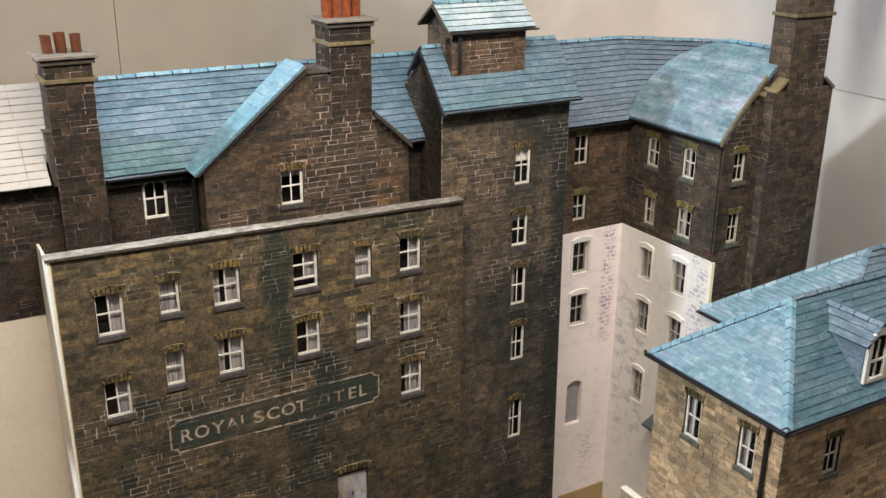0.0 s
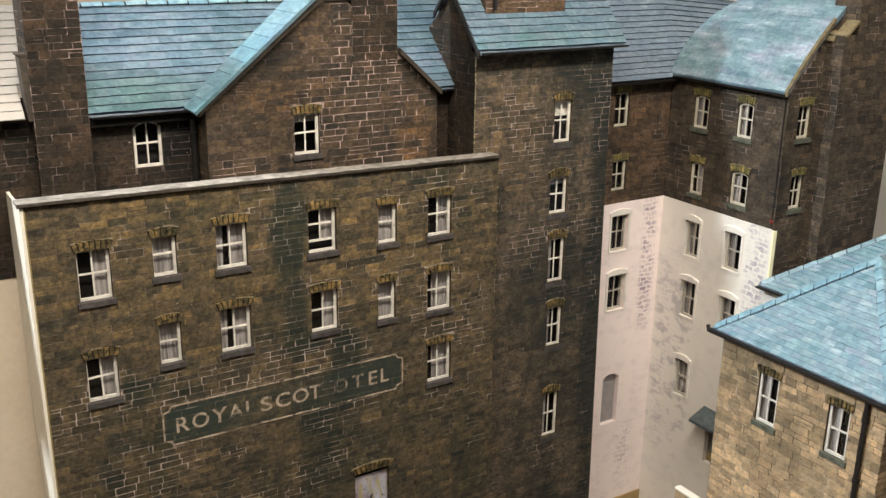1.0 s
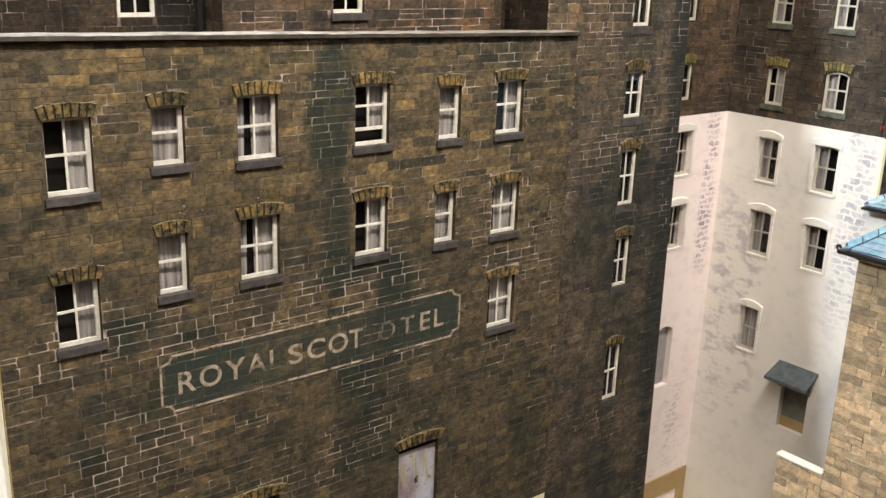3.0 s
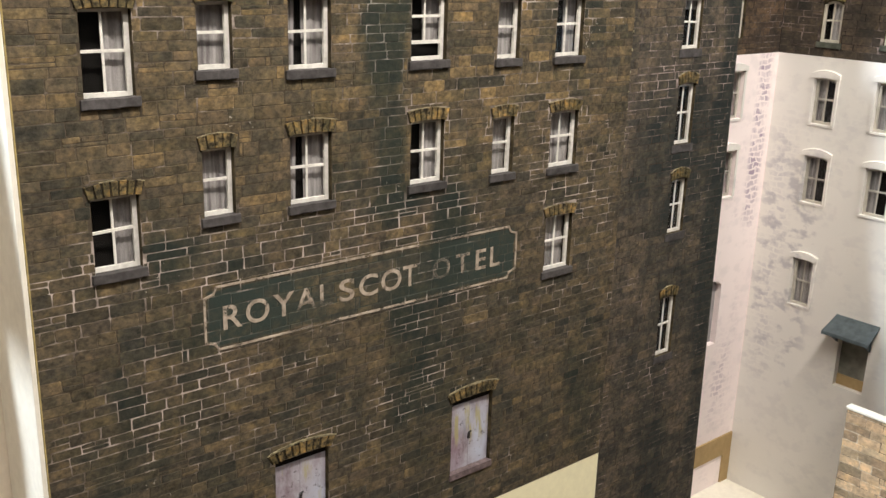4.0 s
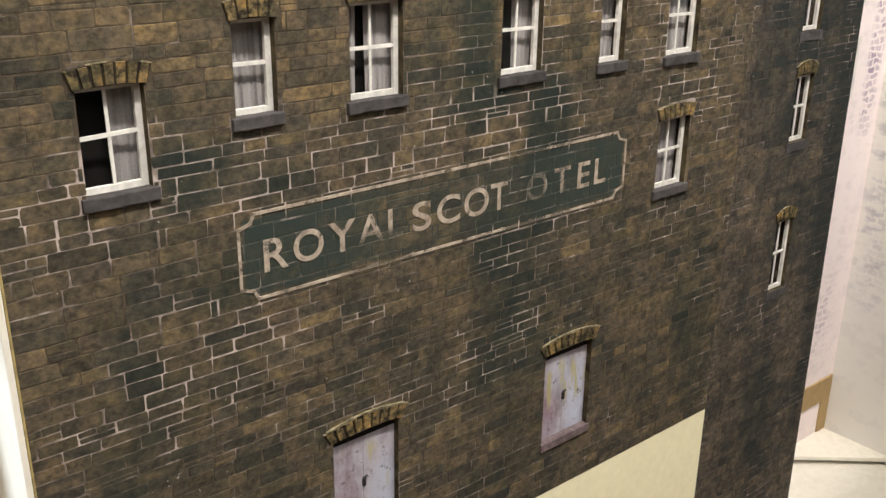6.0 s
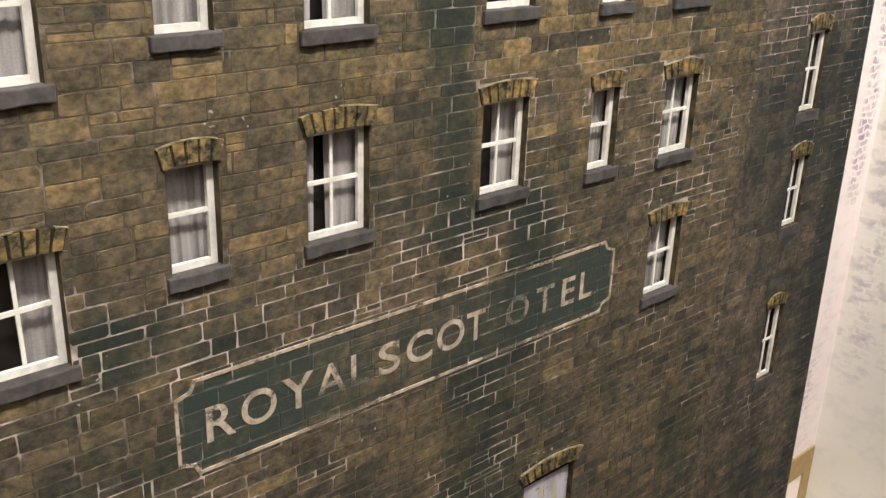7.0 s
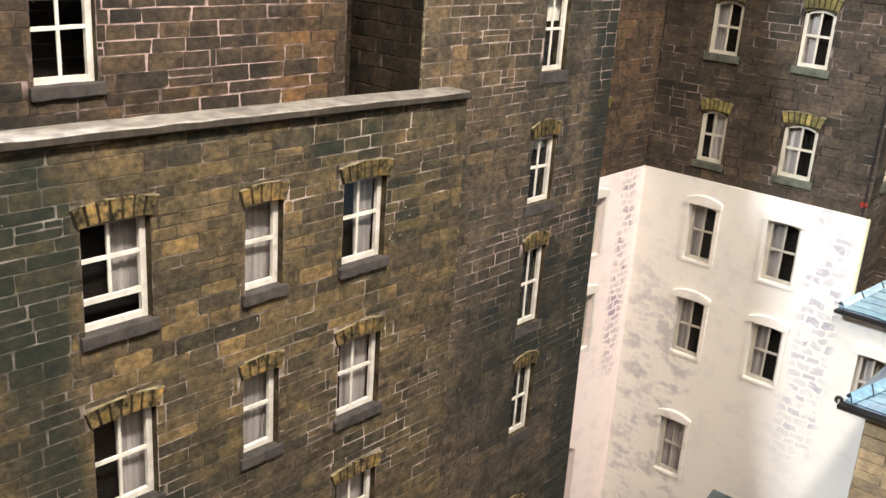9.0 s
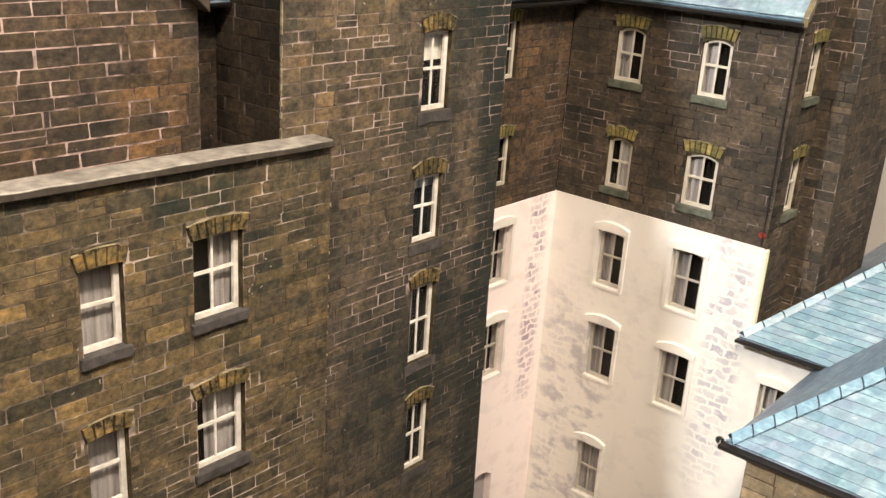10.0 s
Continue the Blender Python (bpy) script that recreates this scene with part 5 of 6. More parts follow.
# the shade below the eaves is put into these stones' dark tones
stonework(wall_b, BW, courses(0.2715, 0.346, lambda z: (0.0, 0.304), opening(b_win, False, False), 21), STONE_SOOT_SHADE, 22)
window(rng, BW, b_win, "four", "none", rise=0.003, arch=False, seed=160, sill=None, recess=0.0009)
s = Soup()
s.box(-0.02, 0.30, 0.5624, 0.5670, 0.0, 0.2715)
part("bare_card_wall", s, BEIGE, rng, "bare beige card below the printed stone")
s = Soup()
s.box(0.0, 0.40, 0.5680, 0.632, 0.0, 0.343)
part("core", s, DARK, rng, "black box standing in for the unlit inside")
EAVE_Y, EAVE_Z, RDG_Y, RDG_Z = 0.5555, 0.3450, 0.600, 0.3898
up = (0, RDG_Y - EAVE_Y, RDG_Z - EAVE_Z)
LEN = math.hypot(up[1], up[2])
s = Soup()
s.prism([(0.1055, EAVE_Y, EAVE_Z - 0.0012), (0.1055, RDG_Y, RDG_Z - 0.0012), (0.1055, 2 * RDG_Y - EAVE_Y, EAVE_Z - 0.0012)], (0.2945, 0, 0))
roof_b = part("roof", s, SLATE_DIM, rng, "blue-grey slate roof")
b_slates = slates(slope((0.1055, EAVE_Y, EAVE_Z), (0.4, EAVE_Y, EAVE_Z), up), lambda v: (0, 0.2945), LEN, 31)
slate_field(roof_b, b_slates[290:], SLATE, "blue-green slates in straight courses", most=0)
ridge_tiles(roof_b, (0.1055, RDG_Y, RDG_Z + 0.0008), (0.40, RDG_Y, RDG_Z + 0.0012), 32)
gutter(rng, (0.107, EAVE_Y - 0.0006, EAVE_Z - 0.0012), (0.151, EAVE_Y - 0.0006, EAVE_Z - 0.0012), (0, -1, 0))
gutter(rng, (0.2835, EAVE_Y - 0.0006, EAVE_Z - 0.0012), (0.301, EAVE_Y - 0.0006, EAVE_Z - 0.0012), (0, -1, 0))
# black strip stands in for the shadow beneath the eaves
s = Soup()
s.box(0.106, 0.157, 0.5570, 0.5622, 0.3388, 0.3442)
part("eaves_board", s, DARK, rng, "black strip painting the shade under the eaves")
# this pipe is made thicker to take in the shadow beside it
downpipe(rng, (0.1544, 0.5586, 0.343), 0.3068, 0.0017)

downpipe(rng, (0.2900, 0.5592, 0.3430), 0.3068, 0.0014)

# the cross gable
GY = 0.5455
GF = facing_front(GY)
g_win = (0.2012, 0.2150, 0.3180, 0.3388)
GX0, GX1, GE0, GE1, GAP0, GAP1, GTOP = 0.1565, 0.2845, 0.3470, 0.3455, 0.2150, 0.2280, 0.3960
gspan = lambda z: (GX0 if z <= GE0 else GX0 + (GAP0 - GX0) * (z - GE0) / (GTOP - GE0), GX1 if z <= GE1 else GX1 + (GAP1 - GX1) * (z - GE1) / (GTOP - GE1))
s = Soup()
panel(s, GF, GX0, GX1, 0.3030, GE1, -0.005, 0.0, [g_win])
s.prism([GF.p(GX0, GE1), GF.p(GX1, GE1), GF.p(GAP1, GTOP), GF.p(GAP0, GTOP), GF.p(GX0, GE0)], (0, 0.005, 0))
s.box(GX0 + 0.0002, GX0 + 0.004, GY + 0.005, 0.562, 0.303, 0.3445)
s.box(GX1 - 0.004, GX1 - 0.0002, GY + 0.005, 0.562, 0.303, 0.341)
gable = part("gable_wall", s, (MORTAR_GABLE, REVEAL), rng, "dark stone gable wall")
g_near, g_far = split(courses(0.3055, GTOP, gspan, opening(g_win), 41), 250, 0.19, 0.29, 0.30, 0.375)
stonework(gable, GF, g_far, STONE_DARK, 42, most=0)
stonework(gable, facing_left(GX0), courses(0.3055, 0.3455, lambda z: (-0.562, -GY), [], 43), STONE_DARK, 44, most=0)
window(rng, GF, g_win, "four", "short", seed=161)
lw = Vector((GAP0 + 0.002 - (GX0 - 0.0062), 0, GTOP + 0.0022 - (GE0 - 0.0034)))
e0 = Vector((GX0 - 0.0062, 0.5395, GE0 - 0.0034))
s = Soup()
topz = e0.z + lw.z
loop = [e0, e0 + lw, Vector((e0.x + lw.x, 0.5680, topz)), Vector((e0.x, 0.5590, e0.z))]
nrm = Vector((-lw.z, 0, lw.x)).normalized()
s.prism(loop, nrm * 0.0016)
g_roof = part("gable_roof", s, SLATE, rng, "pale blue slate slope of the gable")
pos = lambda u, v, h: e0 + Vector((0, 1, 0)) * u + lw.normalized() * v + nrm * (h + 0.0016)
glen = lw.length
slate_field(g_roof, slates(pos, lambda v: (0.0, 0.0195 + 0.009 * v / glen), glen, 45, wide=0.021, course=0.0085, thick=0.0003), RIDGE, "broad pale blue slates", SLATE)
s = Soup()
s.prism([GF.p(GX0 - 0.0045, GE0 - 0.005, 0.0002), GF.p(GX0 - 0.0045, GE0 - 0.002, 0.0002), GF.p(GAP0 + 0.002, GTOP + 0.0012, 0.0002), GF.p(GAP0 + 0.002, GTOP - 0.0022, 0.0002)], (0, -0.0035, 0))
part("barge_board", s, TIMBER, rng, "dark barge board", bevel=0.0003)
s = Soup()
CX = 0.2600
CZ = GE1 + (GX1 - CX) / (GX1 - GAP1) * (GTOP - GE1)
s.prism([GF.p(GX1 + 0.0008, GE1 - 0.0022, 0.0005), GF.p(GX1 + 0.0008, GE1 + 0.0008, 0.0005), GF.p(CX, CZ + 0.0016, 0.0005), GF.p(CX, CZ - 0.0014, 0.0005)], (0, -0.0036, 0))
s.prism([(GX1 + 0.003, GY + 0.002, GE1 - 0.001), (CX, GY + 0.002, CZ + 0.0012), (CX, 0.585, CZ + 0.0012), (GX1 + 0.003, 0.557, GE1 - 0.001)], (0.0008, 0, 0.0008))
part("barge_board", s, TIMBER, rng, "dark barge board", bevel=0.0003)
s = Soup()
s.box(GAP0 + 0.004, 0.2345, GY - 0.0012, 0.5665, GTOP - 0.0026, GTOP - 0.0008)
part("gable_cap", s, SILL, rng, "grey flat cap beside the chimney", bevel=0.0003)
chimney_stack(rng, 0.2340, 0.2600, 0.5452, 0.5660, 0.3640, 0.4180, 51, STONE_SOOT_SHADE, MORTAR_DARK, string=0.4078, pots=((0.2372, 0.555, 0.0031, 0.013, -0.05), (0.2430, 0.5565, 0.0031, 0.013, -0.04), (0.2490, 0.555, 0.0031, 0.013, -0.03), (0.2555, 0.556, 0.0031, 0.013, 0.02)))
chimney_stack(rng, 0.0822, 0.1058, 0.5555, 0.5760, 0.300, 0.4068, 55, STONE_SOOT_SHADE, MORTAR_DARK, string=0.3975, pots=((0.0868, 0.566, 0.0028, 0.0092, -0.06), (0.0937, 0.567, 0.0030, 0.0102, -0.05), (0.1010, 0.566, 0.0028, 0.0092, -0.02)), clay=POT_BROWN)
s = Soup()
s.prism([(0.0800, 0.5550, 0.3440), (0.0820, 0.5550, 0.3440), (0.0820, 0.5550, 0.3720), (0.0788, 0.5550, 0.3720)], (0, 0.009, 0))
s.prism([(0.0785, 0.5548, 0.3722), (0.0822, 0.5548, 0.3722), (0.0822, 0.5548, 0.3736), (0.0775, 0.5548, 0.3736)], (0, 0.008, 0))
part("chimney_shoulder", s, TIMBER, rng, "narrow grey verge strip beside the chimney", bevel=0.0002)

white_house = thing("unfinished_white_model", (0.03, 0.59, 0.2715), "unfinished white card house roof scribed with slate lines", "model building")
s = Soup()
s.prism([(-0.06, 0.5535, 0.3455), (-0.06, 0.600, 0.3900), (-0.06, 0.648, 0.3455)], (0.1385, 0, 0))
s.prism([(0.0784, 0.5640, 0.3554), (0.0784, 0.600, 0.3899), (0.0784, 0.648, 0.3454)], (0.014, 0, 0))
w_roof = part("roof", s, COPING, white_house, "white card roof")
wl = math.hypot(0.0465, 0.0465)
w_plane = slope((-0.06, 0.5535, 0.3458), (0.0785, 0.5535, 0.3458), (0, 0.0465, 0.0445))
for k, w_span in enumerate((lambda v: (0, 0.128), lambda v: (0.128, 0.1385 if v < 0.3 * wl else 0.1525))):
    slate_field(w_roof, slates(w_plane, w_span, wl, 61 + k, wide=0.5, course=0.0048, thick=0.0002, gap=0.00022), WHITE_ROOF, "scribed white card strips", COPING, 1)

# ---- the tower ----
tower = thing("model_tower", (0.348, 0.55, 0.0), "tall narrow card model stone tower with slate roof and rooftop hut", "model building")
TF = facing_front(0.535)
TX0, TX1, TTOP = 0.3020, 0.3983, 0.3645
foot = lambda z: TX1 + 0.0050 * max(0.0, 1 - z / 0.30)
TW = [((0.3572, 0.3695, 0.3112, 0.3352), "blind"), ((0.3563, 0.3692, 0.2685, 0.2903), "short"), ((0.3575, 0.3695, 0.2255, 0.2528), "left"), ((0.3588, 0.3702, 0.1832, 0.2088), "left"), ((0.3590, 0.3707, 0.1208, 0.1508), "left")]
s = Soup()
panel(s, TF, TX0, TX1, 0.0, TTOP, -0.005, 0.0, [w[0] for w in TW])
s.prism([TF.p(TX1, 0.0), TF.p(foot(0), 0.0), TF.p(TX1, 0.30)], (0, 0.0048, 0))
t_wall = part("front_wall", s, (MORTAR_TOWER, REVEAL), tower, "tall dark brown stone front wall")
t_near, t_far = split(courses(0.0, TTOP, lambda z: (TX0, foot(z)), sum([opening(w[0], True, False) for w in TW], []), 71), 300, TX0, TX1 + 0.001, 0.215, 0.345)
stonework(t_wall, TF, t_far, STONE_TOWER, 72, most=0)
s = Soup()
TRY, TRZ = 0.5575, 0.4010
s.prism([(TX0 + 0.0002, 0.5401, 0.28), (TX0 + 0.0002, 0.5401, 0.3680), (TX0 + 0.0002, TRY, TRZ - 0.009), (TX0 + 0.0002, TRY, TRZ - 0.003), (TX0 + 0.0002, 0.5930, 0.3660), (TX0 + 0.0002, 0.5930, 0.28)], (0.005, 0, 0))
side = part("side_wall", s, MORTAR_FAINT, tower, "grey-brown stone gable side wall")
tspan = lambda z: (-0.5930 if z <= 0.3660 else -(0.5930 - (z - 0.3660) / (TRZ - 0.002 - 0.3660) * (0.5930 - TRY)), -0.5352 if z <= 0.3665 else -(0.5352 + (z - 0.3665) / (TRZ - 0.002 - 0.3665) * (TRY - 0.5352)))
# side wall takes the darkest stone, well below the front's tone
stonework(side, facing_left(TX0), courses(0.3050, TRZ - 0.004, tspan, [], 73, (0.0036, 0.0052), (0.0055, 0.012)), STONE_SOOT_SHADE, 74)
s = Soup()
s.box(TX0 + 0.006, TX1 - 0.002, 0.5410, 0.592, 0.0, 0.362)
part("core", s, DARK, tower, "black box standing in for the unlit inside")
s = Soup()
s.box(TX1 - 0.0052, TX1 - 0.0002, 0.5401, 0.5600, 0.0, 0.3660)
part("far_side_wall", s, MORTAR_DARK, tower, "plain dark far side wall")
for k, (r, cur) in enumerate(TW):
    window(tower, TF, r, "four", cur, seed=170 + k, sill="flush", arch_rise=0.0020)
s = Soup()
chips, z = random.Random(78), 0.3010
while z < 0.3620:
    run = chips.choice((0.0005, 0.0011, 0.0024, 0.0061)) * chips.uniform(0.6, 1.4)
    s.box(TX0 - 0.00015, TX0 + chips.uniform(0.00004, 0.00022), 0.5344, 0.5351, z, z + run)
    z += run + chips.choice((0.0003, 0.0009, 0.0030)) * chips.uniform(0.6, 1.4)
part("corner_edge", s, CHIPPED, tower, "chipped pale card edge at the corner", kind="stuff")
s, z = Soup(), 0.2300
while z < 0.3060:
    run = chips.uniform(0.0003, 0.0014)
    s.box(HX1 - chips.uniform(0.0001, 0.00025), HX1 + 0.00005, 0.5277, 0.5281, z, z + run)
    z += run + chips.uniform(0.002, 0.014)
part("chipped_corner", s, CHIPPED, hotel, "chipped pale card edge at the corner", kind="stuff")
TE_Y, TE_Z = 0.5275, 0.3672
s = Soup()
s.prism([(0.2992, TE_Y, TE_Z - 0.0010), (0.2992, TRY, TRZ - 0.001), (0.2992, 0.5725, TRZ - 0.001 - 0.0125 * 1.046), (0.2992, 0.5725, TRZ - 0.003 - 0.0125 * 1.046), (0.2992, TRY, TRZ - 0.003), (0.2992, TE_Y, TE_Z - 0.0026)], (0.1010, 0, 0))
t_roof = part("roof", s, SLATE_DIM, tower, "blue-green slate roof")
tup = (0, TRY - TE_Y, TRZ - TE_Z)
t_slates = slates(slope((0.2988, TE_Y, TE_Z), (0.4008, TE_Y, TE_Z), tup), lambda v: (0, 0.1020), math.hypot(tup[1], tup[2]), 75, course=0.0052)
ridge_tiles(t_roof, (0.2992, TRY, TRZ + 0.0006), (0.4003, TRY, TRZ + 0.0006), 76)
gutter(tower, (0.3008, TE_Y - 0.0004, TE_Z - 0.0012), (0.4018, TE_Y - 0.0004, TE_Z - 0.0012), (0, -1, 0))
s = Soup()
for y_end in (TE_Y - 0.001, 0.5725):
    z_end = TRZ - abs(y_end - TRY) * (TRZ - TE_Z) / (TRY - TE_Y)
    s.prism([(0.2980, y_end, z_end - 0.0030), (0.2980, y_end, z_end - 0.0002), (0.2980, TRY, TRZ + 0.0004), (0.2980, TRY, TRZ - 0.0028)], (0.0012, 0, 0))
part("barge_board", s, GUTTER, tower, "black barge boards on the gable")
hut = thing("rooftop_hut", (0.338, 0.56, 0.385), "small brown stone rooftop hut with pale slate roof", "model building")
PX0, PX1, PY0, PY1, PZ0, PZ1 = 0.3130, 0.3665, 0.5425, 0.5730, 0.3790, 0.4120
s = Soup()
s.box(PX0, PX1, PY0, PY1, PZ0, PZ1)
s.prism([(PX0, PY0, PZ1), (PX0, PY1, PZ1), (PX0, (PY0 + PY1) / 2, PZ1 + 0.0122)], (0.005, 0, 0))
h_wall = part("wall", s, MORTAR_DARK, hut, "brown stone hut walls")
stonework(h_wall, facing_front(PY0), courses(PZ0 + 0.002, PZ1, lambda z: (PX0, PX1), [], 81), STONE_BROWN, 82)
hm = (PY0 + PY1) / 2
hspan = lambda z: (-PY1, -PY0) if z <= PZ1 else (-(PY1 - (z - PZ1) / 0.0115 * (PY1 - hm)), -(PY0 + (z - PZ1) / 0.0115 * (hm - PY0)))
stonework(h_wall, facing_left(PX0), courses(PZ0 + 0.002, PZ1 + 0.009, hspan, [], 83), STONE_DARK, 84)
hup = (0, hm - (PY0 - 0.0045), 0.0150)
s = Soup()
s.prism([(0.3085, PY0 - 0.0045, PZ1 - 0.0005), (0.3085, hm, PZ1 + 0.0140), (0.3085, PY1 + 0.0020, PZ1 + 0.0017), (0.3085, PY1 + 0.0020, PZ1 + 0.0002), (0.3085, hm, PZ1 + 0.0123), (0.3085, PY0 - 0.0045, PZ1 - 0.0020)], (0.0620, 0, 0))
h_roof = part("roof", s, TIMBER, hut, "pale slate roof")
slate_field(h_roof, slates(slope((0.3080, PY0 - 0.0048, PZ1), (0.3712, PY0 - 0.0048, PZ1), hup), lambda v: (0, 0.0632), math.hypot(hup[1], hup[2]) + 0.0003, 85, wide=0.009, course=0.0052), SLATE_WHITE, "pale blue slates")
ridge_tiles(h_roof, (0.3082, hm, PZ1 + 0.0157), (0.3700, hm, PZ1 + 0.0157), 86)
s = Soup()
for sg, run, drop in ((-1, 0.005, 0.0), (1, 0.0022, -0.0021)):
    s.prism([(0.3070, hm + sg * (hm - PY0 + run), PZ1 - 0.0022 - drop), (0.3070, hm + sg * (hm - PY0 + run), PZ1 - drop), (0.3070, hm, PZ1 + 0.0150), (0.3070, hm, PZ1 + 0.0128)], (0.0016, 0, 0))
part("barge_board", s, TIMBER, hut, "grey barge boards", bevel=0.0002)
gutter(hut, (0.3090, PY0 - 0.0046, PZ1 - 0.0008), (0.3730, PY0 - 0.0046, PZ1 - 0.0008), (0, -1, 0), 0.0011)
s = Soup()
s.tube((PX0 + 0.0048, PY0 - 0.0014, 0.3865), (PX0 + 0.0048, PY0 - 0.0014, PZ1 - 0.001), 0.0013, 8)
part("downpipe", s, GUTTER, hut, "black rainwater pipe")

# ---- the rear wing round the yard ----
wing = thing("model_rear_wing", (0.47, 0.56, 0.0), "card model rear wing, dark stone above bare white card", "model building")
DF, EF = facing_front(0.557), facing_left(0.470)
WHITE_Z, WTOP = 0.2608, 0.3412
DW = [((0.4222, 0.4340, 0.3110, 0.3322), "none"), ((0.4235, 0.4352, 0.2692, 0.2890), "none")]
DWW = [((0.4250, 0.4395, 0.2280, 0.2528), "none"), ((0.4255, 0.4402, 0.1862, 0.2115), "none")]
D_DOOR = (0.4272, 0.4415, 0.1010, 0.1388)
EW = [((-0.5365, -0.5243, 0.3106, 0.3312), "left"), ((-0.5010, -0.4893, 0.3106, 0.3317), "left"), ((-0.5348, -0.5238, 0.2680, 0.2887), "wide"), ((-0.5010, -0.4878, 0.2690, 0.2897), "left")]
EWW = [((-0.5335, -0.5215, 0.2263, 0.2503), "left"), ((-0.5000, -0.4868, 0.2268, 0.2517), "left"), ((-0.5330, -0.5200, 0.1843, 0.2097), "left"), ((-0.4990, -0.4860, 0.1843, 0.2090), "left"), ((-0.5315, -0.5198, 0.1270, 0.1535), "full"), ((-0.4570, -0.4460, 0.1860, 0.2100), "left")]
PORCH = (-0.4995, -0.4830, 0.0895, 0.1165)
s = Soup()
panel(s, DF, TX1, 0.4698, WHITE_Z, WTOP, -0.005, 0.0, [w[0] for w in DW])
d_wall = part("rear_wall", s, (MORTAR_FAINT, REVEAL), wing, "shaded brown stone rear wall")
stonework(d_wall, DF, courses(WHITE_Z, WTOP, lambda z: (TX1, 0.4698), sum([opening(w[0], True, False) for w in DW], []), 91), STONE_BROWN, 92)
s = Soup()
panel(s, DF, TX1, 0.4702, 0.0, WHITE_Z, -0.005, 0.0006, [w[0] for w in DWW] + [D_DOOR])
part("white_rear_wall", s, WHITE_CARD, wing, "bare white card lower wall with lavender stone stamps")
s = Soup()
panel(s, EF, -0.5568, -0.4650, WHITE_Z, WTOP, -0.005, 0.0, [w[0] for w in EW])
e_wall = part("side_wall", s, (MORTAR_WING, REVEAL), wing, "dark brown stone side wall")
stonework(e_wall, EF, courses(WHITE_Z, WTOP, lambda z: (-0.5568, -0.4650), sum([opening(w[0]) for w in EW], []), 93), STONE_WING, 94)
s = Soup()
panel(s, EF, -0.5574, -0.3600, 0.0, 0.2255, -0.005, 0.0006, [w[0] for w in EWW] + [PORCH])
panel(s, EF, -0.5574, -0.4650, 0.2255, WHITE_Z, -0.005, 0.0006, [w[0] for w in EWW])
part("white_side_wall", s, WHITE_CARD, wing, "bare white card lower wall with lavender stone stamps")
for k, (r, cur) in enumerate(DW):
    window(wing, DF, r, "four", cur, seed=180 + k, sill=None, paint=CREAM_PAINT, arch_mat=VOUSSOIR_MOSS)
for k, (r, cur) in enumerate(DWW):
    window(wing, DF, r, "four", cur, rise=0.0015, seed=184 + k, sill="white", arch=False, hood=True, recess=0.0012, paint=DULL_PAINT)
for k, (r, cur) in enumerate(EW):
    window(wing, EF, r, "four", cur, rise=0.0018, seed=190 + k, sill="green", recess=0.0010, paint=CREAM_PAINT, arch_mat=VOUSSOIR_MOSS)
for k, (r, cur) in enumerate(EWW):
    window(wing, EF, r, "four", cur, rise=0.0015, seed=196 + k, sill="white", arch=False, hood=True, recess=0.0012, paint=DULL_PAINT)
s = Soup()
DF.box(s, D_DOOR[0], D_DOOR[1], D_DOOR[2], D_DOOR[3], -0.0045, -0.0030)
blind_head = Soup()
blind_head.loft([[DF.p(u, z, -0.0044), DF.p(u, D_DOOR[3], -0.0044), DF.p(u, D_DOOR[3], 0.0004), DF.p(u, z, 0.0004)] for u, z in head_arc(D_DOOR[0], D_DOOR[1], D_DOOR[3] - 0.0001, 0.003)])
part("doorway_head", blind_head, WHITE_CARD, wing, "white card arched head of the doorway")
part("blind_doorway", s, plain_material("grey_blind_panel", (0.38, 0.36, 0.37), 0.8, 0.2, 0.2, 200, 40), wing, "grey blanked doorway panel")
s = Soup()
s.box(0.4000, 0.4680, 0.5630, 0.62, 0.0, 0.342)
s.box(0.4765, 0.56, 0.4720, 0.62, 0.0, 0.342)
part("core", s, DARK, wing, "black box standing in for the unlit inside")
# gable end towards the viewer, with its chimney breast
NF = facing_front(0.465)
NW = [((0.4800, 0.4910, 0.3142, 0.3338), "left"), ((0.4808, 0.4915, 0.2715, 0.2922), "left")]
NAP = 0.3960
nspan = lambda z: (0.4702, 0.5620) if z <= 0.3420 else (0.4702 + (z - 0.3420) / (NAP - 0.3420) * 0.046, 0.5620 - (z - 0.3420) / (NAP - 0.3420) * 0.046)
s = Soup()
panel(s, NF, 0.4702, 0.5620, 0.0, 0.3420, -0.005, 0.0, [w[0] for w in NW])
s.prism([NF.p(0.4702, 0.3420), NF.p(0.5620, 0.3420), NF.p(0.5162, NAP)], (0, 0.005, 0))
n_wall = part("gable_end", s, (MORTAR_WING, REVEAL), wing, "dark stone gable end")
stonework(n_wall, NF, courses(0.15, NAP - 0.003, nspan, sum([opening(w[0]) for w in NW], []), 95), STONE_WING, 96)
for k, (r, cur) in enumerate(NW):
    window(wing, NF, r, "four", cur, seed=206 + k, sill="green", paint=CREAM_PAINT, arch_mat=VOUSSOIR_MOSS)
breast = chimney_stack(wing, 0.4965, 0.5500, 0.4530, 0.4660, 0.10, 0.3740, 97, STONE_WING, MORTAR_WING, cap=False)
s = Soup()
s.prism([(0.4962, 0.4520, 0.3736), (0.5062, 0.4520, 0.3820), (0.5074, 0.4520, 0.3808), (0.4972, 0.4520, 0.3724)], (0, 0.0085, 0))
part("shoulder_slab", s, STRING, breast, "sloping shoulder slab", bevel=0.0003)
s = Soup()
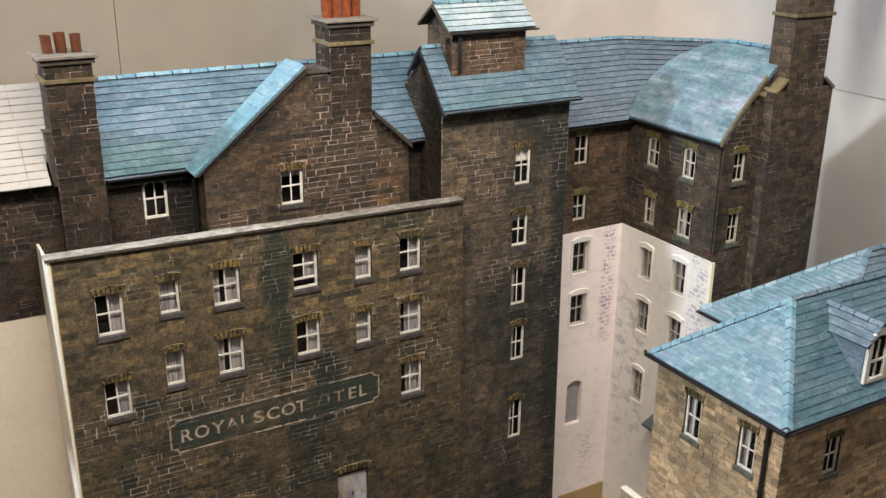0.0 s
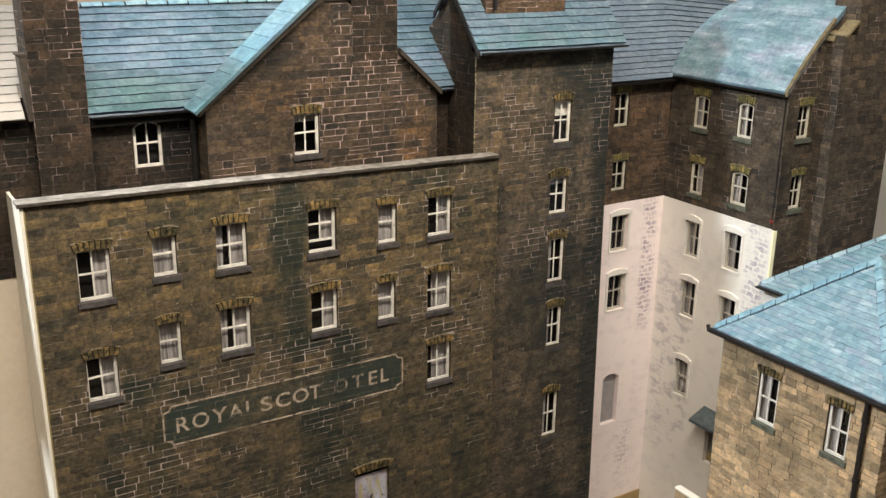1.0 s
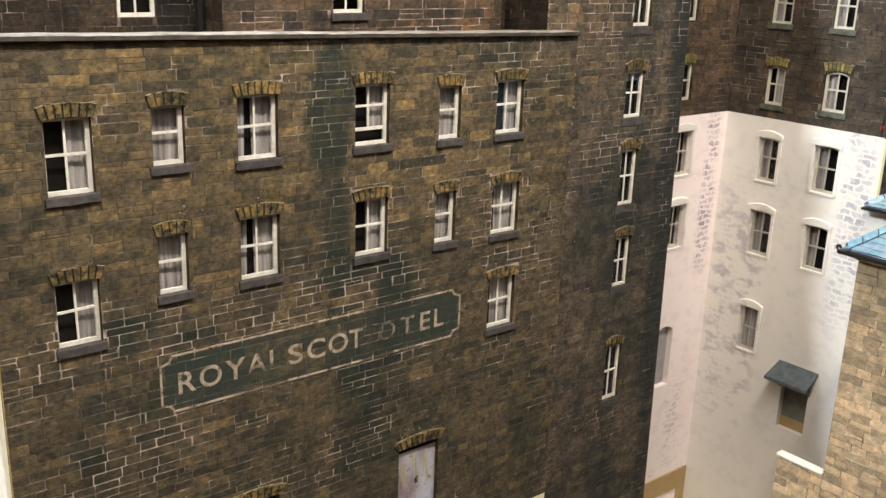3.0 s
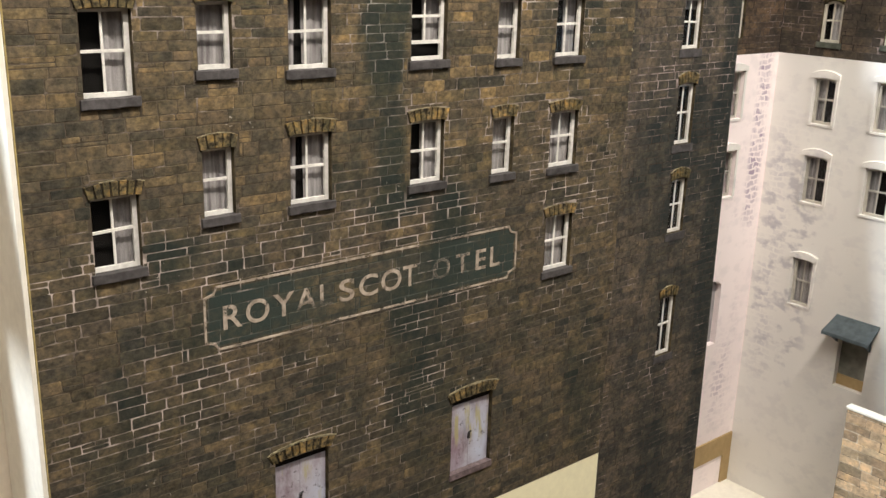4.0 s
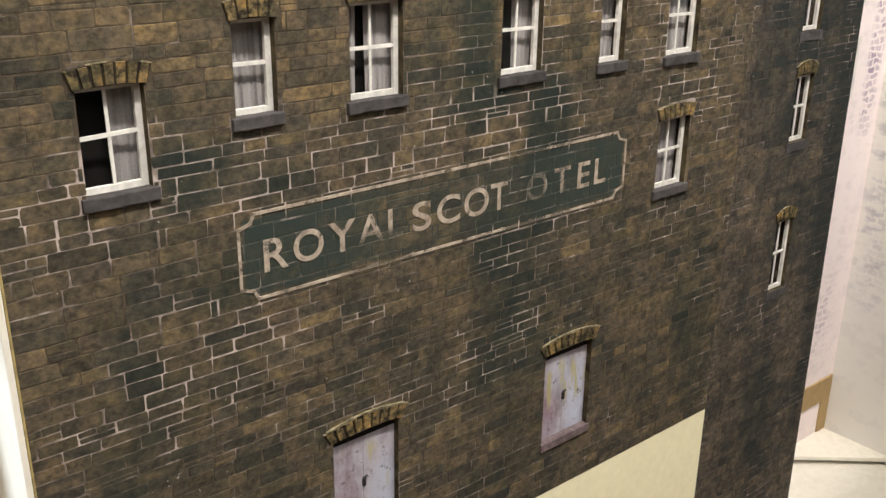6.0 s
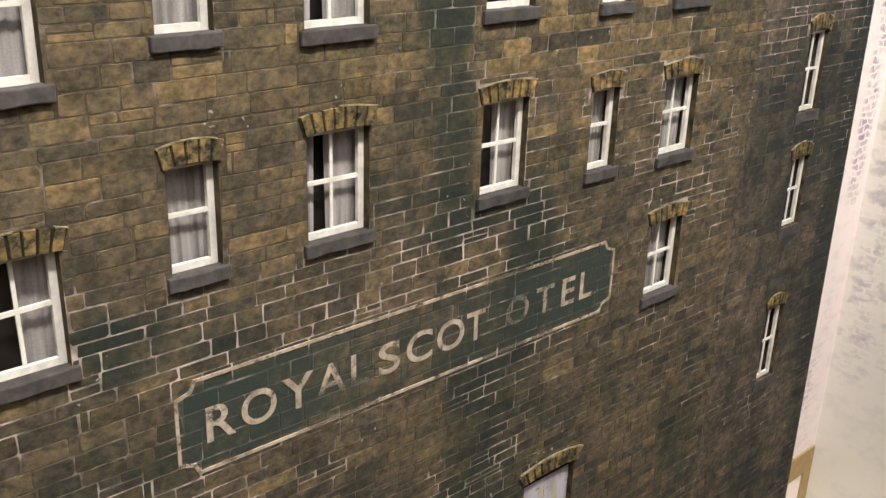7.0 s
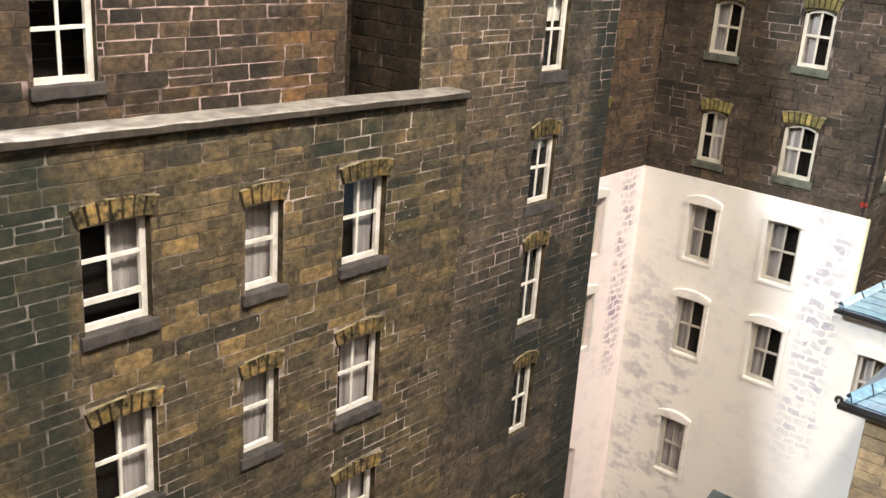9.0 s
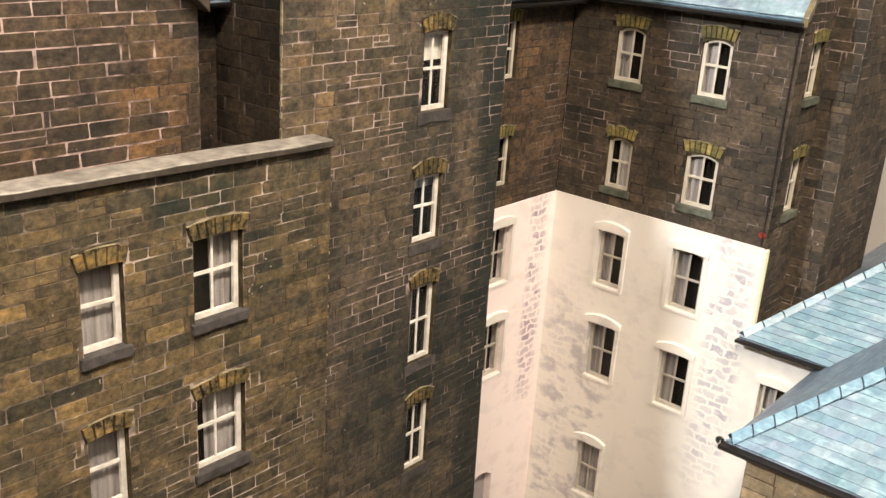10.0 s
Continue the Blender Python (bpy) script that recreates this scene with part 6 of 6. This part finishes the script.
s.prism([(0.5512, 0.4520, 0.3735), (0.5410, 0.4520, 0.3810), (0.5395, 0.4520, 0.3800), (0.5498, 0.4520, 0.3720)], (0, 0.012, 0))
part("shoulder_slab", s, CAP, breast, "sloping shoulder slab", bevel=0.0003)
chimney_stack(wing, 0.5072, 0.5400, 0.4532, 0.4708, 0.3740, 0.4700, 99, STONE_WING, MORTAR_WING, string=0.4195)
# roofs of the wing
s = Soup()
s.prism([(0.3985, 0.5515, 0.3400), (0.3985, 0.600, 0.3890), (0.3985, 0.648, 0.3400)], (0.092, 0, 0))
s.hexa([(0.4905, 0.5515, 0.3400), (0.4905, 0.600, 0.3890), (0.4905, 0.648, 0.3400), (0.4905, 0.600, 0.3400), (0.603, 0.5515, 0.3294), (0.603, 0.600, 0.3784), (0.603, 0.648, 0.3294), (0.603, 0.600, 0.3294)])
d_roof = part("rear_roof", s, SLATE_DIM, wing, "shaded lavender-grey slate roof")
rear_plane = slope((0.3985, 0.5512, 0.3402), (0.5635, 0.5512, 0.3402), (0, 0.0488, 0.0490))
slate_field(d_roof, slates(lambda u, v, h: rear_plane(u, v, h) - Vector((0, 0, max(0.0, u - 0.092) * 0.0905)), lambda v: (0, 0.205), math.hypot(0.0488, 0.0490), 101), SLATE_DIM, "lavender-grey slates in straight courses")
ridge_tiles(d_roof, (0.3985, 0.600, 0.3902), (0.4950, 0.600, 0.3902), 102, mat=RIDGE)
ridge_tiles(d_roof, (0.4930, 0.600, 0.3902), (0.6030, 0.600, 0.3801), 107, mat=RIDGE)
gutter(wing, (0.3975, 0.5508, 0.3392), (0.4675, 0.5508, 0.3392), (0, -1, 0))
ER_X0, ER_Z0, ER_X1, ER_Z1 = 0.4650, 0.3430, 0.5172, 0.3965


def bow_roof(t):
    """The side roof's bowed profile, t from eave to ridge."""
    return Vector((ER_X0 + (ER_X1 - ER_X0) * t, 0, ER_Z0 + (ER_Z1 - ER_Z0) * (1.32 * t - 0.32 * t * t)))


ELEN = math.hypot(ER_X1 - ER_X0, ER_Z1 - ER_Z0)


def bow_pos(u, v, h):
    t = min(max(v / ELEN, 0.0), 1.0)
    p, q = bow_roof(t), bow_roof(min(t + 0.01, 1.01))
    g = (q - p).normalized()
    return p + Vector((0, 0.4628 + u, 0)) + Vector((-g.z, 0, g.x)) * h


def bow_end(v):
    """How far the side roof runs back at v up the slope: its end is cut to a curve."""
    t = min(v / ELEN, 1.0)
    return 0.5545 + 0.022 * t - 0.045 * t * t - 0.0125 * t ** 6 - 0.4628


s = Soup()
n = 12
pts = []
for i in range(n + 1):
    t = i / n
    p = bow_roof(t)
    pts.append([(p.x, 0.4632, p.z - 0.0008), (p.x, 0.4628 + bow_end(t * ELEN), p.z - 0.0008)])
s.loft([[a, b, (b[0] + 0.001, b[1], b[2] - 0.0022), (a[0] + 0.001, a[1], a[2] - 0.0022)] for a, b in pts])
far_slope = Soup()
far_slope.prism([(ER_X1, 0.4720, ER_Z1 - 0.001), (ER_X1 + 0.034, 0.4720, ER_Z1 - 0.035), (ER_X1 + 0.034, 0.52, ER_Z1 - 0.035), (ER_X1, 0.52, ER_Z1 - 0.001)], (-0.0012, 0, -0.0012))
part("far_roof_slope", far_slope, SLATE_DIM, wing, "far slope of the bowed slate roof")
e_roof = part("side_roof", s, SLATE, wing, "bowed pale blue slate roof")
slate_field(e_roof, slates(bow_pos, lambda v: (0.0, bow_end(v)), ELEN, 103, wide=0.0095, course=0.0050, thick=0.00014), SLATE_PALE, "pale blue slates on a bowed slope", SLATE_PALE)
ridge_tiles(e_roof, (ER_X1, 0.4725, ER_Z1 + 0.0008), (ER_X1, 0.5190, ER_Z1 + 0.0006), 104)
gutter(wing, (ER_X0 - 0.0004, 0.4640, ER_Z0 - 0.0014), (ER_X0 - 0.0004, 0.5525, ER_Z0 - 0.0014), (-1, 0, 0))
s = Soup()
for i in range(n):
    p, q = bow_roof(i / n), bow_roof((i + 1) / n)
    if q.z > 0.3860:
        break
    s.hexa([(p.x, 0.4628, p.z - 0.0030), (q.x, 0.4628, q.z - 0.0030), (q.x, 0.4648, q.z - 0.0030), (p.x, 0.4648, p.z - 0.0030), (p.x, 0.4628, p.z + 0.0004), (q.x, 0.4628, q.z + 0.0004), (q.x, 0.4648, q.z + 0.0004), (p.x, 0.4648, p.z + 0.0004)])
part("verge", s, STRING, wing, "ochre mortared verge", bevel=0.0003)
s = Soup()
s.prism([(0.4945, 0.4595, 0.3705), (0.4985, 0.4595, 0.3760), (0.4985, 0.4650, 0.3760), (0.4945, 0.4650, 0.3705)], (0.0012, 0, -0.001))
part("kneeler", s, STRING, wing, "small ochre kneeler stone")
downpipe(wing, (0.4692, 0.4664, 0.340), 0.2615, 0.0003)
s = Soup()

s.box(0.4693, 0.4722, 0.4638, 0.4650, 0.2258, 0.2602)
part("corner_edge", s, CREAM, wing, "bare cream card edge at the corner", bevel=0.0002)
s = Soup()
s.tube((0.4697, 0.4668, 0.2655), (0.4691, 0.4668, 0.2655), 0.0013, 9, 0.0009)
part("paint_dab", s, plain_material("red_paint_dab", (0.30, 0.025, 0.02), 0.6, 0.3, 0.3), wing, "small dab of dark red paint at the corner")
s = Soup()
porch_y0, porch_y1 = 0.4790, 0.5030
s.prism([(0.4694, porch_y1, 0.1275), (0.4570, porch_y1 + 0.001, 0.1205), (0.4570, porch_y0 - 0.001, 0.1205), (0.4694, porch_y0, 0.1275)], (0.0004, 0, 0.0018))
porch = part("porch_roof", s, AWNING, wing, "small dark slate lean-to porch roof", bevel=0.0003)
s = Soup()
for y in (porch_y0 + 0.003, porch_y1 - 0.003):
    s.prism([(0.4694, y, 0.1265), (0.4590, y, 0.1212), (0.4694, y, 0.1140)], (0, 0.0012, 0))
part("bracket", s, AWNING, porch, "dark porch brackets")
s = Soup()
EF.box(s, PORCH[0], PORCH[1], PORCH[2] + 0.006, PORCH[3], -0.0048, -0.0032)
part("porch_door", s, plain_material("grey_green_door", (0.22, 0.22, 0.19), 0.8, 0.2, 0.3, 200, 60), wing, "grey-green porch door")
s = Soup()
EF.box(s, PORCH[0], PORCH[1], PORCH[2], PORCH[2] + 0.006, -0.0048, -0.0028)
part("porch_step", s, TAN_CARD, wing, "tan bare card door foot")
s = Soup()
DF.box(s, 0.4250, 0.4698, 0.0250, 0.0380, 0.0006, 0.0016)
DF.box(s, 0.4620, 0.4698, 0.0030, 0.0250, 0.0006, 0.0016)
part("tan_strip", s, TAN_CARD, wing, "tan bare card strip at the foot of the wall")
s = Soup()
s.box(0.3975, 0.4694, 0.4570, 0.5564, 0.0, 0.0012)
whole("yard_floor", s, WHITE_EDGE, "white card yard floor between the models", "yard floor", bevel=0.0003)
s = Soup()
s.prism([(0.4250, 0.5562, 0.0042), (0.4692, 0.5180, 0.0042), (0.4692, 0.5562, 0.0042)], (0, 0, 0.0022))
s.box(0.4560, 0.4690, 0.5440, 0.5560, 0.0012, 0.0042)
whole("yard_slab", s, WHITE_EDGE, "raised white card corner slab on the yard floor", "yard slab", bevel=0.0003)

# ---- the corner house with hipped slate roof ----
house = thing("model_corner_house", (0.47, 0.38, 0.0), "card model tan stone house with hipped blue slate roof", "model building")
FX, FY, FX2, FY2, FTOP = 0.3990, 0.3320, 0.5900, 0.4320, 0.2215
FL, FN = facing_left(FX), facing_front(FY)
FLW = [((-0.4060, -0.3930, 0.1815, 0.2095), "left"), ((-0.3630, -0.3505, 0.1835, 0.2100), "left")]
FNW = [((0.4350, 0.4475, 0.1815, 0.2055), "none")]
s = Soup()
panel(s, FL, -FY2, -FY, 0.0, FTOP, -0.005, 0.0, [w[0] for w in FLW])
f_wall = part("side_wall", s, (MORTAR_TAN, REVEAL), house, "warm tan coursed stone side wall")
f_near, f_far = split(courses(0.0, FTOP - 0.0025, lambda z: (-FY2, -FY), sum([opening(w[0]) for w in FLW], []), 111, (0.0032, 0.0048), (0.006, 0.0125)), 250, -FY2 - 0.001, -0.36, 0.13, 0.225)
stonework(f_wall, FL, f_far, STONE_TAN, 112, most=0)
s = Soup()
panel(s, FN, FX + 0.0051, FX2, 0.0, FTOP, -0.005, 0.0, [w[0] for w in FNW])
f_front = part("front_wall", s, (MORTAR_TAN, REVEAL), house, "brown coursed stone front wall")
stonework(f_front, FN, courses(0.0, FTOP - 0.0025, lambda z: (FX, FX2), sum([opening(w[0]) for w in FNW], []), 113, (0.0032, 0.0048), (0.006, 0.0125)), STONE_TAN, 114)
for k, (r, cur) in enumerate(FLW):
    window(house, FL, r, "four", cur, seed=210 + k, sill="green", recess=0.0012)
for k, (r, cur) in enumerate(FNW):
    window(house, FN, r, "four", cur, seed=214 + k, sill="green")
s = Soup()
s.box(FX + 0.006, FX2, FY + 0.006, FY2, 0.0, 0.2210)
part("core", s, DARK, house, "black box standing in for the unlit inside")
s = Soup()
FL.box(s, -FY2 - 0.001, -FY + 0.001, FTOP - 0.0025, FTOP, -0.003, 0.0010)
FN.box(s, FX - 0.001, FX2, FTOP - 0.0025, FTOP, -0.003, 0.0010)
part("eaves_band", s, CREAM, house, "cream card band under the eaves")
HE_X, HE_Y0, HE_Y1, HE_Z = 0.3960, 0.3290, 0.4385, 0.2235
AP = Vector((0.4465, 0.3788, 0.2712))
s = Soup()
RX = 0.5900
v = [(HE_X, HE_Y0, HE_Z), (RX, HE_Y0, HE_Z), (RX, HE_Y1, HE_Z), (HE_X, HE_Y1, HE_Z), tuple(AP), (RX, AP.y, AP.z)]
s.add([(a, b, c - 0.0006) for a, b, c in v], [(0, 3, 4), (0, 4, 5, 1), (3, 2, 5, 4), (1, 5, 2), (0, 1, 2, 3)])
f_roof = part("roof", s, SLATE_DIM, house, "hipped blue slate roof")
hl = math.hypot(AP.x - HE_X, AP.z - HE_Z)
side_pos = slope((HE_X, HE_Y1, HE_Z), (HE_X, HE_Y0, HE_Z), (AP.x - HE_X, 0, AP.z - HE_Z))
side_loops = slates(side_pos, lambda q: ((HE_Y1 - AP.y) * q / hl, (HE_Y1 - HE_Y0) - (AP.y - HE_Y0) * q / hl), hl, 115, wide=0.0056, course=0.0033, thick=0.0003, gap=0.00002)
hl2 = math.hypot(AP.y - HE_Y0, AP.z - HE_Z)
front_pos = slope((HE_X, HE_Y0, HE_Z), (RX, HE_Y0, HE_Z), (0, AP.y - HE_Y0, AP.z - HE_Z))
# front slope's shade is put into this darker slate colour
slate_field(f_roof, slates(front_pos, lambda q: ((AP.x - HE_X) * q / hl2, RX - HE_X), hl2, 116, wide=0.0068, course=0.0046, thick=0.0006), SLATE_FRONT_SHADE, "teal slates with the front slope's shade in the colour")
ridge_tiles(f_roof, (HE_X + 0.001, HE_Y1 - 0.001, HE_Z + 0.0014), AP + Vector((0, 0, 0.0008)), 117, step=0.0072, half=0.0029, drop=0.0020, mat=RIDGE, name="hip_tile")
ridge_tiles(f_roof, (HE_X + 0.001, HE_Y0 + 0.001, HE_Z + 0.0014), AP + Vector((0, 0, 0.0008)), 118, step=0.0072, half=0.0029, drop=0.0020, mat=RIDGE, name="hip_tile")
ridge_tiles(f_roof, AP + Vector((0, 0, 0.0010)), (RX, AP.y, AP.z + 0.0010), 119, mat=SLATE)
gutter(house, (HE_X - 0.0008, HE_Y0 - 0.001, HE_Z - 0.0008), (HE_X - 0.0008, HE_Y1 + 0.001, HE_Z - 0.0008), (-1, 0, 0), 0.0020)
gutter(house, (HE_X - 0.001, HE_Y0 - 0.0008, HE_Z - 0.0008), (RX, HE_Y0 - 0.0008, HE_Z - 0.0008), (0, -1, 0), 0.0016)
s = Soup()
for i in range(7):
    a0, a1 = math.radians(200 - 40 * i), math.radians(200 - 40 * (i + 1))
    c0, c1 = (Vector((HE_X - 0.0016, HE_Y1 + 0.0010 + 0.0009 * math.cos(q), HE_Z + 0.0002 + 0.0009 * math.sin(q))) for q in (a0, a1))
    s.tube(c0, c1, 0.0006, 6)
part("gutter_hook", s, GUTTER, house, "curled black end of the gutter")
downpipe(house, (FX - 0.0016, 0.3420, 0.2215), 0.0, 0.0013)
# dormer
DX0, DX1, DY, DZ0, DZ1 = 0.4625, 0.4815, 0.3370, 0.2320, 0.2560
s = Soup()
s.box(DX0, DX1, DY, 0.3700, DZ0, DZ1)
s.prism([(DX0, DY, DZ1), (DX1, DY, DZ1), ((DX0 + DX1) / 2, DY, DZ1 + 0.0095)], (0, 0.036, 0))
dormer = part("dormer", s, SLATE_DIM, house, "slate-hung dormer with white arched window")
cheek = facing_left(DX0)
cl = slates(lambda u, v, h: cheek.p(u, DZ0 + v, h), lambda v: (-(0.3325 + (v + DZ0 - HE_Z) / (AP.z - HE_Z) * (AP.y - HE_Y0)) - 0.001, -DY), DZ1 - DZ0, 120, course=0.0046)
slate_field(dormer, cl, SLATE_DIM, "slate-hung dormer cheek")
for sg, a in ((-1, DX0 - 0.002), (1, DX1 + 0.002)):
    mid = (DX0 + DX1) / 2
    dz = 0.0112
    p0 = Vector((a, DY - 0.0025, DZ1 - 0.0012))
    wv = Vector((mid - a, 0, dz))
    dl = wv.length
    nn = Vector((-wv.z, 0, wv.x)).normalized() * (1 if sg < 0 else -1)
    if nn.z < 0:
        nn = -nn
    slate_field(dormer, slates(lambda u, v, h: p0 + Vector((0, u, 0)) + wv.normalized() * v + nn * (h + 0.0004), lambda v: (0, 0.026 + 0.012 * v / dl), dl, 121 + sg, wide=0.008, course=0.0048), SLATE_DIM, "dormer slates")
ridge_tiles(dormer, ((DX0 + DX1) / 2, DY - 0.0025, DZ1 + 0.0110), ((DX0 + DX1) / 2, 0.3735, DZ1 + 0.0110), 123, mat=SLATE)
dfc = facing_front(DY)
s = Soup()
dfc.box(s, DX0, DX0 + 0.0034, DZ0, DZ1 + 0.001, 0.0002, 0.0022)
dfc.box(s, DX1 - 0.0034, DX1, DZ0, DZ1 + 0.001, 0.0002, 0.0022)
dfc.box(s, DX0 + 0.0034, DX1 - 0.0034, DZ0, DZ0 + 0.0022, 0.0002, 0.0024)
dfc.box(s, DX0 + 0.0034, DX1 - 0.0034, (DZ0 + DZ1) / 2, (DZ0 + DZ1) / 2 + 0.0012, 0.0002, 0.0014)
dfc.box(s, mid - 0.0006, mid + 0.0006, DZ0 + 0.0022, DZ1 + 0.0015, 0.0002, 0.0012)
n = 10
for i in range(n):
    q = []
    for t in (i / n, (i + 1) / n):
        u = DX0 + (DX1 - DX0) * t
        q.append((u, DZ1 - 0.0015 + 0.0065 * (1 - (2 * t - 1) ** 2), DZ1 + 0.0010 + 0.0085 * (1 - abs(2 * t - 1) ** 1.5)))
    (a, a0, a1), (b, b0, b1) = q
    s.hexa([dfc.p(a, a0, 0.0002), dfc.p(b, b0, 0.0002), dfc.p(b, b0, 0.0022), dfc.p(a, a0, 0.0022), dfc.p(a, a1, 0.0002), dfc.p(b, b1, 0.0002), dfc.p(b, b1, 0.0022), dfc.p(a, a1, 0.0022)])
part("dormer_window", s, WHITE_PAINT, dormer, "white arched dormer window frame")
s = Soup()
dfc.box(s, DX0 + 0.003, DX1 - 0.003, DZ0 + 0.002, DZ1 + 0.004, 0.0001, 0.0004)
part("dormer_glass", s, DARK, dormer, "dark dormer glazing")

# lower hipped roof behind the corner house
back = thing("model_back_house", (0.53, 0.42, 0.0), "card model house with hipped blue slate roof behind another", "model building")
AP2 = Vector((0.5530, 0.4090, 0.2728))
B0, B1, BZ, BX = 0.3620, 0.4665, 0.2272, 0.4640
s = Soup()
v = [(BX, B0, BZ), (0.64, B0, BZ), (0.64, B1, BZ), (BX, B1, BZ), tuple(AP2), (0.64, AP2.y, AP2.z)]
s.add([(a, b, c - 0.0006) for a, b, c in v], [(0, 3, 4), (0, 4, 5, 1), (3, 2, 5, 4), (1, 5, 2), (0, 1, 2, 3)])
k_roof = part("roof", s, SLATE_DIM, back, "hipped blue slate roof")
kl = math.hypot(AP2.x - BX, AP2.z - BZ)
slate_field(k_roof, slates(slope((BX, B1, BZ), (BX, B0, BZ), (AP2.x - BX, 0, AP2.z - BZ)), lambda q: ((B1 - AP2.y) * q / kl, (B1 - B0) - (AP2.y - B0) * q / kl), kl, 131, wide=0.0056, course=0.0034, thick=0.0003, gap=0.00002), SLATE_BRIGHT, "blue slates")
kl2 = math.hypot(AP2.y - B0, AP2.z - BZ)
slate_field(k_roof, slates(slope((BX, B0, BZ), (0.64, B0, BZ), (0, AP2.y - B0, AP2.z - BZ)), lambda q: ((AP2.x - BX) * q / kl2, 0.64 - BX), kl2, 132), SLATE_DIM, "blue slates")
ridge_tiles(k_roof, (BX + 0.001, B1 - 0.0006, BZ + 0.001), AP2 + Vector((0, 0, 0.0008)), 133, step=0.0085, mat=SLATE_BRIGHT, name="hip_tile")
ridge_tiles(k_roof, (BX + 0.001, B0 + 0.0006, BZ + 0.001), AP2 + Vector((0, 0, 0.0008)), 134, step=0.0085, mat=SLATE_BRIGHT, name="hip_tile")
ridge_tiles(k_roof, AP2 + Vector((0, 0, 0.0010)), (0.64, AP2.y, AP2.z + 0.0010), 135, mat=SLATE)
gutter(back, (BX - 0.0006, B0, BZ - 0.0008), (BX - 0.0006, B1 + 0.0005, BZ - 0.0008), (-1, 0, 0), 0.0015)
s = Soup()
s.box(0.4765, 0.64, 0.3700, 0.4640, 0.0, 0.2260)
part("core", s, MORTAR_TAN, back, "plain card walls behind")

# the yard wall
yard = thing("model_yard_wall", (0.402, 0.445, 0.0), "low tan stone yard wall with raw white card top", "model wall")
s = Soup()
s.box(FX + 0.0002, FX + 0.0042, FY2 + 0.0002, 0.4560, 0.0, 0.1130)
y_wall = part("wall", s, MORTAR_TAN, yard, "tan stone face")
stonework(y_wall, facing_left(FX + 0.0002), courses(0.0, 0.1127, lambda z: (-0.4560, -FY2 - 0.0002), [], 141, (0.0032, 0.0048), (0.006, 0.0125)), STONE_TAN, 142)
s = Soup()
s.box(FX - 0.0004, FX + 0.0046, FY2 + 0.0004, 0.4566, 0.1130, 0.1141)
part("cut_top", s, WHITE_EDGE, yard, "raw white card top edge", bevel=0.0002)

# ---- single pieces, last ----
loose_stones(wall, FR, near, STONE, 900)
loose_stones(t_wall, TF, t_near, STONE_TOWER, 910)
loose_stones(gable, GF, g_near, STONE_DARK, 920)
loose_stones(f_wall, FL, f_near, STONE_TAN, 930)
loose_slates(t_roof, t_slates, SLATE)
loose_slates(roof_b, b_slates[:290], SLATE)
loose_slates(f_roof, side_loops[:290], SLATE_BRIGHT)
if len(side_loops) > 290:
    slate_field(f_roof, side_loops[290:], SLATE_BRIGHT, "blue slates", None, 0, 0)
